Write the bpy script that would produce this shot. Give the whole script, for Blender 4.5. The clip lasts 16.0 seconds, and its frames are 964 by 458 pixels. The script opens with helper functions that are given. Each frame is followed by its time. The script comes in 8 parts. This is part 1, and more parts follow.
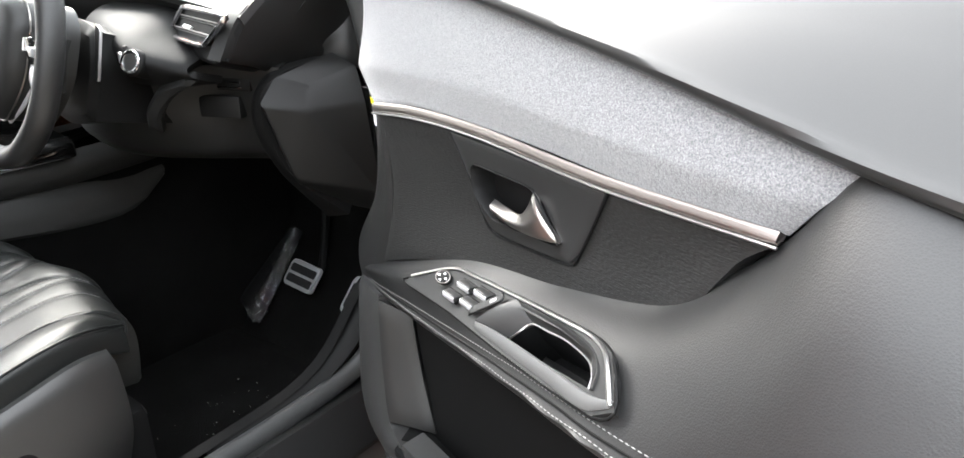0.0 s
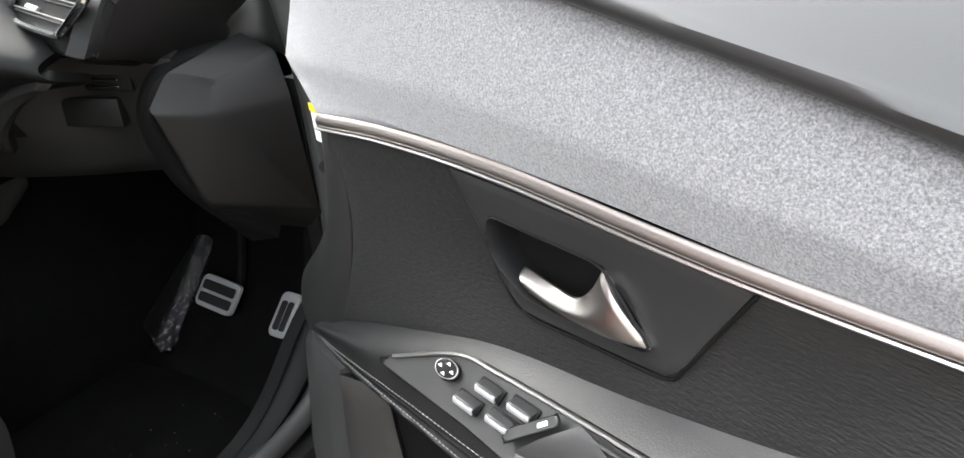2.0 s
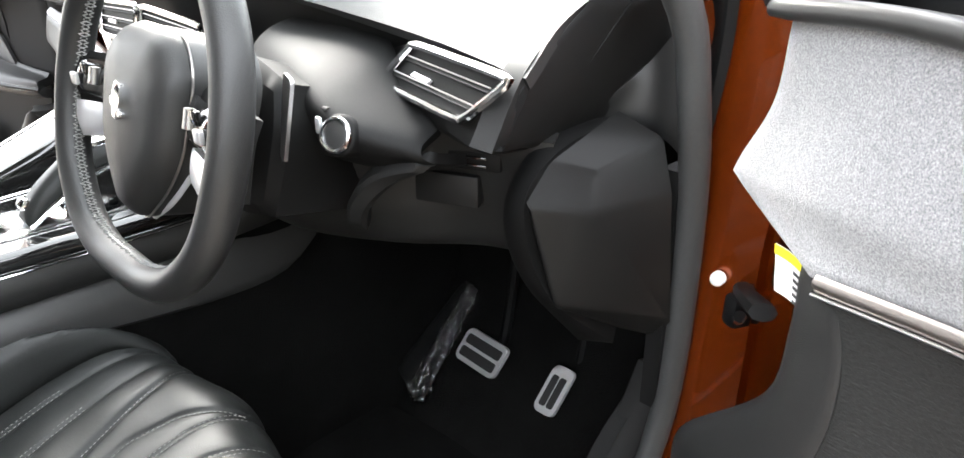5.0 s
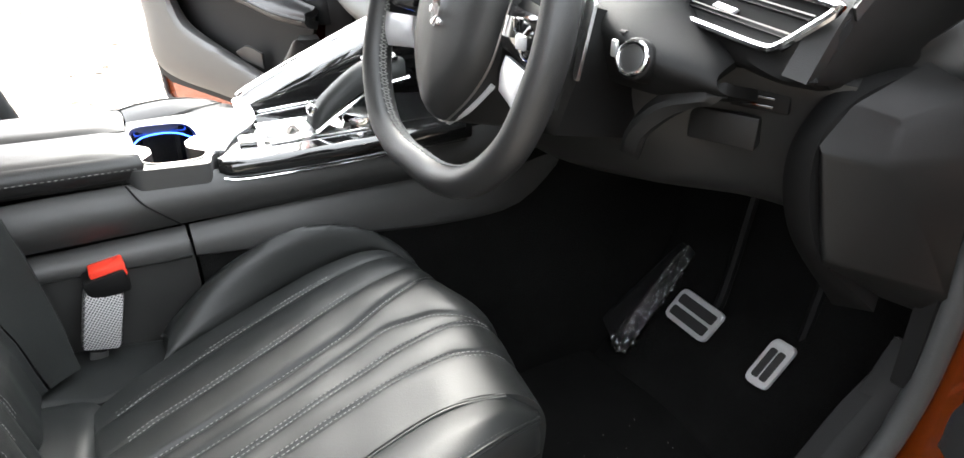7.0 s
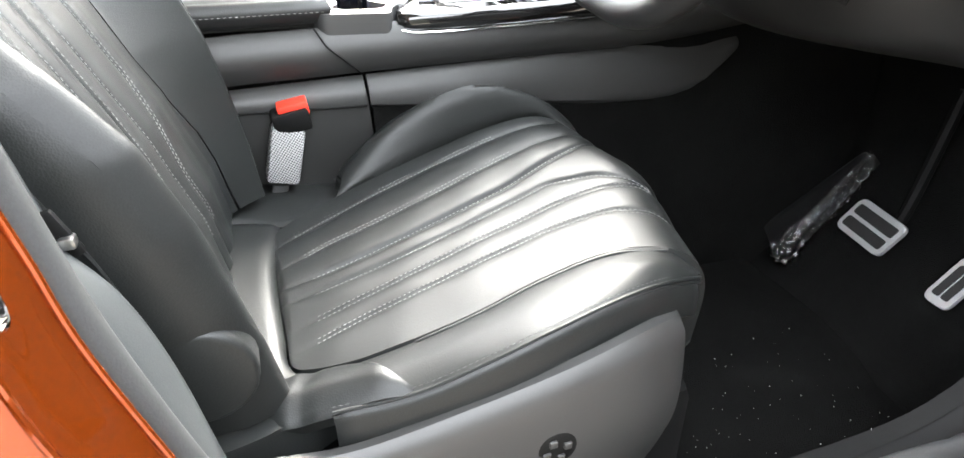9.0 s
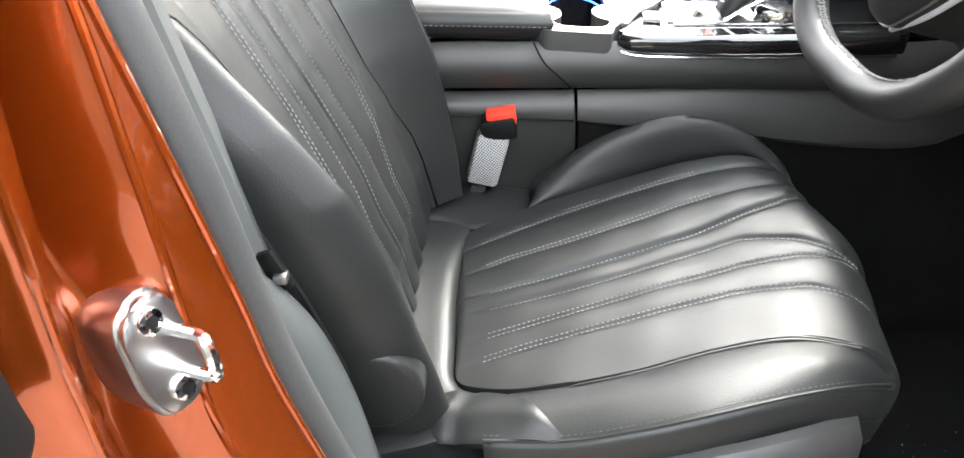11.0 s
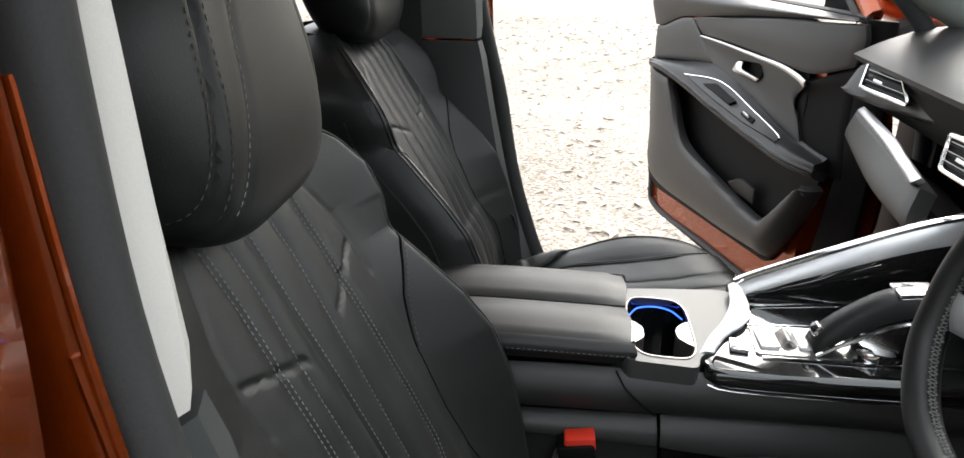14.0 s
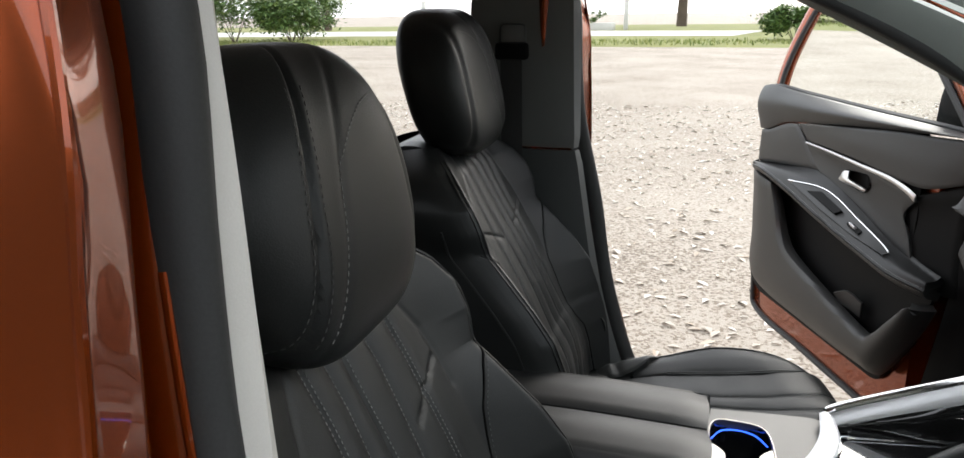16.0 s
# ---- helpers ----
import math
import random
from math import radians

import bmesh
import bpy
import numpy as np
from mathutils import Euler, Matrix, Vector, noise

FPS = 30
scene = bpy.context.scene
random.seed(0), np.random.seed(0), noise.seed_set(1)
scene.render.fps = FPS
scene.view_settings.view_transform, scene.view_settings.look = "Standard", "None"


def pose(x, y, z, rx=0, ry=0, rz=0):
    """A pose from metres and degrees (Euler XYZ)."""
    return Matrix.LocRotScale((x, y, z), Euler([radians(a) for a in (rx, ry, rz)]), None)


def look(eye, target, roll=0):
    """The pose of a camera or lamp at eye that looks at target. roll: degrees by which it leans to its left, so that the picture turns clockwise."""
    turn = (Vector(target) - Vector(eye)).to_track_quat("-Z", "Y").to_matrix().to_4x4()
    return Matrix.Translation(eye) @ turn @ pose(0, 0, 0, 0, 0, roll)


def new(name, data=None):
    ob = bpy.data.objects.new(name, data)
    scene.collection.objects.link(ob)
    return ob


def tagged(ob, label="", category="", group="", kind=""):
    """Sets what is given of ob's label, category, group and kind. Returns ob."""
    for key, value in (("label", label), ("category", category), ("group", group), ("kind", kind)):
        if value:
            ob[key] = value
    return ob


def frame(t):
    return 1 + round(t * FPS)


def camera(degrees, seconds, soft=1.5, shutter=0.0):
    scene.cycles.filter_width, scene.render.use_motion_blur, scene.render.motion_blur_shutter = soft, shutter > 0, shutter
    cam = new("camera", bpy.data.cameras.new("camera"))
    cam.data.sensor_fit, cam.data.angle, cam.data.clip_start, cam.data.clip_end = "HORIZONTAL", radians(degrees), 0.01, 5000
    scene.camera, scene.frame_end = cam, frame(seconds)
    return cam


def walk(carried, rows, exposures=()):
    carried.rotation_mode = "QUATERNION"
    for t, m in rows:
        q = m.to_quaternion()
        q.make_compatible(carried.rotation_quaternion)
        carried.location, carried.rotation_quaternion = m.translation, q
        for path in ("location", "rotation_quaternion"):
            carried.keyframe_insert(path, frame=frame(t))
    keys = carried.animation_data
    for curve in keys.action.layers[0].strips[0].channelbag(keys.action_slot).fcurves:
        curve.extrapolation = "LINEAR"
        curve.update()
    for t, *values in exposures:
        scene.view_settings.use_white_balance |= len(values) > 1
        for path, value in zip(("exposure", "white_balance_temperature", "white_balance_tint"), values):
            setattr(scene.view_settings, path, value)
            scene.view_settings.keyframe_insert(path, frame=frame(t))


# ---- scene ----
cam = camera(68.2, 16.0)
PATH = [
    (0, (1.495, 0.128, 1.134), (0.372, 1.597, 0.374), -0.1),
    (0.5, (1.461, 0.161, 1.120), (0.448, 1.697, 0.336), -0.4),
    (1, (1.402, 0.211, 1.100), (0.464, 1.776, 0.282), -0.3),
    (1.5, (1.343, 0.246, 1.092), (0.449, 1.809, 0.221), -0.3),
    (2, (1.296, 0.272, 1.132), (0.416, 1.833, 0.242), -0.6),
    (2.5, (1.252, 0.296, 1.159), (0.370, 1.859, 0.276), -0.4),
    (3, (1.205, 0.313, 1.176), (0.302, 1.869, 0.302), -0.4),
    (3.5, (1.147, 0.330, 1.178), (0.184, 1.853, 0.310), -0.4),
    (4, (1.088, 0.336, 1.178), (0.038, 1.800, 0.309), -0.2),
    (4.5, (1.045, 0.316, 1.173), (-0.110, 1.701, 0.308), -0.1),
    (5, (1.014, 0.286, 1.172), (-0.240, 1.578, 0.302), 0.2),
    (5.2, (1.006, 0.276, 1.170), (-0.280, 1.530, 0.292), 0.2),
    (7.3, (0.985, 0.174, 1.126), (-0.557, 1.027, 0.180), 0.6),
    (7.5, (0.987, 0.165, 1.117), (-0.568, 0.991, 0.168), 0.4),
    (8, (0.998, 0.155, 1.097), (-0.583, 0.883, 0.112), 0.2),
    (8.5, (1.009, 0.145, 1.073), (-0.582, 0.775, 0.039), -0.2),
    (9, (1.016, 0.144, 1.049), (-0.584, 0.652, -0.038), -0.5),
    (9.2, (1.010, 0.140, 1.047), (-0.582, 0.599, -0.074), -0.5),
    (11.3, (0.974, 0.164, 1.147), (-0.655, 0.069, -0.009), -1.6),
    (11.5, (0.967, 0.156, 1.161), (-0.682, 0.041, 0.035), -1.5),
    (12, (0.925, 0.136, 1.196), (-0.758, -0.008, 0.126), -0.6),
    (12.5, (0.899, 0.127, 1.225), (-0.827, -0.056, 0.230), -0.9),
    (13, (0.878, 0.121, 1.250), (-0.881, -0.075, 0.319), -0.6),
    (13.5, (0.870, 0.122, 1.271), (-0.923, -0.082, 0.409), -0.6),
    (14, (0.868, 0.135, 1.295), (-0.959, -0.079, 0.510), -0.6),
    (14.5, (0.871, 0.161, 1.305), (-0.975, -0.087, 0.577), -0.5),
    (15, (0.881, 0.168, 1.324), (-0.975, -0.159, 0.656), -0.5),
    (15.5, (0.892, 0.164, 1.341), (-0.964, -0.255, 0.723), -0.5),
    (16, (0.894, 0.163, 1.357), (-0.952, -0.345, 0.781), -0.7),
]
walk(cam, [(t, look(eye, target, roll)) for t, eye, target, roll in PATH],
     exposures=[(0, 3.2), (1, 3.15), (2, 3.05), (3.5, 2.6), (4.2, 3.02), (4.5, 3.36), (5.0, 3.55), (7.5, 3.42), (9, 4.22), (11.5, 3.65), (12.5, 2.98), (13.5, 2.1), (14.5, 1.5), (15.2, 1.42), (16, 1.22)])

# ---------------------------------------------------------------- light
world = bpy.data.worlds.new("overcast_sky")
scene.world = world
world.use_nodes = True
wn = world.node_tree.nodes
sky = wn.new("ShaderNodeTexSky")
sky.sky_type, sky.sun_disc = "NISHITA", False
sky.sun_elevation, sky.sun_rotation = radians(34), radians(-66)
sky.dust_density, sky.air_density = 3.0, 1.0
haze = wn.new("ShaderNodeMix")
haze.data_type = "RGBA"
haze.inputs[0].default_value = 0.78
haze.inputs[7].default_value = (7.0, 7.2, 7.4, 1)
world.node_tree.links.new(sky.outputs[0], haze.inputs[6])
world.node_tree.links.new(haze.outputs[2], wn["Background"].inputs[0])
wn["Background"].inputs[1].default_value = 0.16
sun = new("sun", bpy.data.lights.new("sun", "SUN"))
sun.data.energy, sun.data.angle, sun.data.color = 1.0, radians(30), (1.0, 0.97, 0.92)
sun.matrix_world = look((-8, 3.5, 6.0), (0, 0, 0))


# ---------------------------------------------------------------- materials
def nodes_of(name):
    m = bpy.data.materials.new(name)
    m.use_nodes = True
    return m, m.node_tree.nodes, m.node_tree.links, m.node_tree.nodes["Principled BSDF"]


def ramp(n, l, src, stops):
    r = n.new("ShaderNodeValToRGB")
    while len(r.color_ramp.elements) < len(stops):
        r.color_ramp.elements.new(0.5)
    for e, (p, c) in zip(r.color_ramp.elements, stops):
        e.position, e.color = p, (*c, 1)
    l.new(src, r.inputs[0])
    return r.outputs[0]


def surface(name, dark, light, rough=0.5, metal=0.0, grain=900.0, bump=0.15, large=6.0, dist=0.0006, coat=0.0,
            cells=False, rvar=0.08, spec=0.5, sheen=0.0, stretch=None):
    """A procedural surface: colour wanders between dark and light at two scales, with a fine grain in relief."""
    m, n, l, b = nodes_of(name)
    tc = n.new("ShaderNodeTexCoord")
    src = tc.outputs["Object"]
    if stretch:
        mp = n.new("ShaderNodeMapping")
        mp.inputs["Scale"].default_value = stretch
        l.new(src, mp.inputs[0])
        fine_src = mp.outputs[0]
    else:
        fine_src = src
    big = n.new("ShaderNodeTexNoise")
    big.inputs["Scale"].default_value, big.inputs["Detail"].default_value = large, 4
    l.new(src, big.inputs["Vector"])
    fine = n.new("ShaderNodeTexVoronoi" if cells else "ShaderNodeTexNoise")
    fine.inputs["Scale"].default_value = grain
    l.new(fine_src, fine.inputs["Vector"])
    mixv = n.new("ShaderNodeMath")
    mixv.operation = "MULTIPLY_ADD"
    l.new(fine.outputs[0], mixv.inputs[0])
    mixv.inputs[1].default_value = 0.45
    half = n.new("ShaderNodeMath")
    half.operation = "MULTIPLY"
    l.new(big.outputs[0], half.inputs[0])
    half.inputs[1].default_value = 0.6
    l.new(half.outputs[0], mixv.inputs[2])
    l.new(ramp(n, l, mixv.outputs[0], [(0.25, dark), (0.75, light)]), b.inputs["Base Color"])
    rr = n.new("ShaderNodeMapRange")
    rr.inputs["To Min"].default_value, rr.inputs["To Max"].default_value = max(0.02, rough - rvar), min(1, rough + rvar)
    l.new(big.outputs[0], rr.inputs[0])
    l.new(rr.outputs[0], b.inputs["Roughness"])
    b.inputs["Metallic"].default_value = metal
    b.inputs["Coat Weight"].default_value, b.inputs["Coat Roughness"].default_value = coat, 0.03
    b.inputs["Specular IOR Level"].default_value = spec
    b.inputs["Sheen Weight"].default_value = sheen
    if bump:
        bp = n.new("ShaderNodeBump")
        bp.inputs["Strength"].default_value, bp.inputs["Distance"].default_value = bump, dist
        l.new(fine.outputs[0], bp.inputs["Height"])
        l.new(bp.outputs[0], b.inputs["Normal"])
    return m


leather = surface("black_leather", (0.0080, 0.0088, 0.0086), (0.0140, 0.0150, 0.0147), 0.43, grain=700, bump=0.25, cells=True, dist=0.0004, large=9, spec=0.28)
leather_soft = surface("grained_armrest_leather", (0.0075, 0.0075, 0.0075), (0.013, 0.013, 0.013), 0.46, grain=800, bump=0.25, cells=True, dist=0.0004)
plastic = surface("soft_black_plastic", (0.007, 0.007, 0.007), (0.013, 0.013, 0.0125), 0.50, grain=1100, bump=0.3, cells=True, dist=0.0004)
plastic_low = surface("dull_black_plastic", (0.0045, 0.0045, 0.0045), (0.0085, 0.0085, 0.0082), 0.52, grain=1100, bump=0.25, cells=True, dist=0.0004, spec=0.26)
plastic_grey = surface("charcoal_door_plastic", (0.021, 0.021, 0.0205), (0.033, 0.0328, 0.032), 0.48, grain=1400, bump=0.14, cells=True, dist=0.0003)
plastic_ribbed = surface("grained_black_panel", (0.006, 0.006, 0.006), (0.021, 0.021, 0.020), 0.56, grain=420, bump=0.8, dist=0.0009, stretch=(0.35, 1, 1.6), spec=0.35)
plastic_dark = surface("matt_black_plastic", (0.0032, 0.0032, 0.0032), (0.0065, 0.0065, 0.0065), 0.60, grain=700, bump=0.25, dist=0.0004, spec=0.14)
plastic_smooth = surface("satin_charcoal_plastic", (0.016, 0.016, 0.0158), (0.024, 0.024, 0.0235), 0.42, grain=1500, bump=0.06)
piano = surface("piano_black", (0.004, 0.004, 0.004), (0.006, 0.006, 0.006), 0.06, bump=0, coat=0.6, rvar=0.03)
chrome = surface("chrome", (0.75, 0.75, 0.76), (0.85, 0.85, 0.86), 0.12, metal=1, bump=0, rvar=0.05)
satin = surface("satin_metal", (0.46, 0.45, 0.44), (0.58, 0.57, 0.56), 0.30, metal=1, grain=1500, bump=0.05, rvar=0.06)
handle_metal = surface("dull_satin_metal", (0.30, 0.285, 0.27), (0.38, 0.36, 0.345), 0.36, metal=1, grain=1500, bump=0.04, rvar=0.06)
strip_metal = surface("bronzed_satin_metal", (0.19, 0.17, 0.157), (0.26, 0.235, 0.22), 0.43, metal=1, grain=1500, bump=0.04, rvar=0.06)
pillar_dark = surface("charcoal_pillar_trim", (0.034, 0.037, 0.037), (0.050, 0.054, 0.054), 0.6, grain=900, bump=0.2)
deck_metal = surface("satin_grey_deck", (0.045, 0.045, 0.045), (0.065, 0.065, 0.064), 0.42, metal=0.3, grain=1500, bump=0.05, rvar=0.06)
matt_silver = surface("matt_silver_plastic", (0.085, 0.085, 0.083), (0.12, 0.12, 0.118), 0.5, metal=0.25, grain=1500, bump=0.06)
silver = surface("silver_paint", (0.55, 0.55, 0.56), (0.66, 0.66, 0.67), 0.32, metal=0.6, grain=1500, bump=0.05)
rubber = surface("door_seal_rubber", (0.018, 0.019, 0.019), (0.032, 0.033, 0.033), 0.62, grain=500, bump=0.2)
carpet = surface("black_carpet", (0.002, 0.002, 0.002), (0.009, 0.009, 0.0086), 0.95, grain=600, bump=1.0, dist=0.003, large=14, spec=0.05)
rubber_pad = surface("pedal_rubber", (0.008, 0.008, 0.008), (0.016, 0.016, 0.016), 0.6, grain=400, bump=0.3)
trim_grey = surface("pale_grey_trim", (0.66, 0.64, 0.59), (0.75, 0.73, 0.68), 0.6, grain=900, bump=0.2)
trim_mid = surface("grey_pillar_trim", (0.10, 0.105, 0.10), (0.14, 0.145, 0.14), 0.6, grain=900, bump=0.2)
pillar_grey = surface("grey_green_pillar_trim", (0.22, 0.245, 0.225), (0.29, 0.315, 0.295), 0.6, grain=900, bump=0.2)
thread = surface("pale_thread", (0.16, 0.16, 0.155), (0.25, 0.25, 0.24), 0.8, grain=900, bump=0)
thread_dark = surface("dark_thread", (0.05, 0.05, 0.05), (0.09, 0.09, 0.09), 0.8, grain=900, bump=0)
red_plastic = surface("red_button_plastic", (0.62, 0.03, 0.015), (0.75, 0.05, 0.025), 0.4, grain=600, bump=0.05)
white_plastic = surface("white_plastic", (0.7, 0.7, 0.68), (0.8, 0.8, 0.78), 0.45, grain=600, bump=0.05)
yellow_paper = surface("yellow_label", (0.75, 0.62, 0.02), (0.85, 0.72, 0.04), 0.5, grain=300, bump=0)
paper = surface("label_paper", (0.70, 0.68, 0.70), (0.80, 0.78, 0.79), 0.45, grain=300, bump=0)
ink = surface("label_ink", (0.03, 0.03, 0.03), (0.05, 0.05, 0.05), 0.6, bump=0)
blue_shell = surface("dark_blue_gloss", (0.010, 0.014, 0.075), (0.018, 0.022, 0.11), 0.22, grain=500, bump=0.02, coat=0.4)
webbing = surface("black_webbing", (0.012, 0.012, 0.012), (0.03, 0.03, 0.03), 0.7, grain=600, bump=0.5, dist=0.001)
masonry = surface("dark_wall_render", (0.030, 0.034, 0.028), (0.065, 0.07, 0.058), 0.9, grain=18, bump=0.4, large=0.8, dist=0.01)
concrete = surface("pale_concrete", (0.42, 0.41, 0.38), (0.58, 0.57, 0.54), 0.9, grain=30, bump=0.4, large=2, dist=0.01)
# ground colour lowered to stand for shade ahead of the car
shaded_ground_m = surface("packed_earth", (0.040, 0.036, 0.030), (0.085, 0.077, 0.065), 0.92, grain=55, bump=0.6, large=0.9, dist=0.01)
bark = surface("bark", (0.05, 0.035, 0.025), (0.13, 0.10, 0.075), 0.9, grain=14, bump=1.0, large=1.5, dist=0.03)
led_m, n_, l_, b_ = nodes_of("blue_ring_light")
b_.inputs["Base Color"].default_value = (0.02, 0.05, 0.6, 1)
b_.inputs["Emission Color"].default_value, b_.inputs["Emission Strength"].default_value = (0.03, 0.12, 1.0, 1), 1.2


def paint_material():
    m = surface("burnt_orange_metallic", (0.20, 0.031, 0.0020), (0.29, 0.049, 0.0036), 0.26, metal=0.72, grain=2500, bump=0.0, large=3, coat=0.8, rvar=0.015)
    return m


orange = paint_material()


def fabric_material():
    m, n, l, b = nodes_of("grey_melange_cloth")
    tc = n.new("ShaderNodeTexCoord")
    a = n.new("ShaderNodeTexNoise")
    a.inputs["Scale"].default_value, a.inputs["Detail"].default_value, a.inputs["Roughness"].default_value = 760, 3, 0.75
    c = n.new("ShaderNodeTexNoise")
    c.inputs["Scale"].default_value, c.inputs["Detail"].default_value = 170, 3
    for t_ in (a, c):
        l.new(tc.outputs["Object"], t_.inputs["Vector"])
    mx = n.new("ShaderNodeMath")
    mx.operation = "MULTIPLY_ADD"
    l.new(c.outputs[0], mx.inputs[0])
    mx.inputs[1].default_value = 0.07
    l.new(a.outputs[0], mx.inputs[2])
    l.new(ramp(n, l, mx.outputs[0], [(0.40, (0.115, 0.116, 0.121)), (0.56, (0.20, 0.20, 0.206)), (0.72, (0.30, 0.298, 0.295))]), b.inputs["Base Color"])
    b.inputs["Roughness"].default_value, b.inputs["Sheen Weight"].default_value = 0.9, 0.35
    b.inputs["Specular IOR Level"].default_value = 0.2
    bp = n.new("ShaderNodeBump")
    bp.inputs["Strength"].default_value, bp.inputs["Distance"].default_value = 0.7, 0.0015
    l.new(a.outputs[0], bp.inputs["Height"])
    l.new(bp.outputs[0], b.inputs["Normal"])
    return m


fabric = fabric_material()


def net_material():
    m, n, l, b = nodes_of("white_net_over_black")
    tc = n.new("ShaderNodeTexCoord")
    mp = n.new("ShaderNodeMapping")
    mp.inputs["Rotation"].default_value = (0, 0, radians(38))
    w1, w2 = n.new("ShaderNodeTexWave"), n.new("ShaderNodeTexWave")
    w1.bands_direction, w2.bands_direction = "Y", "Z"
    for w_ in (w1, w2):
        w_.inputs["Scale"].default_value = 95
        w_.inputs["Distortion"].default_value = 0.3
    mp.inputs["Rotation"].default_value = (radians(38), 0, 0)
    l.new(tc.outputs["Object"], mp.inputs[0])
    l.new(mp.outputs[0], w1.inputs["Vector"])
    l.new(mp.outputs[0], w2.inputs["Vector"])
    mx = n.new("ShaderNodeMath")
    mx.operation = "MAXIMUM"
    l.new(w1.outputs["Fac"], mx.inputs[0])
    l.new(w2.outputs["Fac"], mx.inputs[1])
    l.new(ramp(n, l, mx.outputs[0], [(0.72, (0.06, 0.06, 0.06)), (0.88, (0.44, 0.44, 0.44))]), b.inputs["Base Color"])
    b.inputs["Roughness"].default_value = 0.7
    return m


net = net_material()


def glass_material(name, tint, rough=0.0):
    m, n, l, b = nodes_of(name)
    b.inputs["Base Color"].default_value = (*tint, 1)
    b.inputs["Transmission Weight"].default_value, b.inputs["Roughness"].default_value, b.inputs["IOR"].default_value = 1.0, rough, 1.05
    return m


film_m = glass_material("clear_wrap", (0.9, 0.9, 0.9), 0.06)
film_m.node_tree.nodes["Principled BSDF"].inputs["IOR"].default_value = 1.45
glass = glass_material("window_glass", (0.84, 0.885, 0.865))
mirror_m, n_, l_, b_ = nodes_of("mirror_glass")
b_.inputs["Base Color"].default_value, b_.inputs["Metallic"].default_value, b_.inputs["Roughness"].default_value = (0.86, 0.88, 0.9, 1), 1, 0.01


def gravel_material():
    m, n, l, b = nodes_of("wet_gravel")
    tc = n.new("ShaderNodeTexCoord")
    v = n.new("ShaderNodeTexVoronoi")
    v.inputs["Scale"].default_value = 70
    v2 = n.new("ShaderNodeTexVoronoi")
    v2.inputs["Scale"].default_value = 190
    ns = n.new("ShaderNodeTexNoise")
    ns.inputs["Scale"].default_value, ns.inputs["Detail"].default_value = 0.5, 6
    for t_ in (v, v2, ns):
        l.new(tc.outputs["Object"], t_.inputs["Vector"])
    bw = n.new("ShaderNodeRGBToBW")
    l.new(v.outputs["Color"], bw.inputs[0])
    mx = n.new("ShaderNodeMath")
    mx.operation = "MULTIPLY_ADD"
    l.new(ns.outputs[0], mx.inputs[0])
    mx.inputs[1].default_value = 0.9
    l.new(bw.outputs[0], mx.inputs[2])
    l.new(ramp(n, l, mx.outputs[0], [(0.45, (0.085, 0.062, 0.042)), (0.8, (0.20, 0.160, 0.120)), (1.1, (0.34, 0.30, 0.25))]), b.inputs["Base Color"])
    b.inputs["Roughness"].default_value = 0.75
    ad = n.new("ShaderNodeMath")
    l.new(v.outputs["Distance"], ad.inputs[0])
    l.new(v2.outputs["Distance"], ad.inputs[1])
    bp = n.new("ShaderNodeBump")
    bp.inputs["Strength"].default_value, bp.inputs["Distance"].default_value = 0.6, 0.006
    bp.invert = True
    l.new(ad.outputs[0], bp.inputs["Height"])
    l.new(bp.outputs[0], b.inputs["Normal"])
    return m


gravel = gravel_material()


def island_material(name, stops, rough=0.7, trans=0.0):
    m, n, l, b = nodes_of(name)
    g = n.new("ShaderNodeNewGeometry")
    l.new(ramp(n, l, g.outputs["Random Per Island"], stops), b.inputs["Base Color"])
    b.inputs["Roughness"].default_value = rough
    if trans:
        b.inputs["Subsurface Weight"].default_value = 0.0
    return m


dead_leaf = island_material("fallen_leaves", [(0.0, (0.40, 0.32, 0.24)), (0.5, (0.58, 0.53, 0.46)), (1.0, (0.74, 0.71, 0.66))])
foliage = island_material("shrub_leaves", [(0.0, (0.035, 0.075, 0.015)), (0.6, (0.075, 0.14, 0.03)), (1.0, (0.15, 0.21, 0.05))], 0.5)
grass_m = island_material("grass_blades", [(0.0, (0.10, 0.14, 0.03)), (0.6, (0.18, 0.22, 0.05)), (1.0, (0.30, 0.30, 0.10))], 0.7)
verge_m = surface("verge_turf", (0.10, 0.12, 0.03), (0.24, 0.24, 0.08), 0.9, grain=25, bump=0.6, large=0.6, dist=0.02)


# ---------------------------------------------------------------- mesh helpers
def finish(bm, name, mat, sharp=38.0):
    me = bpy.data.meshes.new(name)
    bmesh.ops.recalc_face_normals(bm, faces=bm.faces)
    bm.to_mesh(me)
    bm.free()
    me.shade_smooth()
    me.set_sharp_from_angle(angle=radians(sharp))
    me.materials.append(mat)
    return me


def part(name, bm, mat, parent=None, label="", kind="", sharp=38.0):
    """One bmesh, in world coordinates, as one mesh object under a thing or a part."""
    me = finish(bm, name, mat, sharp)
    ob = new(name, me)
    if parent is not None:
        ob.parent = parent
        base = Vector((0, 0, 0))
        p = parent
        while p is not None:
            base += p.location
            p = p.parent
        me.transform(Matrix.Translation(-base))
    return tagged(ob, label=label, kind=kind)


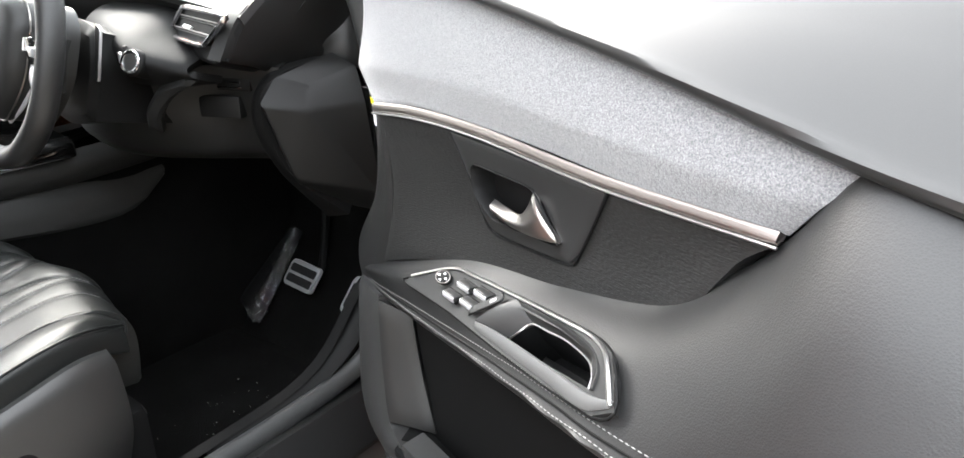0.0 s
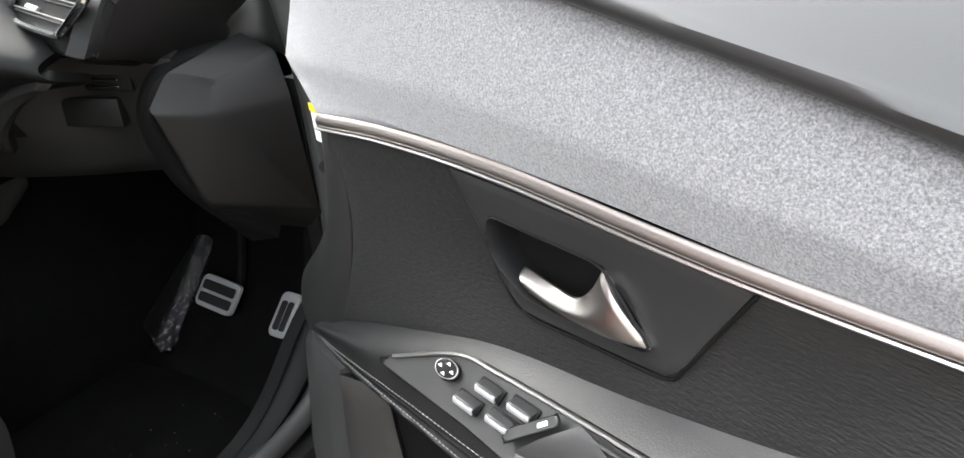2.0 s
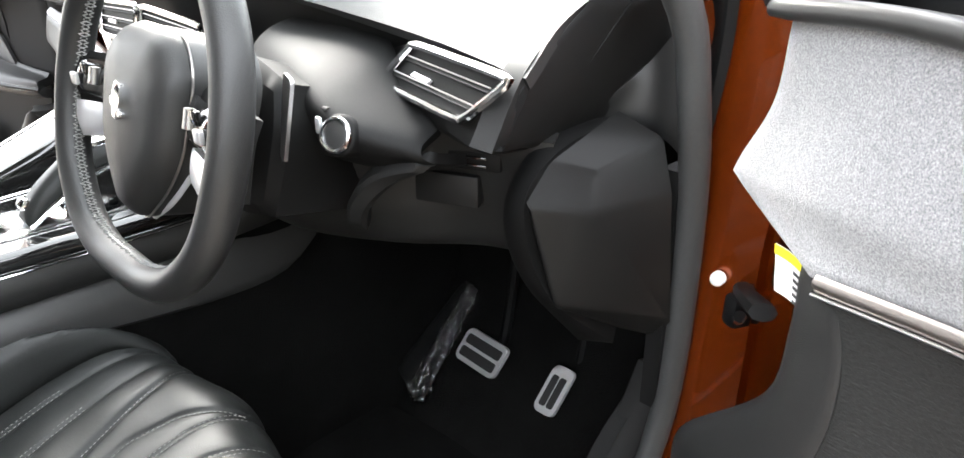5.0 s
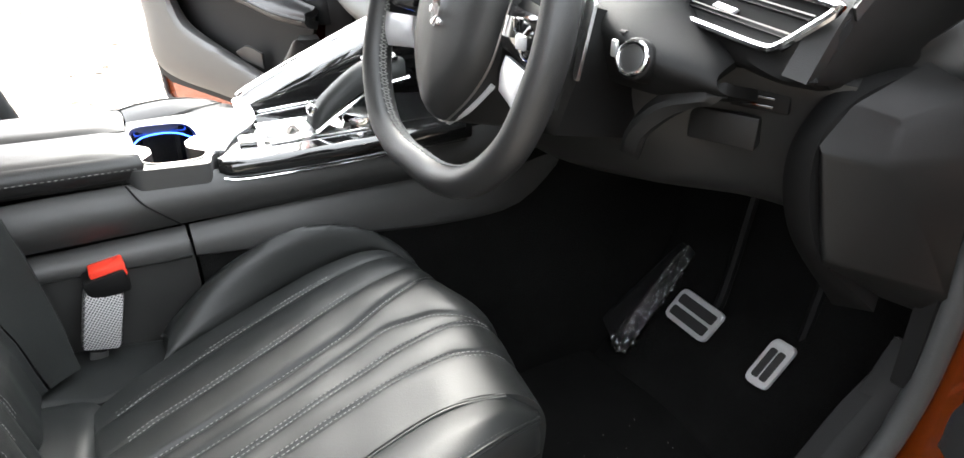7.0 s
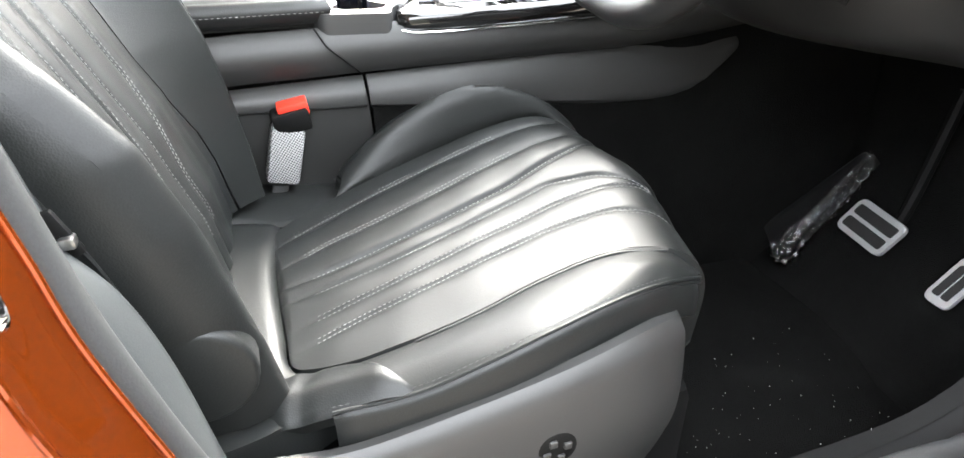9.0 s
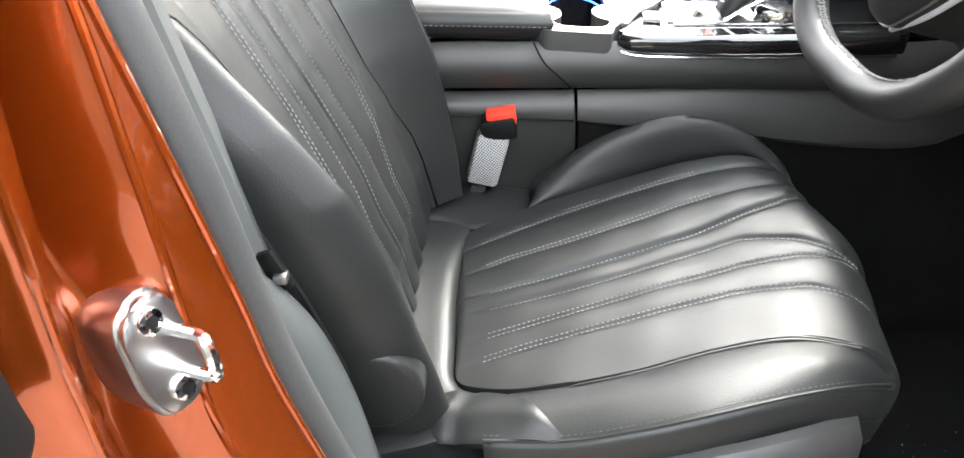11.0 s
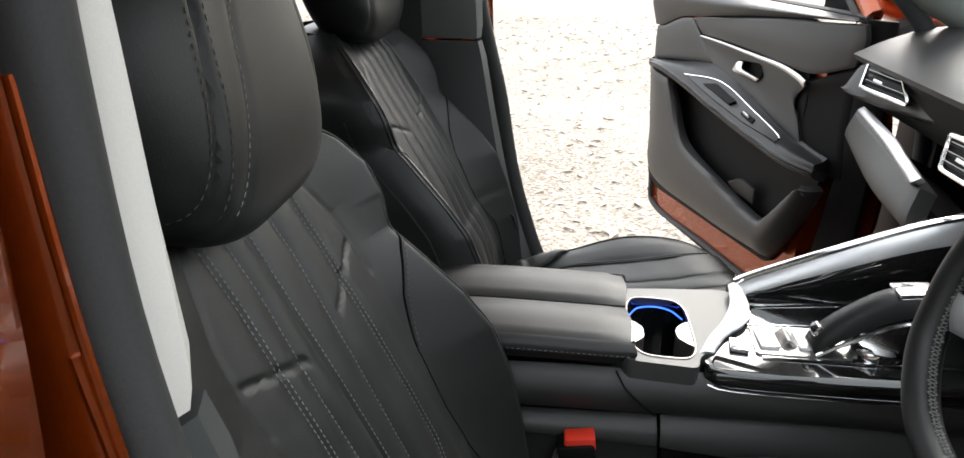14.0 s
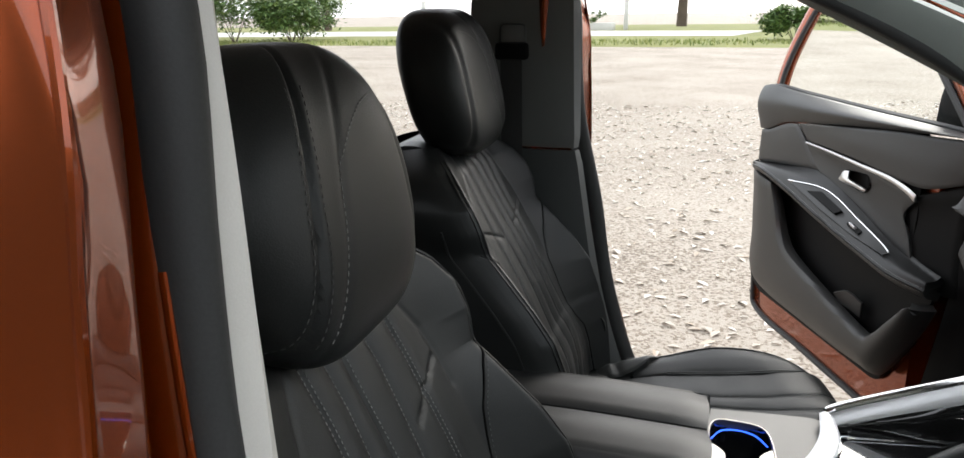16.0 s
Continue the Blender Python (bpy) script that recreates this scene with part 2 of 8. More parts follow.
def thing(name, at, label, category, group="", kind=""):
    ob = new(name)
    ob.location = at
    ob.empty_display_size = 0.05
    return tagged(ob, label, category, group, kind)


def smooth_line(pts, n, closed=False):
    """n points along a Catmull-Rom curve through pts, even in length."""
    p = np.array(pts, float)
    if len(p) == 2 and not closed:
        return [Vector(p[0] + (p[1] - p[0]) * k / (n - 1)) for k in range(n)]
    q = np.vstack([p[-1:], p, p[:2]]) if closed else np.vstack([2 * p[0] - p[1], p, 2 * p[-1] - p[-2]])
    out = []
    for i in range(len(q) - 3):
        for t in np.linspace(0, 1, 12, endpoint=False):
            a, b, c, d = q[i:i + 4]
            out.append(0.5 * (2 * b + (c - a) * t + (2 * a - 5 * b + 4 * c - d) * t**2 + (3 * b - a - 3 * c + d) * t**3))
    out.append(out[0] if closed else p[-1])
    out = np.array(out)
    s = np.r_[0, np.cumsum(np.linalg.norm(np.diff(out, axis=0), axis=1))]
    want = np.linspace(0, s[-1], n, endpoint=not closed)
    return [Vector([np.interp(w, s, out[:, k]) for k in range(3)]) for w in want]


def lattice(rows, nu, nv, even=True):
    """nv x nu points of the surface through the given rows of points."""
    across = [smooth_line(r, nu) for r in rows]
    if len(rows) == 2:
        return [[across[0][i].lerp(across[1][i], j / (nv - 1)) for i in range(nu)] for j in range(nv)]
    cols = [smooth_line([r[i] for r in across], nv) for i in range(nu)]
    return [[cols[i][j] for i in range(nu)] for j in range(nv)]


def lattice_normals(g):
    nv, nu = len(g), len(g[0])
    out = []
    for j in range(nv):
        row = []
        for i in range(nu):
            a = g[j][min(i + 1, nu - 1)] - g[j][max(i - 1, 0)]
            b = g[min(j + 1, nv - 1)][i] - g[max(j - 1, 0)][i]
            c = a.cross(b)
            row.append(c.normalized() if c.length > 1e-12 else Vector((0, 0, 1)))
        out.append(row)
    return out


def shell(rows, nu, nv, front, thick=0.012, lip=0.004, disp=None):
    """A panel through the rows, rounded over at its rim and thick behind; front: a point it faces."""
    g = lattice(rows, nu, nv)
    nm = lattice_normals(g)
    mid = g[nv // 2][nu // 2]
    sign = 1 if nm[nv // 2][nu // 2].dot(Vector(front) - mid) > 0 else -1
    bm = bmesh.new()
    vs = []
    for j in range(nv):
        for i in range(nu):
            p = g[j][i].copy()
            k = sign * nm[j][i]
            if disp:
                p += k * disp(i / (nu - 1), j / (nv - 1))
            if i in (0, nu - 1) or j in (0, nv - 1):
                p -= k * lip
            vs.append(bm.verts.new(p))
    for j in range(nv - 1):
        for i in range(nu - 1):
            bm.faces.new((vs[j * nu + i], vs[j * nu + i + 1], vs[(j + 1) * nu + i + 1], vs[(j + 1) * nu + i]))
    ring = [i for i in range(nu)] + [j * nu + nu - 1 for j in range(1, nv)]
    ring += [(nv - 1) * nu + i for i in range(nu - 2, -1, -1)] + [j * nu for j in range(nv - 2, 0, -1)]
    back = []
    for k in ring:
        j, i = divmod(k, nu)
        back.append(bm.verts.new(vs[k].co - sign * nm[j][i] * thick))
    for a in range(len(ring)):
        b = (a + 1) % len(ring)
        bm.faces.new((vs[ring[a]], vs[ring[b]], back[b], back[a]))
    return bm


def tube(pts, r, n=8, m=None, closed=False, flat=1.0, up=(0, 0, 1), taper=None):
    """A swept round or flattened section; flat: its width across up, over its height."""
    m = m or max(4, 6 * len(pts))
    line = smooth_line(pts, m, closed)
    bm = bmesh.new()
    rings = []
    for i, p in enumerate(line):
        a = line[(i + 1) % m] if closed or i < m - 1 else p
        b = line[i - 1] if closed or i > 0 else p
        d = (a - b).normalized()
        side = d.cross(Vector(up))
        side = side.normalized() if side.length > 1e-6 else Vector((1, 0, 0))
        top = side.cross(d)
        rr = r * (taper(i / (m - 1)) if taper else 1)
        rings.append([bm.verts.new(p + rr * (flat * math.cos(2 * math.pi * k / n) * side + math.sin(2 * math.pi * k / n) * top)) for k in range(n)])
    for i in range(m if closed else m - 1):
        for k in range(n):
            bm.faces.new((rings[i][k], rings[i][(k + 1) % n], rings[(i + 1) % m][(k + 1) % n], rings[(i + 1) % m][k]))
    if not closed:
        bm.faces.new(rings[0])
        bm.faces.new(rings[-1][::-1])
    return bm


def block(size, at, bevel=0.004, turn=None, seg=2):
    bm = bmesh.new()
    bmesh.ops.create_cube(bm, size=1)
    for v in bm.verts:
        v.co = Vector(v.co) * Vector(size)
    if bevel:
        bmesh.ops.bevel(bm, geom=bm.edges[:], offset=bevel, segments=seg, affect="EDGES", profile=0.5)
    bm.transform(Matrix.Translation(at) @ (turn.to_4x4() if turn else Matrix()))
    return bm


def prism(outline, place, h0, h1, bevel=0.002, seg=2):
    """An outline of (a, b) points, raised from h0 to h1; place(a, b, h) gives the point in the world."""
    bm = bmesh.new()
    lo = [bm.verts.new(place(a, b, h0)) for a, b in outline]
    hi = [bm.verts.new(place(a, b, h1)) for a, b in outline]
    n = len(outline)
    top = bm.faces.new(hi)
    bm.faces.new(lo[::-1])
    for i in range(n):
        bm.faces.new((lo[i], lo[(i + 1) % n], hi[(i + 1) % n], hi[i]))
    if bevel:
        bmesh.ops.bevel(bm, geom=list(top.edges), offset=bevel, segments=seg, affect="EDGES", profile=0.5)
    bmesh.ops.triangulate(bm, faces=[f for f in bm.faces if len(f.verts) > 4])
    return bm


def rounded(outline, r=0.01, n=4):
    """The outline with its corners rounded."""
    out = []
    k = len(outline)
    for i in range(k):
        p, a, b = (Vector(outline[j % k]) for j in (i, i - 1, i + 1))
        ra = min(r, 0.45 * (a - p).length, 0.45 * (b - p).length)
        s, e = p + (a - p).normalized() * ra, p + (b - p).normalized() * ra
        for t in np.linspace(0, 1, n + 1):
            out.append(tuple((1 - t) ** 2 * s + 2 * t * (1 - t) * p + t * t * e))
    return out


def merge(*bms):
    out = bms[0]
    for b in bms[1:]:
        me = bpy.data.meshes.new("join")
        b.to_mesh(me)
        b.free()
        out.from_mesh(me)
        bpy.data.meshes.remove(me)
    return out


def stitches(lines, length=0.0045, gap=0.003, r=0.0007, lift=(0, 0, 0)):
    """Rows of single stitches along lines of points."""
    verts, faces = [], []
    up = Vector(lift)
    for line in lines:
        p = np.array([tuple(v) for v in line])
        s = np.r_[0, np.cumsum(np.linalg.norm(np.diff(p, axis=0), axis=1))]
        at = lambda w: Vector([np.interp(w, s, p[:, k]) for k in range(3)])
        w = 0.0
        while w + length < s[-1]:
            a, b = at(w) + up, at(w + length) + up
            d = (b - a).normalized()
            e = d.cross(Vector((0.3, 0.2, 0.9))).normalized()
            f = d.cross(e)
            o = len(verts)
            m_ = (a + b) / 2
            for q, rr in ((a, 0.5), (m_, 1.0), (b, 0.5)):
                verts += [q + r * rr * e, q + r * rr * f, q - r * rr * e, q - r * rr * f]
            for j in (0, 4):
                for k in range(4):
                    faces.append((o + j + k, o + j + (k + 1) % 4, o + j + 4 + (k + 1) % 4, o + j + 4 + k))
            w += length + gap
    bm = bmesh.new()
    vs = [bm.verts.new(v) for v in verts]
    for f in faces:
        bm.faces.new([vs[i] for i in f])
    return bm


# ---------------------------------------------------------------- ground and distance
GROUND = -0.08
bm = bmesh.new()
bmesh.ops.create_grid(bm, x_segments=60, y_segments=60, size=1500)
bm.transform(Matrix.Translation((0, 0, GROUND)))
tagged(part("ground", bm, gravel), "damp brown gravel car park strewn with leaves", "ground", kind="structure")
# unseen wall, added to cut light and reflections on the driver's side
tagged(part("wall_east", block((0.3, 26.0, 3.3), (5.2, 0.0, 1.5), 0.02), masonry), "tall dark plain wall closing the car park", "wall", kind="structure")


def leaf_litter(x0, x1, y0, y1, count, size):
    verts, faces = [], []
    for _ in range(count):
        x, y = random.uniform(x0, x1), random.uniform(y0, y1)
        s, a = size * random.uniform(0.5, 1.3), random.uniform(0, 6.28)
        c = Vector((x, y, GROUND + 0.003))
        u, v = Vector((math.cos(a), math.sin(a), random.uniform(-0.2, 0.2))), Vector((-math.sin(a), math.cos(a), random.uniform(-0.2, 0.2)))
        o = len(verts)
        curl = random.uniform(0.1, 0.45) * s
        verts += [c - u * s, c - 0.3 * u * s + v * 0.42 * s + Vector((0, 0, curl)), c + 0.45 * u * s + v * 0.33 * s + Vector((0, 0, curl * 0.7)),
                  c + u * s + Vector((0, 0, 0.2 * curl)), c + 0.45 * u * s - v * 0.33 * s + Vector((0, 0, curl * 0.6)), c - 0.3 * u * s - v * 0.42 * s + Vector((0, 0, curl))]
        faces += [(o, o + 5, o + 4, o + 3), (o, o + 3, o + 2, o + 1)]
    bm = bmesh.new()
    vs = [bm.verts.new(v) for v in verts]
    for f in faces:
        bm.faces.new([vs[i] for i in f])
    return bm


tagged(part("fallen_leaves", leaf_litter(-11, -1.4, -5, 5, 5200, 0.034), dead_leaf), "pale brown dry leaves scattered on gravel", "leaves", kind="stuff")
# ground ahead of the car, shade put into its colour, an uneven tongue into the gravel
bm = bmesh.new()
rim = [(-0.9, 4.6), (0.6, 4.2), (2.2, 4.5), (3.6, 4.3), (4.9, 4.6), (4.9, 12.9), (4.2, 18.0), (1.8, 22.0), (-1.6, 19.0), (-2.4, 13.0), (-1.7, 8.0)]
bm.faces.new([bm.verts.new((x, y, GROUND + 0.004)) for x, y in rim])
tagged(part("packed_earth", bm, shaded_ground_m), "grey packed earth beside the gravel", "ground", kind="structure")
tagged(part("fallen_leaves", leaf_litter(-0.8, 4.8, 5.5, 14, 1500, 0.06), dead_leaf), "pale dry leaves lying on packed earth", "leaves", kind="stuff")
tagged(part("fallen_leaves", leaf_litter(1.2, 8, 1.5, 9, 2600, 0.034), dead_leaf), "pale brown dry leaves scattered on gravel", "leaves", kind="stuff")

bm = bmesh.new()
pts = [(-31, -70), (-35, -26), (-33, -7), (-31, 11), (-35, 55), (-90, 55), (-90, -70)]
top = [bm.verts.new((x, y, GROUND + 0.10)) for x, y in pts]
low = [bm.verts.new((x * 0.985, y, GROUND - 0.02)) for x, y in pts]
bm.faces.new(top)
for i in range(len(pts)):
    bm.faces.new((top[i], top[(i + 1) % len(pts)], low[(i + 1) % len(pts)], low[i]))
tagged(part("grass_verge", bm, verge_m), "low strip of yellowish grass beside the gravel", "verge", kind="structure")
bm = bmesh.new()
vv = [bm.verts.new((x, y, GROUND + 0.115)) for x, y in [(-44, -90), (-46, -18), (-44, 3), (-56, 6), (-60, -18), (-58, -90)]]
bm.faces.new(vv)
tagged(part("road", bm, concrete), "pale concrete lane beyond the grass", "road", kind="structure")


def leafy(center, radii, count, size, seed):
    """A crown of small folded leaves, gathered in uneven clumps with gaps."""
    rnd = random.Random(seed)
    verts, faces = [], []
    clumps = []
    for _ in range(max(8, count // 60)):
        a, b = rnd.uniform(0, 6.28), rnd.uniform(-0.6, 1.0)
        k = rnd.uniform(0.55, 1.0)
        clumps.append((Vector((math.cos(a) * math.cos(b) * radii[0] * k, math.sin(a) * math.cos(b) * radii[1] * k, math.sin(b) * radii[2] * k)), rnd.uniform(0.18, 0.42)))
    for _ in range(count):
        c0, spread = rnd.choice(clumps)
        d = Vector((rnd.gauss(0, 1), rnd.gauss(0, 1), rnd.gauss(0, 0.8))) * spread * min(radii) * 0.6
        c = Vector(center) + c0 + d
        a, b = rnd.uniform(0, 6.28), rnd.uniform(-0.9, 0.6)
        u = Vector((math.cos(a) * math.cos(b), math.sin(a) * math.cos(b), math.sin(b)))
        v = u.cross(Vector((rnd.uniform(-1, 1), rnd.uniform(-1, 1), 1))).normalized()
        s = size * rnd.uniform(0.6, 1.4)
        o = len(verts)
        verts += [c - u * s, c + v * 0.4 * s, c + u * s, c - v * 0.4 * s]
        faces.append((o, o + 1, o + 2, o + 3))
    bm = bmesh.new()
    vs = [bm.verts.new(p) for p in verts]
    for f in faces:
        bm.faces.new([vs[i] for i in f])
    return bm


def tree(x, y, h, r, seed, label):
    rnd = random.Random(seed)
    t = thing("tree", (x, y, GROUND), label, "tree", "trees beyond the car park")
    bits = [tube([(x, y, GROUND - 0.1), (x + 0.1, y + 0.05, h * 0.3), (x + rnd.uniform(-.3, .3), y + rnd.uniform(-.3, .3), h * 0.75)], 0.05 * h ** 0.8, 9, taper=lambda s: 1.2 - 0.85 * s)]
    for _ in range(7):
        a, z0 = rnd.uniform(0, 6.28), h * rnd.uniform(0.3, 0.6)
        bits.append(tube([(x, y, z0), (x + 0.4 * r * math.cos(a), y + 0.4 * r * math.sin(a), z0 + 0.12 * h), (x + 0.85 * r * math.cos(a), y + 0.85 * r * math.sin(a), z0 + 0.22 * h)], 0.018 * h ** 0.8, 6, taper=lambda s: 1 - 0.8 * s))
    part("trunk", merge(*bits), bark, t)
    part("crown", leafy((x, y, h * 0.68), (r, r, h * 0.34), 4200, 0.09 + 0.008 * h, seed), foliage, t)
    return t


def shrub(x, y, h, r, seed):
    t = thing("shrub", (x, y, GROUND), "bright green leafy shrub at the edge of the gravel", "shrub", "shrubs beyond the car park")
    bits = [tube([(x, y, GROUND - 0.05), (x + 0.4 * r * math.cos(k), y + 0.4 * r * math.sin(k), h * 0.5)], 0.03, 6, taper=lambda s: 1 - 0.7 * s) for k in (0.3, 1.7, 2.9, 4.4, 5.5)]
    part("stems", merge(*bits), bark, t)
    part("leaves", leafy((x, y, h * 0.5), (r, r, h * 0.5), 6500, 0.115, seed), foliage, t)


for k, (x, y, h, r) in enumerate([(-36, -24.5, 4.2, 3.0), (-37, -28.5, 5.0, 3.3), (-36, -32.5, 4.4, 3.0), (-35.5, -20.6, 2.7, 1.8), (-38, -37.5, 5.2, 3.4), (-40, -22.5, 3.6, 2.6),
                                  (-37, 8.6, 2.0, 1.7), (-38, 11.2, 2.2, 1.9), (-37.5, 5.4, 1.7, 1.5), (-38, 14.5, 2.6, 2.2)]):
    shrub(x, y, h, r, 50 + k)
for k, (x, y, h, r) in enumerate([(-60, -50, 14, 6), (-66, -34, 15, 6), (-74, -14, 15, 6), (-66, 12, 14, 6), (-76, 0, 16, 6.5), (-58, 24, 13, 5.5), (-70, 38, 15, 6), (-52, -40, 11, 5)]):
    tree(x, y, h, r, 80 + k, "tall broadleaf tree with a full green crown")


def planter(y):
    t = thing("planter", (-61, y, GROUND + 0.1), "low white-edged planter with a clipped green hedge", "planter", "planters along the lane")
    part("trough", block((1.4, 4.4, 0.6), (-61, y, GROUND + 0.39), 0.03), concrete, t)
    part("hedge", leafy((-61, y, GROUND + 1.1), (0.8, 2.2, 0.55), 1300, 0.10, int(y * 7)), foliage, t)


for y in (-19.5, -13.5, -7.5):
    planter(y)
for y in (-22.5, -16.5, -10.5, -4.5):
    tagged(part("post", block((0.35, 0.35, 2.6), (-62.5, y, GROUND + 1.39), 0.02), concrete), "pale square concrete post beside a planter", "post", "posts along the lane")

# grass blades on the near rim of the verge
verts, faces = [], []
for _ in range(5000):
    x, y = random.uniform(-37, -31.5), random.uniform(-40, 20)
    a, h = random.uniform(0, 6.28), random.uniform(0.08, 0.26)
    o = len(verts)
    d = Vector((math.cos(a), math.sin(a), 0))
    c = Vector((x, y, GROUND + 0.08))
    verts += [c - 0.03 * d, c + 0.03 * d, c + Vector((random.uniform(-.1, .1), random.uniform(-.1, .1), h))]
    faces.append((o, o + 1, o + 2))
bm = bmesh.new()
vs = [bm.verts.new(v) for v in verts]
for f in faces:
    bm.faces.new([vs[i] for i in f])
tagged(part("grass", bm, grass_m), "uneven yellow-green grass blades on the verge", "grass", kind="stuff")


# ---------------------------------------------------------------- car body
body = thing("car", (0, 0, 0.2), "burnt orange metallic car body with both front doors open", "car")


def strip(rows, nu, nv, mat, name, front, parent=None, label="", thick=0.012, lip=0.003, disp=None, kind="", sharp=38):
    return part(name, shell(rows, nu, nv, front, thick, lip, disp), mat, parent, label, kind, sharp)


# floor pan, tunnel, firewall and rear closing panels
strip([[(-0.70, y, 0.255) for y in (-2.2, 0.0, 0.96)], [(0.70, y, 0.255) for y in (-2.2, 0.0, 0.96)]], 12, 8, carpet, "floor_pan", (0, 0, 2), body, "black carpeted floor", 0.05)
strip([[(x, 0.925, 0.226) for x in (-0.7, 0, 0.7)], [(x, 0.955, 0.258) for x in (-0.7, 0, 0.7)], [(x, 1.10, 0.42) for x in (-0.7, 0, 0.7)], [(x, 1.20, 0.66) for x in (-0.7, 0, 0.7)], [(x, 1.22, 1.0) for x in (-0.7, 0, 0.7)]],
      10, 10, carpet, "toe_board", (0, 0, 1), body, "black carpeted toe board", 0.03)
strip([[(x, -2.2, 0.2) for x in (-0.72, 0, 0.72)], [(x, -2.2, 1.5) for x in (-0.72, 0, 0.72)]], 6, 6, plastic_dark, "rear_panel", (0, 0, 1), body, "", 0.05)
strip([[(-0.58, y, z) for y, z in ((-2.2, 1.50), (-0.6, 1.555), (0.2, 1.50))], [(0, y, z + 0.03) for y, z in ((-2.2, 1.50), (-0.6, 1.555), (0.2, 1.50))], [(0.58, y, z) for y, z in ((-2.2, 1.50), (-0.6, 1.555), (0.2, 1.50))]],
      14, 10, trim_grey, "headliner", (0, 0, 0), body, "pale grey headliner", 0.03)
strip([[(-0.62, y, z) for y, z in ((-2.25, 1.56), (-0.6, 1.615), (0.25, 1.55))], [(0, y, z + 0.04) for y, z in ((-2.25, 1.56), (-0.6, 1.615), (0.25, 1.55))], [(0.62, y, z) for y, z in ((-2.25, 1.56), (-0.6, 1.615), (0.25, 1.55))]],
      14, 10, orange, "roof", (0, 0, 5), body, "", 0.02)
wind = strip([[(x, 1.28, 1.06) for x in (-0.66, 0, 0.66)], [(x, 0.22, 1.535) for x in (-0.56, 0, 0.56)]], 6, 6, glass, "windscreen", (0, 0.5, 2), body, "clear windscreen", 0.004, 0.0)
wind.visible_shadow = False
strip([[(x, 0.20, 1.520) for x in (-0.60, 0, 0.60)], [(x, 0.28, 1.492) for x in (-0.60, 0, 0.60)], [(x, 0.36, 1.462) for x in (-0.60, 0, 0.60)]], 8, 8, trim_mid, "header_trim", (0, 0, 0), body, "grey header trim", 0.01)
# bonnet ahead of the screen
strip([[(x, 1.25, 1.03) for x in (-0.74, 0, 0.74)], [(x, 1.7, 1.0) for x in (-0.74, 0, 0.74)], [(x, 2.2, 0.9) for x in (-0.7, 0, 0.7)], [(x, 2.45, 0.6) for x in (-0.66, 0, 0.66)]], 12, 10, orange, "bonnet", (0, 2, 3), body, "", 0.03)


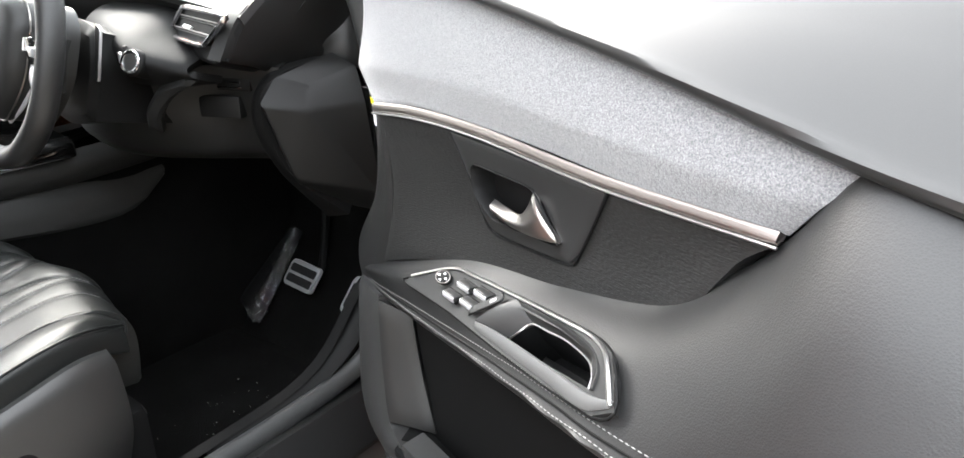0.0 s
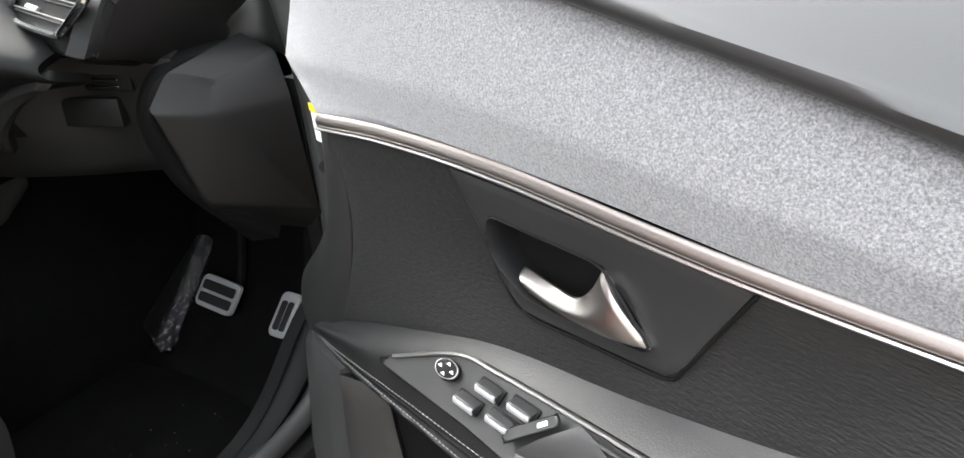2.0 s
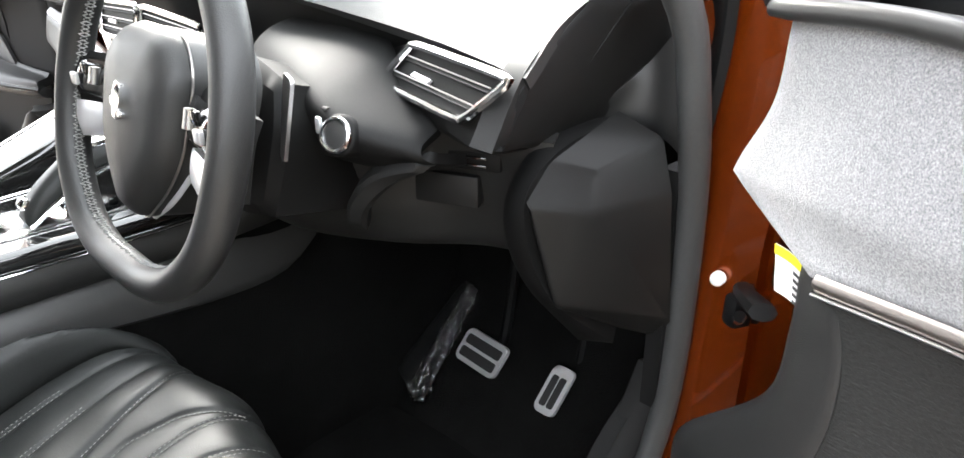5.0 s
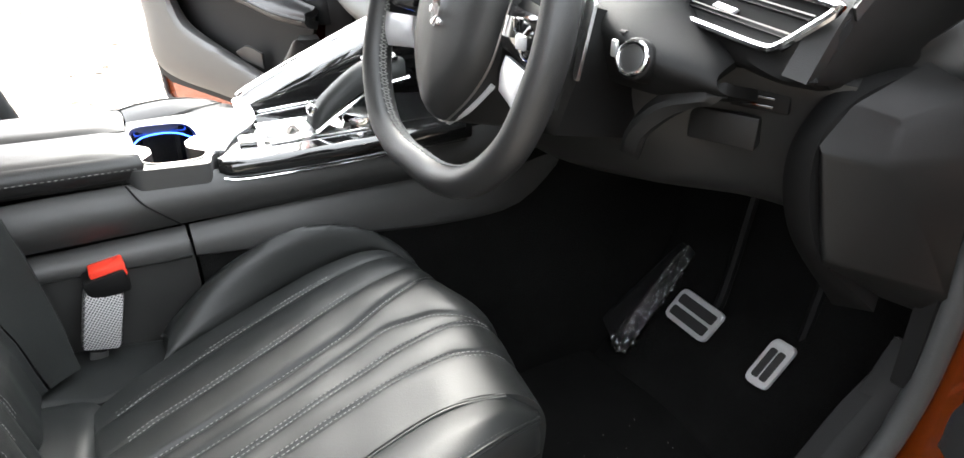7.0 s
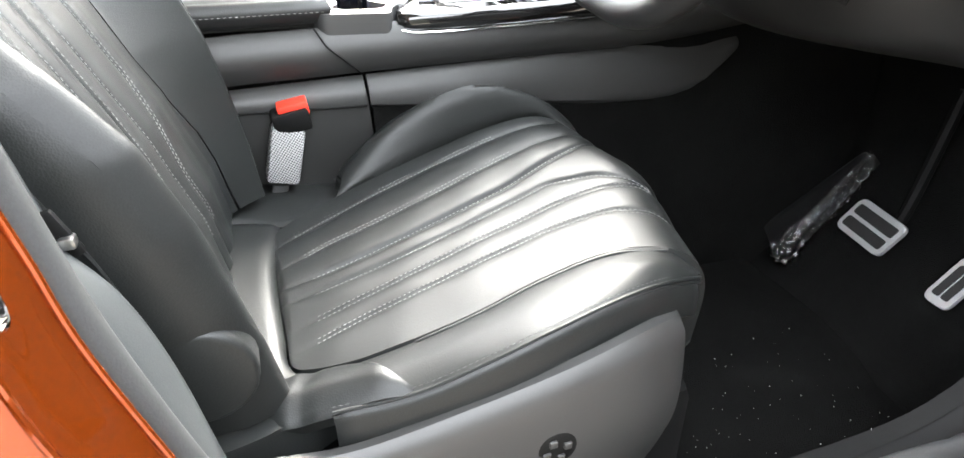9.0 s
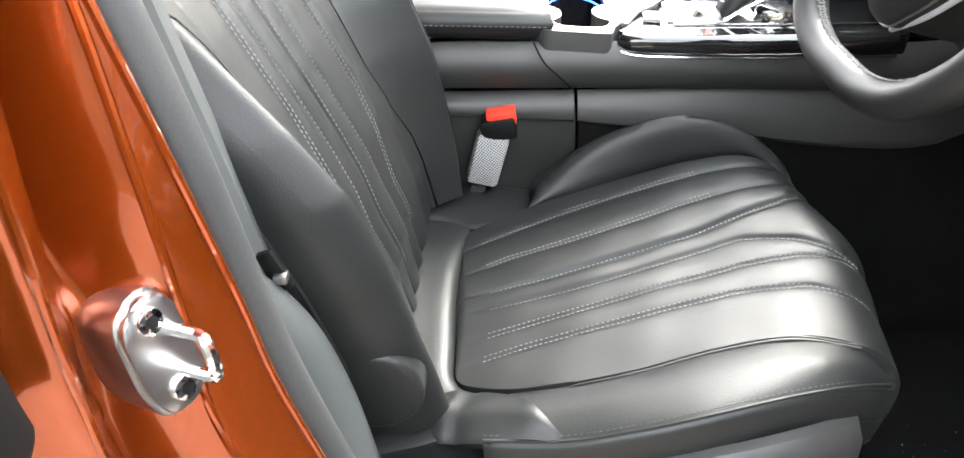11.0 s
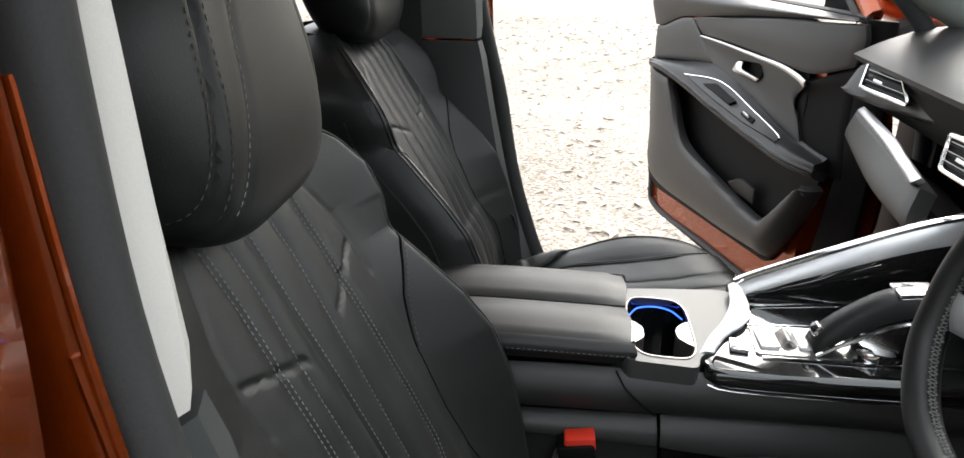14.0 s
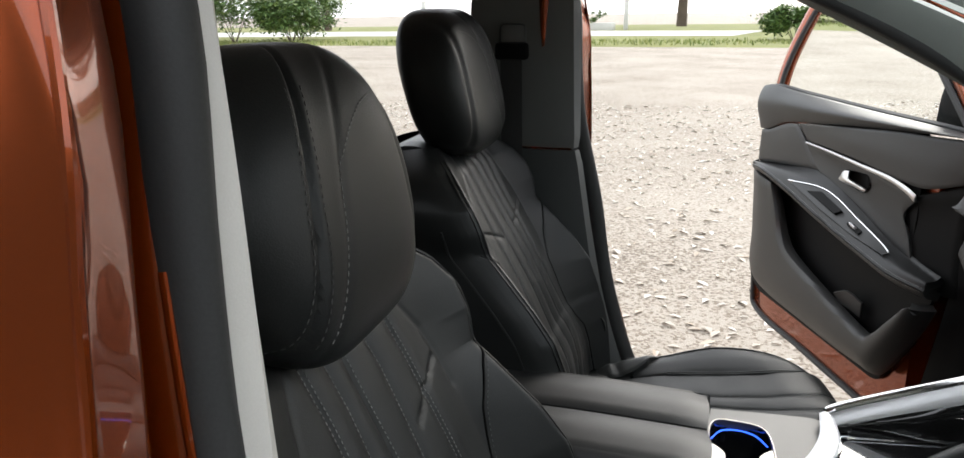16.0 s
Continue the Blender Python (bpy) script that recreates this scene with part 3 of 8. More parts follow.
def side(s):
    """Pillars, sill and rear door of one side; s is +1 on the steering wheel's side."""
    def q(x, y, z):
        return (s * x, y, z)
    out = (s * 3, 0.3, 0.8)
    # front pillar: painted jamb face behind the door hinge
    part("front_pillar", block((0.15, 0.16, 0.95), q(0.800, 1.025, 0.68), 0.02), orange, body)
    part("pillar_jamb", prism(rounded([(0.690, 0.20), (0.86, 0.22), (0.86, 1.10), (0.675, 1.14)], 0.02), lambda a, b, h: q(a, 0.945 - h, b), 0.0, 0.012, 0.005), orange, body)
    if s < 0:
        part("jamb_cover", block((0.19, 0.012, 0.64), q(0.772, 0.924, 0.55), 0.004), plastic_dark, body)
    # windscreen pillar
    strip([[q(0.632, 0.14, 1.485), q(0.652, 0.60, 1.258), q(0.685, 0.98, 1.045)], [q(0.60, 0.14, 1.505), q(0.625, 0.62, 1.285), q(0.65, 0.98, 1.07)], [q(0.57, 0.16, 1.53), q(0.60, 0.68, 1.315), q(0.63, 1.06, 1.09)]],
          16, 8, pillar_grey, "windscreen_pillar_trim", (0, -0.5, 1.0), body, "grey windscreen pillar trim", 0.015)
    part("windscreen_pillar", tube([q(0.645, 0.22, 1.55), q(0.70, 0.72, 1.31), q(0.735, 1.12, 1.09)], 0.03, 8, 14, flat=1.4), orange, body)
    # roof rail
    part("roof_rail", tube([q(0.64, 0.22, 1.545), q(0.645, -0.4, 1.575), q(0.64, -1.2, 1.56), q(0.62, -2.2, 1.5)], 0.04, 8, 18, flat=1.2), orange, body)
    # sill: carpeted inside, plastic tread, painted outside
    part("sill", prism(rounded([(0.64, 0.20), (0.66, 0.40), (0.72, 0.425), (0.79, 0.36), (0.80, 0.20)], 0.025), lambda a, b, h: q(a, h, b), -0.05, 0.96, 0.0), plastic if s > 0 else orange, body, "sill with a dark plastic tread")
    part("sill_tread", prism(rounded([(0.725, 0.05), (0.785, 0.05), (0.785, 0.82), (0.725, 0.82)], 0.01), lambda a, b, h: q(a, b, 0.428 - (a - 0.72) * 0.9 + h), 0.0, 0.008, 0.002), plastic_dark, body)
    part("side_skirt", prism(rounded([(0.77, 0.10), (0.80, 0.30), (0.86, 0.31), (0.87, 0.26), (0.83, 0.10)], 0.015), lambda a, b, h: q(a, h, b), -2.0, 1.0, 0.0), plastic_dark, body, "ribbed dark plastic side skirt")
    part("skirt_rib", tube([q(0.872, -2.0, 0.29), q(0.872, 1.0, 0.29)], 0.008, 6, 4), rubber, body)
    # centre pillar, painted outer face
    # levels: height, lip beside the seal, width of the flat beside it, groove depth, groove corner, crease
    lev = [(1.53, (0.612, -0.050), 0.0, 0.050, (0.632, -0.075), (0.662, -0.070)), (1.34, (0.632, -0.055), 0.0, 0.055, (0.660, -0.048), (0.700, -0.033)),
           (1.25, (0.645, -0.0525), 0.0, 0.055, (0.676, -0.040), (0.715, -0.028)), (1.15, (0.660, -0.038), 0.0, 0.058, (0.691, -0.036), (0.730, -0.0255)),
           (1.05, (0.674, -0.0166), 0.0, 0.062, (0.708, -0.036), (0.744, -0.0255)), (0.95, (0.684, 0.0055), 0.5, 0.058, (0.722, -0.042), (0.754, -0.028)),
           (0.86, (0.687, 0.021), 1.0, 0.036, (0.732, -0.046), (0.760, -0.032)), (0.78, (0.690, 0.034), 1.4, 0.026, (0.740, -0.040), (0.768, -0.026)),
           (0.60, (0.700, 0.085), 1.5, 0.026, (0.755, 0.010), (0.782, 0.020)), (0.42, (0.705, 0.140), 1.5, 0.026, (0.760, 0.060), (0.787, 0.070)), (0.24, (0.690, 0.155), 1.5, 0.026, (0.745, 0.075), (0.772, 0.085))]
    rows = []
    for z, L, g, deep, K, C in lev:
        R = (L[0] + 0.020 * g, L[1] - 0.018 * g)
        B = (R[0] + 0.010, R[1] - deep)
        two = [(L[0] - 0.055, L[1] - 0.055), (L[0] - 0.018, L[1] - 0.018), (L[0] - 0.003, L[1] - 0.001), L, (L[0] + 0.003 + 0.010 * g, L[1] - 0.004 - 0.008 * g), (R[0] + 0.003, R[1] - 0.004), (R[0] + 0.006, R[1] - 0.014),
               B, ((B[0] + K[0]) / 2, (B[1] + K[1]) / 2 - 0.008), (K[0] - 0.002, K[1] - 0.004), (K[0] + 0.003, K[1] + 0.001),
               (C[0] - 0.004, C[1] - 0.003), C, (C[0] + 0.004, C[1] - 0.004), (C[0] + 0.008, C[1] - 0.016), (C[0] + 0.03, C[1] - 0.05), (C[0] + 0.045, C[1] - 0.10), (0.815, -0.20)]
        rows.append([q(x, y, z) for x, y in two])
    strip(rows, 130, 56, orange, "centre_pillar", (s * 2, 1.5, 1.0), body, "burnt orange painted centre pillar", 0.02)
    # rolled edges of the pressing
    part("flange_edge", tube([q(L[0] + 0.001, L[1] + 0.0008, z) for z, L, g, deep, K, C in lev[2:]], 0.0022, 8, 90), orange, body)
    part("flange_edge", tube([q(L[0] + 0.020 * g + 0.003, L[1] - 0.018 * g - 0.003, z) for z, L, g, deep, K, C in lev[3:]], 0.0026, 8, 90), orange, body)
    part("flange_edge", tube([q(C[0] + 0.001, C[1] - 0.0005, z) for z, L, g, deep, K, C in lev], 0.0026, 8, 90), orange, body)
    # seal along the opening
    loop = [q(0.690, 0.835, 1.115), q(0.640, 0.60, 1.29), q(0.615, 0.16, 1.495), q(0.600, 0.02, 1.515), q(0.612, -0.060, 1.47), q(0.623, -0.054, 1.34), q(0.632, -0.052, 1.25), q(0.643, -0.044, 1.15), q(0.655, -0.024, 1.05), q(0.664, -0.003, 0.95), q(0.671, 0.024, 0.78), q(0.676, 0.074, 0.60), q(0.677, 0.145, 0.46),
            q(0.678, 0.25, 0.425), q(0.680, 0.70, 0.425), q(0.690, 0.86, 0.47), q(0.704, 0.912, 0.60), q(0.708, 0.912, 0.80), q(0.706, 0.888, 0.98)]
    seal = part("door_seal", tube(loop, 0.0145, 20, 150, closed=True, up=(s, 0, 0.05), flat=1.25), rubber, body, "matt black rubber door seal")
    # inner wing, wheel-arch side and outer wing ahead of the door
    part("inner_wing", block((0.10, 0.34, 0.92), q(0.775, 1.24, 0.60), 0.02), plastic_dark, body)
    strip([[q(0.84, 0.98, 0.30), q(0.84, 1.6, 0.55), q(0.82, 2.4, 0.35)], [q(0.885, 0.98, 0.62), q(0.90, 1.6, 0.75), q(0.84, 2.42, 0.62)], [q(0.80, 0.98, 1.06), q(0.79, 1.6, 1.02), q(0.72, 2.4, 0.86)]], 14, 12, orange, "front_wing", out, body, "", 0.03)
    return q


for s in (1, -1):
    q = side(s)
    # rear door of that side, closed
    out = (s * 4, -1, 1)
    part("rear_door_skin", shell([[q(0.80, -0.17, 0.30), q(0.83, -0.9, 0.30), q(0.82, -1.6, 0.30)], [q(0.835, -0.17, 0.62), q(0.865, -0.9, 0.62), q(0.85, -1.6, 0.62)], [q(0.825, -0.17, 0.90), q(0.855, -0.9, 0.92), q(0.84, -1.6, 0.94)], [q(0.785, -0.17, 1.06), q(0.80, -0.9, 1.07), q(0.79, -1.6, 1.09)]],
                                  16, 16, out, 0.05, 0.01), orange, body, "burnt orange rear door skin")
    part("rear_door_trim", shell([[q(0.70, -0.25, 0.32), q(0.71, -1.6, 0.32)], [q(0.68, -0.25, 0.8), q(0.69, -1.6, 0.8)], [q(0.70, -0.25, 1.04), q(0.70, -1.6, 1.07)]], 8, 8, (0, -1, 1), 0.03, 0.01), plastic, body)
    part("rear_window_frame", tube([q(0.79, -0.19, 1.08), q(0.72, -0.20, 1.30), q(0.655, -0.24, 1.53)], 0.028, 8, 14, flat=1.5), plastic_dark, body, "gloss black window frame")
    part("rear_quarter_frame", tube([q(0.79, -1.35, 1.12), q(0.72, -1.36, 1.32), q(0.655, -1.38, 1.53)], 0.03, 8, 14, flat=2.0), plastic_dark, body)
    part("rear_quarter", shell([[q(0.79, -1.6, 0.3), q(0.75, -2.25, 0.3)], [q(0.79, -1.6, 1.15), q(0.74, -2.25, 1.15)], [q(0.66, -1.6, 1.54), q(0.62, -2.25, 1.5)]], 8, 8, out, 0.03, 0.01), orange, body)

# hinge of the closed rear door, seen past the driver's pillar
part("rear_hinge", block((0.05, 0.045, 0.056), (0.808, -0.034, 1.026), 0.010), orange, body, "orange rear door hinge")
part("hinge_bolt", tube([(0.806, -0.014, 1.022), (0.8055, -0.006, 1.0215)], 0.009, 6, 2), orange, body)
part("hinge_washer", tube([(0.806, -0.014, 1.022), (0.8058, -0.0095, 1.0218)], 0.014, 16, 2), orange, body)
# dark block added for the shadow under the hinge, no real part
part("hinge_gaiter", block((0.045, 0.035, 0.13), (0.803, -0.052, 0.930), 0.012), plastic_dark, body, "black rubber gaiter below the hinge")

# inner trim of the centre pillars: pale above, black below
for s in (1, -1):
    def q(x, y, z):
        return (s * x, y, z)
    # same trim on both sides; the passenger's shade is put into a darker grey
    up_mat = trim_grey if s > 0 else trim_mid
    z0 = 1.085
    dz = lambda z: (1.085 - z)
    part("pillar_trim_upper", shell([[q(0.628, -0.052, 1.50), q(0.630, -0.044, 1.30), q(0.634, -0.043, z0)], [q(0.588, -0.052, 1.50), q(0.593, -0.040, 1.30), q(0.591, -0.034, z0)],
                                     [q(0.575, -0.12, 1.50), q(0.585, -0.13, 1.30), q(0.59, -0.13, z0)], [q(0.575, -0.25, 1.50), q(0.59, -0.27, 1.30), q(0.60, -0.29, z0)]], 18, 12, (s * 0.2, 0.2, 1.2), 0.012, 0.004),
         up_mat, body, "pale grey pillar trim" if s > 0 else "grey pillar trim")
    part("pillar_trim_lower", shell([[q(0.634, -0.041, z0 - 0.004), q(0.640, -0.010, 0.90), q(0.648, 0.03, 0.72), q(0.655, 0.09, 0.50)], [q(0.586, -0.032, z0 - 0.004), q(0.584, -0.004, 0.90), q(0.592, 0.03, 0.72), q(0.61, 0.10, 0.50)],
                                     [q(0.580, -0.13, z0 - 0.004), q(0.576, -0.10, 0.90), q(0.582, -0.06, 0.72), q(0.60, 0.0, 0.50)], [q(0.60, -0.30, z0 - 0.004), q(0.60, -0.30, 0.90), q(0.60, -0.28, 0.72), q(0.61, -0.25, 0.50)]], 20, 12, (s * 0.2, 0.2, 1.0), 0.012, 0.004),
         pillar_dark, body, "charcoal lower pillar trim")
    # belt runs down the pillar from a ring
    belt = thing("seat_belt", q(0.578, -0.172, 1.28), "black webbing seat belt hanging from its pillar ring", "seat belt", "front seat belts")
    part("belt_ring", block((0.022, 0.07, 0.035), q(0.570, -0.172, 1.285), 0.008), plastic_dark, belt)
    part("ring_cover", block((0.014, 0.055, 0.05), q(0.578, -0.172, 1.315), 0.012), trim_mid, belt)
    part("webbing", shell([[q(0.563, -0.195, 1.28), q(0.566, -0.19, 1.0), q(0.572, -0.16, 0.70)], [q(0.563, -0.150, 1.28), q(0.566, -0.145, 1.0), q(0.572, -0.115, 0.70)]], 14, 4, (0, 0, 1), 0.0015, 0.0), webbing, belt)

# striker on the driver's pillar
st = thing("door_striker", (0.712, -0.03, 0.89), "bright zinc door striker loop bolted to the pillar", "striker")
sn = Vector((0.45, 0.86, 0.20)).normalized()
sa = Vector((0.86, -0.45, 0)).normalized()
sz = sa.cross(sn) if sa.cross(sn).z > 0 else sn.cross(sa)
SP = lambda a, b, h: Vector((0.723, -0.010, 0.860)) + sa * a + sz * b + sn * h
oval = lambda r, k=14: [(r * math.cos(2 * math.pi * i / k), r * math.sin(2 * math.pi * i / k)) for i in range(k)]
base_plate = rounded([(-0.015, -0.030), (0.012, -0.036), (0.019, -0.014), (0.016, 0.026), (0.0, 0.036), (-0.015, 0.030)], 0.011)
part("gasket", prism([(a * 1.10, b * 1.08) for a, b in base_plate], SP, -0.050, 0.0, 0.002), satin, st)
part("plate", prism(base_plate, SP, -0.001, 0.005, 0.002), satin, st, "stamped zinc plate")
part("loop", tube([SP(-0.008, 0.010, 0.004), SP(-0.008, 0.010, 0.026), SP(-0.006, 0.006, 0.032), SP(-0.004, -0.010, 0.032), SP(-0.004, -0.014, 0.026), SP(-0.004, -0.015, 0.004)], 0.0034, 8, 40), chrome, st, "white metal striker loop")
for db in (-0.022, 0.022):
    part("bolt", prism(oval(0.0075), lambda a, b, h: SP(a + 0.001, b + db, h), 0.004, 0.008, 0.0015), chrome, st)
    part("bolt_socket", prism(oval(0.0040, 6), lambda a, b, h: SP(a + 0.001, b + db, h), 0.0075, 0.0086, 0.0), plastic_dark, st)


# ---------------------------------------------------------------- front seats


def seat(cx, s, dy=0.0):
    """A front seat; d runs from the tunnel (negative) to the door (positive)."""
    plump = 0.0 if s > 0 else 0.032  # the empty passenger cushion stands higher

    def p(d, y, z):
        return (cx + s * d, y + dy, z + plump * min(1.0, max(0.0, (0.78 - z) / 0.09)))
    top = (cx, 0.3, 3.0)
    ahead = (cx, 3.0, 1.6)
    t = thing("front_seat", (cx, 0.3 + dy, 0.27), "black leather car seat with fluted centre panels and pale stitching" if s > 0 else "black leather passenger car seat with fluted panels and stitched bolsters", "car seat", "front seats")
    # cushion: centre panel, its seams fanning towards the tunnel at the front
    ci = [(-0.130, 0.118, 0.570), (-0.158, 0.135, 0.570), (-0.192, 0.205, 0.580), (-0.212, 0.30, 0.602), (-0.226, 0.40, 0.626), (-0.228, 0.48, 0.638), (-0.216, 0.530, 0.628), (-0.200, 0.556, 0.590), (-0.195, 0.552, 0.50)]
    cm = [(-0.010, 0.117, 0.573), (-0.020, 0.135, 0.575), (-0.030, 0.205, 0.585), (-0.045, 0.30, 0.600), (-0.055, 0.40, 0.617), (-0.055, 0.48, 0.634), (-0.050, 0.545, 0.637), (-0.045, 0.582, 0.590), (-0.045, 0.575, 0.50)]
    co = [(0.092, 0.118, 0.571), (0.113, 0.132, 0.574), (0.128, 0.19, 0.586), (0.124, 0.30, 0.608), (0.110, 0.39, 0.627), (0.112, 0.46, 0.640), (0.128, 0.515, 0.634), (0.132, 0.548, 0.590), (0.130, 0.545, 0.50)]
    half_way = lambda a, b: p((a[0] + b[0]) / 2, (a[1] + b[1]) / 2, (a[2] + b[2]) / 2 - 0.001)
    rows = [[p(*a), half_way(a, b), p(*b), half_way(c, b), p(*c)] for a, b, c in zip(ci, cm, co)]
    nu, nv = 190, 90
    g = lattice(rows, nu, nv)
    seams = [([0.123, 0.194, 0.26, 0.334, 0.43, 0.54], [-0.113, -0.145, -0.166, -0.182, -0.198, -0.205], 0.0016, 0.0032),
             ([0.123, 0.186, 0.315, 0.405, 0.477, 0.55], [-0.062, -0.089, -0.120, -0.143, -0.157, -0.168], 0.0018, 0.0032),
             ([0.123, 0.222, 0.30, 0.40, 0.45, 0.56], [-0.022, -0.042, -0.062, -0.086, -0.103, -0.140], 0.0050, 0.0042),
             ([0.123, 0.216, 0.29, 0.38, 0.445, 0.498, 0.56], [0.005, -0.010, -0.025, -0.048, -0.062, -0.050, -0.008], 0.0028, 0.0035),
             ([0.123, 0.209, 0.28, 0.357, 0.436, 0.497, 0.56], [0.052, 0.032, 0.016, -0.001, -0.014, -0.016, -0.002], 0.0018, 0.0032),
             ([0.123, 0.203, 0.271, 0.343, 0.42, 0.489, 0.56], [0.087, 0.066, 0.053, 0.040, 0.030, 0.034, 0.062], 0.0018, 0.0032)]

    def pleats(u, v):
        q = g[int(round(v * (nv - 1)))][int(round(u * (nu - 1)))]
        d, y = (q.x - cx) * s, q.y - dy
        h, near = 0.0, 1.0
        for ys, ds, depth, w in seams:
            e = d - float(np.interp(y, ys, ds))
            h -= depth * math.exp(-(e / w) ** 2)
            near = min(near, abs(e))
        h += 0.0016 * (1 - math.exp(-(near / 0.011) ** 2))
        h += 0.0005 * math.sin(47 * d + 23 * y) * math.sin(61 * y - 20 * d)
        return h * min(1, 8 * v + 0.1)

    cush = part("cushion", shell(rows, nu, nv, top, 0.05, 0.006, pleats), leather, t, "pleated black leather seat cushion", sharp=70)
    lines = []
    for k, (ys, ds, depth, w) in enumerate(seams):
        for e in ((0.0042,) if k in (2, 3) else (-0.0034, 0.0034)):
            line = []
            for j in range(6, 70 if k > 1 else 52):
                xs_ = [(q.x - cx) * s for q in g[j]]
                want = float(np.interp(g[j][nu // 2].y - dy, ys, ds)) + e
                f = float(np.interp(want, xs_, range(nu)))
                i = min(nu - 2, int(f))
                line.append(g[j][i].lerp(g[j][i + 1], f - i) + Vector((0, 0, 0.0004)))
            lines.append(line)
    part("stitching", stitches(lines, 0.0034, 0.0022, 0.00050), thread, cush, "pale grey stitching", "stuff")
    # smooth band behind and beside the centre panel
    part("cushion_rear", shell([[p(-0.175, 0.02, 0.588), p(-0.06, 0.0, 0.590), p(0.05, 0.0, 0.590), p(0.16, 0.02, 0.590), p(0.20, 0.05, 0.585)],
                                [p(-0.180, 0.075, 0.574), p(-0.06, 0.072, 0.579), p(0.05, 0.072, 0.580), p(0.135, 0.080, 0.580), p(0.185, 0.10, 0.582)],
                                [p(-0.172, 0.118, 0.571), p(-0.06, 0.108, 0.576), p(0.05, 0.108, 0.578), p(0.115, 0.114, 0.579), p(0.160, 0.15, 0.584)],
                                [p(-0.160, 0.133, 0.566), p(-0.06, 0.120, 0.567), p(0.05, 0.120, 0.568), p(0.104, 0.124, 0.568), p(0.130, 0.165, 0.577)]], 40, 16, top, 0.05, 0.002), leather, t, "smooth leather band behind the cushion panel")
    part("cushion_corner", shell([[p(-0.292, 0.02, 0.572), p(-0.230, 0.02, 0.580), p(-0.179, 0.02, 0.586)], [p(-0.292, 0.10, 0.566), p(-0.230, 0.09, 0.574), p(-0.180, 0.085, 0.573)],
                                  [p(-0.290, 0.17, 0.556), p(-0.235, 0.15, 0.566), p(-0.168, 0.134, 0.567)], [p(-0.285, 0.24, 0.545), p(-0.240, 0.22, 0.558), p(-0.190, 0.205, 0.574)]], 24, 16, top, 0.05, 0.003), leather, t)
    # bolster beside the tunnel
    rows = [[p(a, y, z) for a, y, z in ci[2:8]],
            [p(-0.215, 0.215, 0.592), p(-0.232, 0.30, 0.645), p(-0.238, 0.40, 0.676), p(-0.236, 0.49, 0.662), p(-0.224, 0.545, 0.625), p(-0.208, 0.566, 0.590)],
            [p(-0.235, 0.215, 0.590), p(-0.250, 0.30, 0.652), p(-0.254, 0.40, 0.684), p(-0.250, 0.49, 0.664), p(-0.234, 0.55, 0.618), p(-0.214, 0.568, 0.575)],
            [p(-0.262, 0.212, 0.568), p(-0.274, 0.30, 0.620), p(-0.276, 0.40, 0.640), p(-0.270, 0.49, 0.620), p(-0.250, 0.55, 0.580), p(-0.225, 0.566, 0.545)],
            [p(-0.268, 0.205, 0.47), p(-0.274, 0.30, 0.47), p(-0.276, 0.40, 0.475), p(-0.270, 0.49, 0.485), p(-0.250, 0.54, 0.50), p(-0.225, 0.556, 0.50)]]
    b = part("cushion_bolster", shell(rows, 40, 30, (cx - s, 0.3, 3), 0.03, 0.004), leather, t, "plump leather side bolster", sharp=60)
    g = lattice(rows, 60, 31)
    part("piping", tube([g[14][k] + Vector((0, 0, 0.0005)) for k in range(0, 50, 3)], 0.0020, 6, 60), leather, b)
    part("stitching", stitches([[g[12][k] + Vector((0, 0, 0.0012)) for k in range(1, 48)]], 0.0034, 0.0022, 0.0005), thread_dark, b, "", "stuff")
    # bolster beside the door
    pipe = [(0.192, 0.150, 0.592), (0.200, 0.221, 0.601), (0.204, 0.287, 0.622), (0.201, 0.343, 0.637), (0.188, 0.412, 0.644), (0.172, 0.470, 0.638), (0.146, 0.530, 0.612)]
    inn = [(0.126, 0.170, 0.580), (0.130, 0.236, 0.598), (0.123, 0.300, 0.609), (0.112, 0.370, 0.624), (0.110, 0.440, 0.638), (0.122, 0.500, 0.638), (0.126, 0.545, 0.600)]
    rows = [[p(*a) for a in inn],
            [p(a[0] * 0.75 + c[0] * 0.25, a[1] * 0.75 + c[1] * 0.25, a[2] * 0.6 + c[2] * 0.4 + 0.003) for a, c in zip(inn, pipe)],
            [p(a[0] * 0.4 + c[0] * 0.6, a[1] * 0.4 + c[1] * 0.6, a[2] * 0.4 + c[2] * 0.6 + 0.006) for a, c in zip(inn, pipe)],
            [p(*a) for a in pipe], [p(a[0] + 0.007, a[1], a[2] - 0.014) for a in pipe], [p(a[0] + 0.009, a[1], a[2] - 0.042) for a in pipe]]
    b = part("cushion_bolster", shell(rows, 46, 34, (cx + s, 0.3, 3), 0.03, 0.003), leather, t, "leather side bolster with a piped seam", sharp=60)
    for off in (0.0, 0.0042):
        part("piping", tube([p(a[0] + 0.3 * off, a[1], a[2] + 0.0012 - off) for a in pipe], 0.0019, 6, 60), leather, b)
    part("stitching", stitches([smooth_line([p(a[0] - 0.004, a[1], a[2] + 0.0035) for a in pipe], 60)], 0.0034, 0.0024, 0.0004), thread_dark, b, "", "stuff")
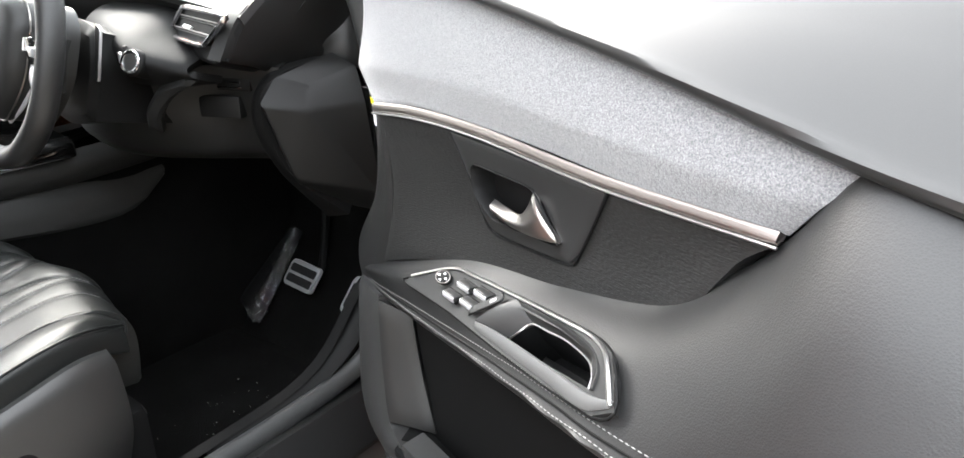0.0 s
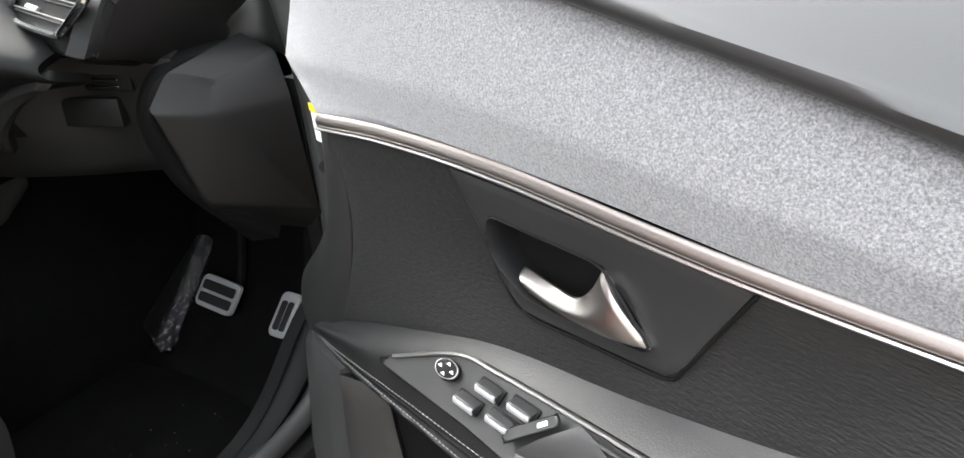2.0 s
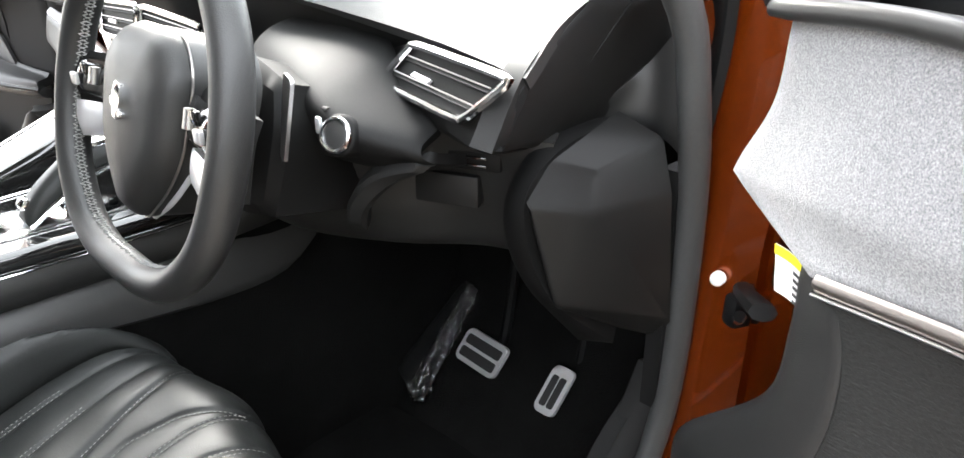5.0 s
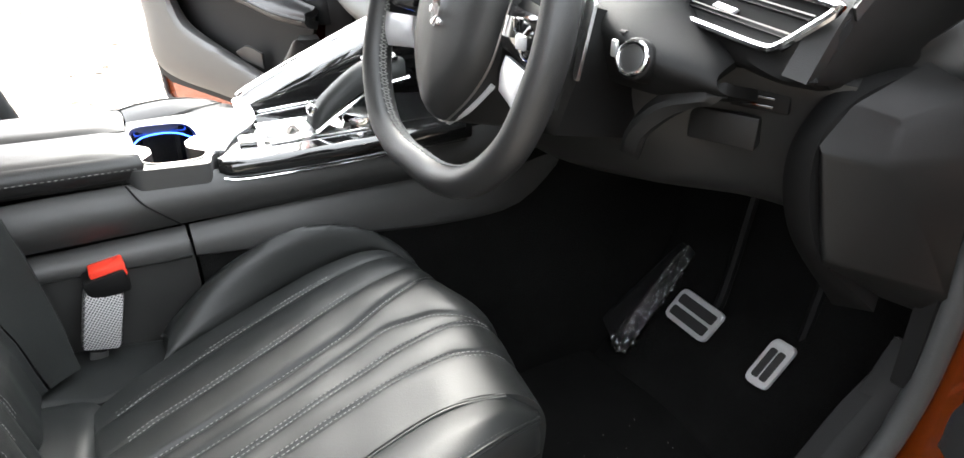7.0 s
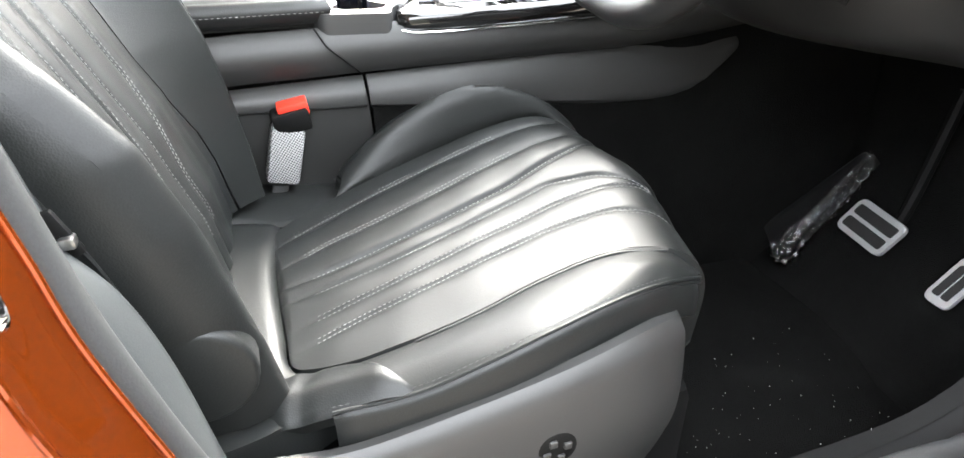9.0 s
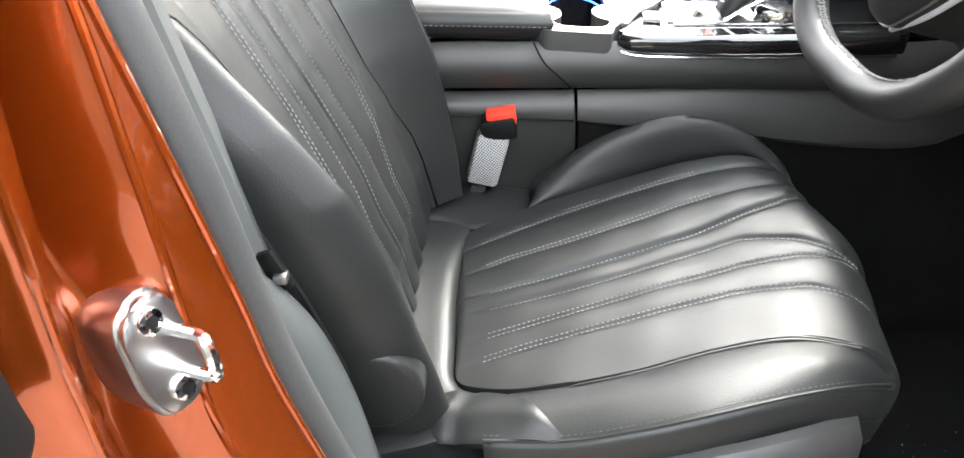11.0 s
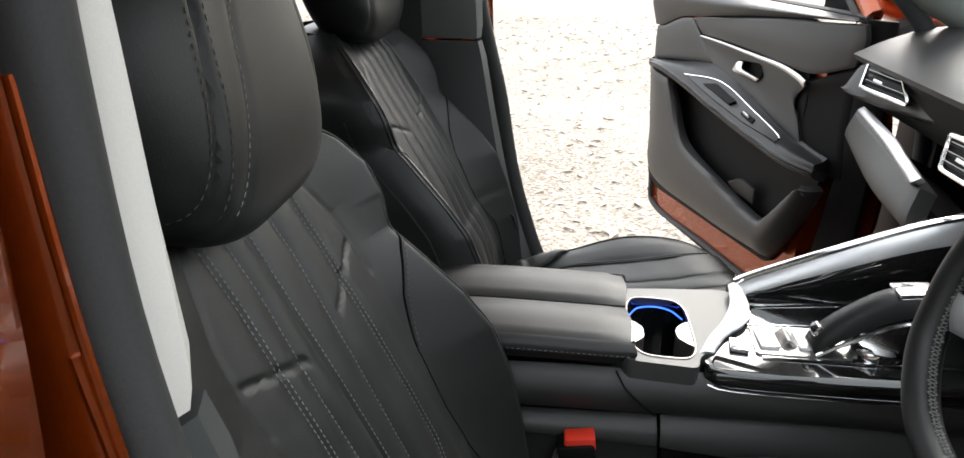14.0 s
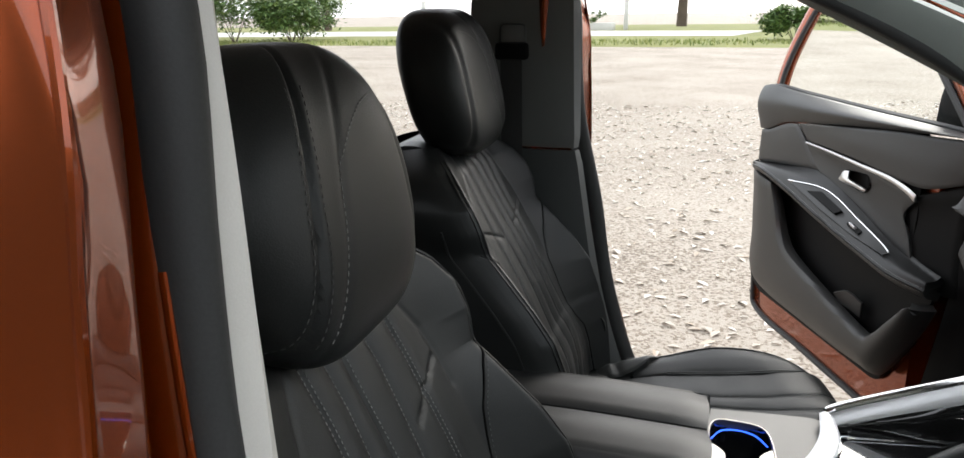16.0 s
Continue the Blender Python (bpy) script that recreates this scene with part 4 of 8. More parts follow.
    for off in (0.0, 0.005):
        part("piping", tube([p(a[0] + off, a[1], a[2] + 0.0016 + off * 0.25) for a in inn[1:6]], 0.0017, 6, 50, taper=lambda w: 0.5 + 0.5 * min(1, 4 * w)), leather, b)
    # base and side cover
    part("seat_base", block((0.40, 0.40, 0.20), p(-0.02, 0.33, 0.39), 0.02), plastic_dark, t)
    part("seat_rail", block((0.05, 0.62, 0.05), p(-0.17, 0.30, 0.285), 0.006), satin, t)
    part("seat_rail", block((0.05, 0.62, 0.05), p(0.17, 0.30, 0.285), 0.006), satin, t)
    lip = [(0.196, 0.00, 0.578), (0.202, 0.10, 0.570), (0.206, 0.17, 0.568), (0.210, 0.28, 0.592), (0.208, 0.36, 0.609), (0.196, 0.43, 0.618), (0.170, 0.490, 0.606)]
    cover = part("side_cover", shell([[p(*a) for a in lip], [p(a[0] + 0.014, a[1], a[2] - 0.006) for a in lip], [p(a[0] + 0.022, a[1] + 0.004, a[2] - 0.030) for a in lip],
                                      [p(a[0] + 0.024, a[1] + 0.006, 0.47 + 0.2 * (a[2] - 0.57)) for a in lip], [p(a[0] + 0.004, a[1] - 0.01, 0.38) for a in lip]], 36, 26, (cx + s * 3, 0.3, 0.6), 0.02, 0.003), plastic_grey, t, "charcoal plastic seat side cover")
    knob = part("lumbar_switch", prism([(0.021 * math.cos(k), 0.021 * math.sin(k)) for k in np.linspace(0, 6.28, 25)[:-1]], lambda a, b, h: p(0.226 + h, 0.340 + a, 0.524 + b), 0, 0.009, 0.003), plastic_dark, cover, "round black four-way switch")
    for a in (0.4, 1.97, 3.54, 5.11):
        part("arrow_pad", block((0.004, 0.008, 0.008), p(0.236, 0.340 + 0.011 * math.cos(a), 0.524 + 0.011 * math.sin(a)), 0.0015), plastic_grey, knob)
    part("hip_cover", shell([[p(0.118, 0.095, 0.574), p(0.124, 0.135, 0.584), p(0.142, 0.175, 0.600), p(0.165, 0.197, 0.613), p(0.196, 0.221, 0.604)], [p(0.150, 0.085, 0.582), p(0.160, 0.13, 0.596), p(0.172, 0.17, 0.606), p(0.185, 0.197, 0.611), p(0.199, 0.222, 0.602)],
                             [p(0.178, 0.080, 0.570), p(0.188, 0.125, 0.584), p(0.196, 0.165, 0.594), p(0.199, 0.195, 0.600), p(0.202, 0.223, 0.600)]], 26, 16, (cx + s * 0.4, 0, 3), 0.02, 0.003, lambda u, v: 0.002 * math.exp(-((u - 0.2) / 0.05) ** 2) - 0.002 * math.exp(-((u - 0.3) / 0.05) ** 2)), leather, t, "smooth leather hip flap")
    part("recliner_cover", prism([(0.045 * math.cos(k), 0.045 * math.sin(k)) for k in np.linspace(0, 6.28, 33)[:-1]], lambda a, b, h: p(0.193 + h, 0.058 + a, 0.668 + b), -0.02, 0.010, 0.006, 4), leather, t, "round black recliner cover")
    # backrest: a runs from the seat's middle to the door, z up the leaning face, k stands off the face
    yb = lambda z: -0.119 + (1.076 - z) * 0.525
    mid_d = 0.351 - abs(cx)
    B = lambda a, z, k: Vector(p(mid_d + a, yb(z) + k, z))
    curve = lambda t_, z: float(np.interp(z, [v[0] for v in t_], [v[1] for v in t_]))
    edge_t = [(0.585, 0.205), (0.66, 0.222), (0.72, 0.232), (0.79, 0.238), (0.85, 0.238), (0.90, 0.233), (0.95, 0.222), (0.988, 0.214), (1.02, 0.222), (1.06, 0.222), (1.09, 0.206), (1.11, 0.182), (1.128, 0.145), (1.14, 0.11)]
    crest_t = [(0.585, -0.020), (0.66, 0.010), (0.73, 0.034), (0.79, 0.052), (0.853, 0.062), (0.90, 0.053), (0.95, 0.035), (0.988, 0.020), (1.027, 0.032), (1.06, 0.034), (1.09, 0.026), (1.11, 0.014), (1.128, -0.004), (1.14, -0.02)]
    split_t = [(0.585, 0.160), (0.70, 0.150), (0.747, 0.134), (0.80, 0.126), (0.875, 0.135), (0.925, 0.156), (0.965, 0.186), (0.992, 0.212)]
    fold_t = [(0.585, 0.150), (0.80, 0.122), (0.90, 0.136), (1.0, 0.134), (1.03, 0.128), (1.08, 0.102), (1.13, 0.076)]
    foot_t = [(0.585, -0.062), (0.66, -0.034), (0.76, -0.012), (0.86, -0.003), (0.93, 0.0), (1.09, 0.0), (1.12, -0.010), (1.14, -0.030)]
    pleat_t = [[(0.585, -0.058), (0.70, -0.046), (0.80, -0.074), (0.90, -0.076), (1.02, -0.081), (1.09, -0.077), (1.14, -0.070)], [(0.585, -0.024), (0.72, -0.012), (0.86, -0.016), (0.95, -0.026), (1.03, -0.036), (1.09, -0.033), (1.14, -0.030)],
               [(0.585, 0.020), (0.71, 0.036), (0.80, 0.025), (0.93, 0.020), (1.03, 0.014), (1.09, 0.009), (1.14, 0.006)], [(0.585, 0.052), (0.72, 0.074), (0.80, 0.060), (0.94, 0.054), (1.03, 0.040), (1.09, 0.040), (1.14, 0.038)],
               [(0.585, 0.100), (0.74, 0.110), (0.85, 0.092), (0.97, 0.083), (1.03, 0.076), (1.09, 0.076), (1.14, 0.070)]]

    def crown(a, z):
        """How far the face stands off its plane."""
        e, f = curve(edge_t, z), curve(fold_t, z)
        c = curve(crest_t, z)
        low = curve(foot_t, z) - 0.006 * math.cos(min(1, abs(a) / f) * math.pi / 2)
        if abs(a) <= f:
            return low
        w = (abs(a) - f) / max(0.02, e - 0.022 - f)
        up = low + (c - low) * (min(1, w) ** 1.25)
        r = max(0.0, abs(a) - (e - 0.022)) / 0.022
        return up - 0.020 * r * r

    def seams(a, z):
        near = min(abs(a - curve(t_, z)) for t_ in pleat_t)
        inside = 1 / (1 + math.exp((abs(a) - 0.100) / 0.006))
        h = inside * (0.0032 * (1 - math.exp(-(near / 0.010) ** 2)) - 0.0022 * math.exp(-(near / 0.0022) ** 2))
        if 0.04 < abs(a) < 0.128:
            h -= 0.0030 * math.exp(-((z - 0.952 - 0.37 * abs(a)) / 0.0028) ** 2)
        fold = abs(abs(a) - curve(fold_t, z))
        if z > 0.96:
            h -= 0.0016 * math.exp(-(fold / 0.004) ** 2)
        return h

    def face_mesh(lo, hi, z0, z1, nu, nv, tuck=0.0):
        """The part of the face between two edges, each a function of the height."""
        bm = bmesh.new()
        zs_ = np.linspace(z0, z1, nv)
        vs_ = []
        for z in zs_:
            l_, h_ = lo(z), hi(z)
            for i in range(nu):
                a = l_ + (h_ - l_) * i / (nu - 1)
                k = crown(a, z) + seams(a, z)
                if tuck and i in (0, nu - 1):
                    k -= tuck
                vs_.append(bm.verts.new(B(a, z, k)))
        for j in range(nv - 1):
            for i in range(nu - 1):
                bm.faces.new((vs_[j * nu + i], vs_[j * nu + i + 1], vs_[(j + 1) * nu + i + 1], vs_[(j + 1) * nu + i]))
        return bm

    rim_ = lambda z: curve(split_t, z) if z < 0.992 else curve(edge_t, z)
    back = part("backrest", merge(face_mesh(lambda z: -rim_(z), rim_, 0.585, 0.990, 150, 120, 0.003), face_mesh(lambda z: -curve(edge_t, z), lambda z: curve(edge_t, z), 0.990, 1.14, 170, 60)), leather, t, "fluted black leather backrest", sharp=70)
    lines = []
    for i, (t_, offs) in enumerate(zip(pleat_t, ((-0.0036, 0.0036), (0.0035,), (-0.0035,), (0.0035,), (-0.0036, 0.0036)))):
        for o in offs:
            lines.append([B(curve(t_, z) + o, z, crown(curve(t_, z) + o, z) + seams(curve(t_, z) + o, z) + 0.0013) for z in np.linspace(0.64, 1.115, 90)])
    part("stitching", stitches(lines, 0.0033, 0.0021, 0.00052), thread, back, "pale grey stitching", "stuff")
    for m in (-1, 1):
        inner_, outer_ = (lambda z: m * curve(split_t, z)), (lambda z: m * curve(edge_t, z))
        bo = part("backrest_bolster", face_mesh(inner_, outer_, 0.585, 0.992, 40, 90, 0.0), leather, t, "leather backrest bolster", sharp=70)
        flank = bmesh.new()
        zs_ = np.linspace(0.585, 1.14, 60)
        ring_ = []
        for z in zs_:
            e, c = curve(edge_t, z), crown(curve(edge_t, z), z)
            ring_.append([flank.verts.new(B(m * (e + o), z - 0.10 * abs(dk) * (z > 1.09), c + dk)) for o, dk in ((0, 0), (0.004, -0.008), (0.007, -0.020), (0.008, -0.045), (0.004, -0.085), (-0.006, -0.125))])
        for r0, r1 in zip(ring_, ring_[1:]):
            for i in range(5):
                flank.faces.new((r0[i], r0[i + 1], r1[i + 1], r1[i]))
        part("backrest_side", flank, leather, t, "smooth leather side of the backrest", sharp=70)
        for off in (0.010, 0.016) if m < 0 else ():
            part("piping", tube([B(m * (curve(edge_t, z) - off), z, crown(curve(edge_t, z) - off, z) + 0.0006) for z in np.linspace(0.62, 1.125, 30)], 0.0014, 6, 80), leather, bo)
        part("piping", tube([B(m * (curve(edge_t, z) + 0.0082), z, crown(curve(edge_t, z), z) - 0.040) for z in np.linspace(0.62, 1.03, 20)], 0.0018, 6, 60), leather, bo)
        seam_ = [B(m * (curve(split_t, z) + 0.004), z, crown(curve(split_t, z) + 0.004, z) + 0.0004) for z in np.linspace(0.66, 0.988, 60)]
        part("stitching", stitches([seam_[38:] if m < 0 else seam_], 0.0036, 0.0026, 0.0005, (0, 0.0008, 0.0004)), thread_dark, bo, "", "stuff")
        part("bolster_seam", tube([B(m * curve(split_t, z), z, crown(curve(split_t, z), z) + 0.0003) for z in np.linspace(0.872 if m < 0 else 0.66, 0.990, 24)], 0.0013 if m < 0 else 0.0009, 6, 60), plastic_dark if m < 0 else leather, bo)
    zs = [0.585, 0.66, 0.76, 0.86, 0.93, 0.995, 1.055, 1.10, 1.128]
    bk = [[tuple(B(m_ * curve(edge_t, z) * 1.0, z - 0.012 * (z > 1.09), crown(curve(edge_t, z), z) - 0.124 - 0.02 * (1 - m_ * m_))) for m_ in (-1, -0.5, 0, 0.5, 1)] for z in zs]
    part("back_shell", shell(bk, 16, 16, (cx, -3, 1), 0.02, 0.005), plastic_dark, t, "black backrest rear shell")
    part("back_top", shell([[tuple(B(a, 1.139, -0.022)) for a in (-0.11, 0, 0.11)], [tuple(B(a, 1.146, -0.07)) for a in (-0.11, 0, 0.11)], [tuple(B(a, 1.125, -0.14)) for a in (-0.13, 0, 0.13)]], 12, 8, (cx, 0, 3), 0.02, 0.003), leather, t)
    # headrest
    hc = Vector(p(-0.026, -0.146, 1.210)) if s > 0 else Vector(p(0.004, -0.176, 1.242))
    e1, e2 = (0.45, 0.80) if s > 0 else (0.36, 0.62)
    hump = lambda v, c, w: math.exp(-((v - c * s) / w) ** 2)
    relief = lambda v, ph: 0.003 * hump(v + s * 0.042 * ph, 0.086, 0.020) - 0.0075 * hump(v + s * 0.042 * ph, 0.086, 0.0030) - 0.002 * hump(v + s * 0.062 * ph, 0.040, 0.004) - 0.004 * hump(v, -0.105, 0.006)
    hb = bmesh.new()
    near = [0.0008, 0.004, 0.010, 0.020, 0.035]
    fs = sorted(set([round(v, 4) for v in np.linspace(-0.95, 0.95, 81)] + [1 - v for v in near] + [v - 1 for v in near]), reverse=True)
    front = [math.acos(math.copysign(abs(f) ** (1 / e1), f)) for f in fs]
    ths = [0.0] + front + [math.pi] + [2 * math.pi - a for a in reversed(front[::2])]
    nu, nv = len(ths), 44
    ringv = []
    for j in range(nv + 1):
        ph = -math.pi / 2 + math.pi * j / nv
        row = []
        for th in ths:
            sg = lambda v, e: math.copysign(abs(v) ** e, v)
            hx = 0.150 * sg(math.cos(th), e1) * sg(math.cos(ph), 0.50)
            hy = 0.062 * sg(math.sin(th), 0.8) * sg(math.cos(ph), 0.60)
            hz = 0.127 * sg(math.sin(ph), e2)
            hx *= 1 - 0.22 * max(0, hz / 0.13) ** 2 - 0.10 * max(0, -hz / 0.13)
            if hy > 0:
                hy += relief(hx, ph)
            hy += -0.22 * hz
            row.append(hb.verts.new(hc + Vector((hx, hy, hz))))
        ringv.append(row)
    for j in range(nv):
        for i in range(nu):
            hb.faces.new((ringv[j][i], ringv[j][(i + 1) % nu], ringv[j + 1][(i + 1) % nu], ringv[j + 1][i]))
    bmesh.ops.remove_doubles(hb, verts=hb.verts, dist=0.0004)
    hr = part("headrest", hb, leather, t, "padded black leather headrest with a raised double seam", sharp=80)

    def on_headrest(c, ph):
        hz = 0.127 * math.copysign(abs(math.sin(ph)) ** e2, math.sin(ph))
        f = 1 - 0.22 * max(0, hz / 0.13) ** 2 - 0.10 * max(0, -hz / 0.13)
        k = min(1.0, abs(c) / (0.150 * math.cos(ph) ** 0.50 * f)) ** (1 / e1)
        hy = 0.062 * max(0.0, 1 - k * k) ** 0.4 * math.cos(ph) ** 0.60 - 0.22 * hz
        return hc + Vector((c, hy + relief(c, ph) + 0.0008, hz))

    for c in (0.076, 0.096):
        part("seam_stitching", stitches([[on_headrest(s * (c - 0.042 * ph), ph) for ph in np.linspace(-0.7, 0.85, 40)]], 0.0042, 0.0030, 0.00055), thread_dark, hr, "", "stuff")
    # pale seam round the middle panel, bending over at the top
    arch = [on_headrest(s * (0.040 - 0.062 * ph), ph) for ph in np.linspace(-0.75, 0.2, 24)] + [on_headrest(s * (0.0276 - 0.105 * f), 0.2 + 0.40 * math.sin(f * math.pi / 2)) for f in np.linspace(0.05, 1.0, 20)]
    part("seam_stitching", stitches([arch], 0.0040, 0.0028, 0.00055), thread, hr, "pale stitching round the middle panel", "stuff")
    for d in (-0.07, 0.07):
        part("headrest_post", tube([p(d + mid_d, -0.175, 1.14), p(d + mid_d, -0.155, 1.10)], 0.006, 8, 4), plastic_dark, t)
    return t


seat(0.385, 1)
seat(-0.370, -1, -0.06)

# buckle beside the tunnel
bu = thing("belt_buckle", (0.118, 0.145, 0.56), "seat belt buckle with a red release and a white net sleeve", "belt buckle")
ax = Matrix.Rotation(radians(8), 3, "X")
part("sleeve", merge(block((0.030, 0.044, 0.080), (0.119, 0.153, 0.617), 0.006, Matrix.Rotation(radians(-14), 3, "X"))), net, bu, "white net sleeve")
part("buckle_body", block((0.032, 0.048, 0.030), (0.117, 0.168, 0.664), 0.004, ax), plastic_dark, bu)
part("release_button", block((0.026, 0.040, 0.020), (0.115, 0.172, 0.678), 0.003, ax), red_plastic, bu, "bright red release button")
part("strap", tube([(0.125, 0.14, 0.575), (0.13, 0.12, 0.50), (0.14, 0.10, 0.40)], 0.012, 6, 8, flat=0.5), webbing, bu)
an = thing("belt_anchor", (0.625, 0.04, 0.78), "black seat belt anchor with a chromed bolt", "belt anchor")
part("anchor_plate", block((0.006, 0.014, 0.034), (0.617, 0.016, 0.826), 0.003, Matrix.Rotation(radians(20), 3, "X")), plastic_dark, an)
part("bolt", block((0.010, 0.010, 0.008), (0.619, 0.020, 0.822), 0.0025), satin, an, "chromed bolt")

strip([[(0.652, -0.012, 0.868), (0.660, 0.012, 0.80), (0.664, 0.036, 0.70), (0.668, 0.070, 0.60)], [(0.634, 0.004, 0.848), (0.640, 0.030, 0.790), (0.643, 0.050, 0.706), (0.645, 0.074, 0.608)], [(0.616, 0.012, 0.822), (0.620, 0.038, 0.779), (0.620, 0.055, 0.712), (0.622, 0.069, 0.617)], [(0.606, 0.006, 0.810), (0.608, 0.028, 0.770), (0.610, 0.044, 0.705), (0.612, 0.058, 0.612)]], 24, 14, pillar_dark, "pillar_foot_trim", (0.9, 0.8, 1.2), body, "charcoal trim at the foot of the pillar", 0.008)

# ---------------------------------------------------------------- centre console
con = thing("centre_console", (0, 0.3, 0.26), "black centre console with padded armrest, cup holder and gloss trim", "console")
sidep = [(-0.40, 0.70), (0.0, 0.745), (0.22, 0.748), (0.45, 0.745), (0.70, 0.74), (0.95, 0.76)]
for s in (1, -1):
    fx = lambda x: -0.02 + s * (x + 0.02)
    part("upper_side", shell([[(fx(0.082), y, z + 0.022) for y, z in sidep], [(fx(0.098), y, z - 0.01) for y, z in sidep], [(fx(0.088), y, z - 0.045) for y, z in sidep]], 24, 10, (s * 3, 0.3, 0.8), 0.02, 0.004), plastic_grey, con, "charcoal console flank")
    for ys_, zs_ in (((-0.40, 0.0, 0.272), (0.64, 0.676, 0.665)), ((0.277, 0.45, 0.66, 0.78, 0.86), (0.664, 0.646, 0.618, 0.620, 0.680))):
        part("flank_panel", shell([[(fx(0.080), y, 0.700) for y in ys_], [(fx(0.096), y, 0.5 * (0.700 + z)) for y, z in zip(ys_, zs_)], [(fx(0.100), y, z) for y, z in zip(ys_, zs_)], [(fx(0.096), y, z - 0.008) for y, z in zip(ys_, zs_)]], 20, 10, (s * 3, 0.3, 0.8), 0.012, 0.002), plastic_grey, con, "charcoal side panel")
    part("lower_side", shell([[(fx(0.090), -0.40, 0.66), (fx(0.090), 0.0, 0.68), (fx(0.090), 0.274, 0.680)], [(fx(0.096), -0.4, 0.60), (fx(0.096), 0, 0.62), (fx(0.096), 0.276, 0.63)], [(fx(0.105), -0.4, 0.25), (fx(0.105), 0, 0.25), (fx(0.105), 0.285, 0.25)]], 14, 12, (s * 3, 0.3, 0.6), 0.02, 0.002), plastic, con)
    part("lower_side", shell([[(fx(0.074), 0.277, 0.690), (fx(0.074), 0.6, 0.71), (fx(0.080), 1.15, 0.80)], [(fx(0.096), 0.281, 0.63), (fx(0.096), 0.6, 0.60), (fx(0.11), 1.15, 0.60)], [(fx(0.105), 0.29, 0.25), (fx(0.11), 0.6, 0.25), (fx(0.14), 1.15, 0.25)]], 20, 12, (s * 3, 0.3, 0.6), 0.02, 0.002), carpet, con, "black carpeted tunnel side")
# armrest, two lids
for x0, x1 in ((-0.122, -0.024), (-0.020, 0.078)):
    a = part("armrest_lid", shell([[(x0, -0.25, 0.80), (x0, 0.0, 0.812), (x0, 0.232, 0.806)], [((x0 + x1) / 2, -0.25, 0.806), ((x0 + x1) / 2, 0, 0.819), ((x0 + x1) / 2, 0.236, 0.812)], [(x1, -0.25, 0.80), (x1, 0.0, 0.812), (x1, 0.232, 0.806)]], 20, 12, (0, 0, 3), 0.035, 0.004), leather_soft, con, "padded leather armrest lid")
for s, xx in ((1, 0.081), (-1, -0.125)):
    part("armrest_side", shell([[(xx - s * 0.004, -0.25, 0.803), (xx - s * 0.004, 0.0, 0.813), (xx - s * 0.004, 0.236, 0.806)], [(xx + s * 0.006, -0.25, 0.79), (xx + s * 0.006, 0, 0.798), (xx + s * 0.006, 0.240, 0.792)], [(xx, -0.25, 0.768), (xx, 0, 0.777), (xx, 0.232, 0.773)]], 20, 10, (s * 3, 0, 0.8), 0.03, 0.003), leather_soft, con)
    part("stitching", stitches([smooth_line([(xx + s * 0.0068, -0.2, 0.788), (xx + s * 0.0068, 0, 0.796), (xx + s * 0.0068, 0.236, 0.790)], 60)], 0.004, 0.003, 0.0005), thread, con, "", "stuff")
# cup holder plate
place = lambda a, b, h: Vector((a, b, 0.782 - (b - 0.24) * 0.06 + h))


def plate_hole(outer, inner, h0, h1):
    """A flat ring between two outlines of the same number of points."""
    bm = bmesh.new()
    n = len(outer)
    rings = [[bm.verts.new(place(a, b, h)) for a, b in o] for o, h in ((outer, h0), (outer, h1 - 0.002), ([((a - c) * 0.985 + c, (b - d) * 0.985 + d) for (a, b), (c, d) in zip(outer, inner)], h1), (inner, h1), (inner, h1 - 0.07))]
    for r0, r1 in zip(rings, rings[1:]):
        for i in range(n):
            bm.faces.new((r0[i], r0[(i + 1) % n], r1[(i + 1) % n], r1[i]))
    return bm


def around(cx, cy, rx, ry, n=48, e=0.45):
    out = []
    for k in range(n):
        a = 2 * math.pi * k / n
        c, s_ = math.cos(a), math.sin(a)
        out.append((cx + rx * math.copysign(abs(c) ** e, c), cy + ry * math.copysign(abs(s_) ** e, s_)))
    return out


HOLE = around(-0.005, 0.278, 0.079, 0.043, e=0.50)
DECK = [(0.064, 0.212), (0.088, 0.226), (0.091, 0.316), (0.062, 0.323), (0.045, 0.342), (0.010, 0.364), (-0.022, 0.396), (-0.060, 0.410), (-0.124, 0.414), (-0.134, 0.385), (-0.120, 0.30), (-0.106, 0.226), (-0.092, 0.212)]


def rim_of(poly, c, toward):
    """Where rays from c through the given points leave the polygon."""
    out = []
    for q_ in toward:
        d = Vector((q_[0] - c[0], q_[1] - c[1])).normalized()
        far = 0.0
        for a, b in zip(poly, poly[1:] + poly[:1]):
            ax_, ay, bx, by = a[0] - c[0], a[1] - c[1], b[0] - a[0], b[1] - a[1]
            det = d.x * by - d.y * bx
            if abs(det) > 1e-9:
                tt, uu = (ax_ * by - ay * bx) / det, (ax_ * d.y - ay * d.x) / det
                if tt > 0 and -1e-6 <= uu <= 1 + 1e-6:
                    far = max(far, tt)
        out.append((c[0] + d.x * far, c[1] + d.y * far))
    return out


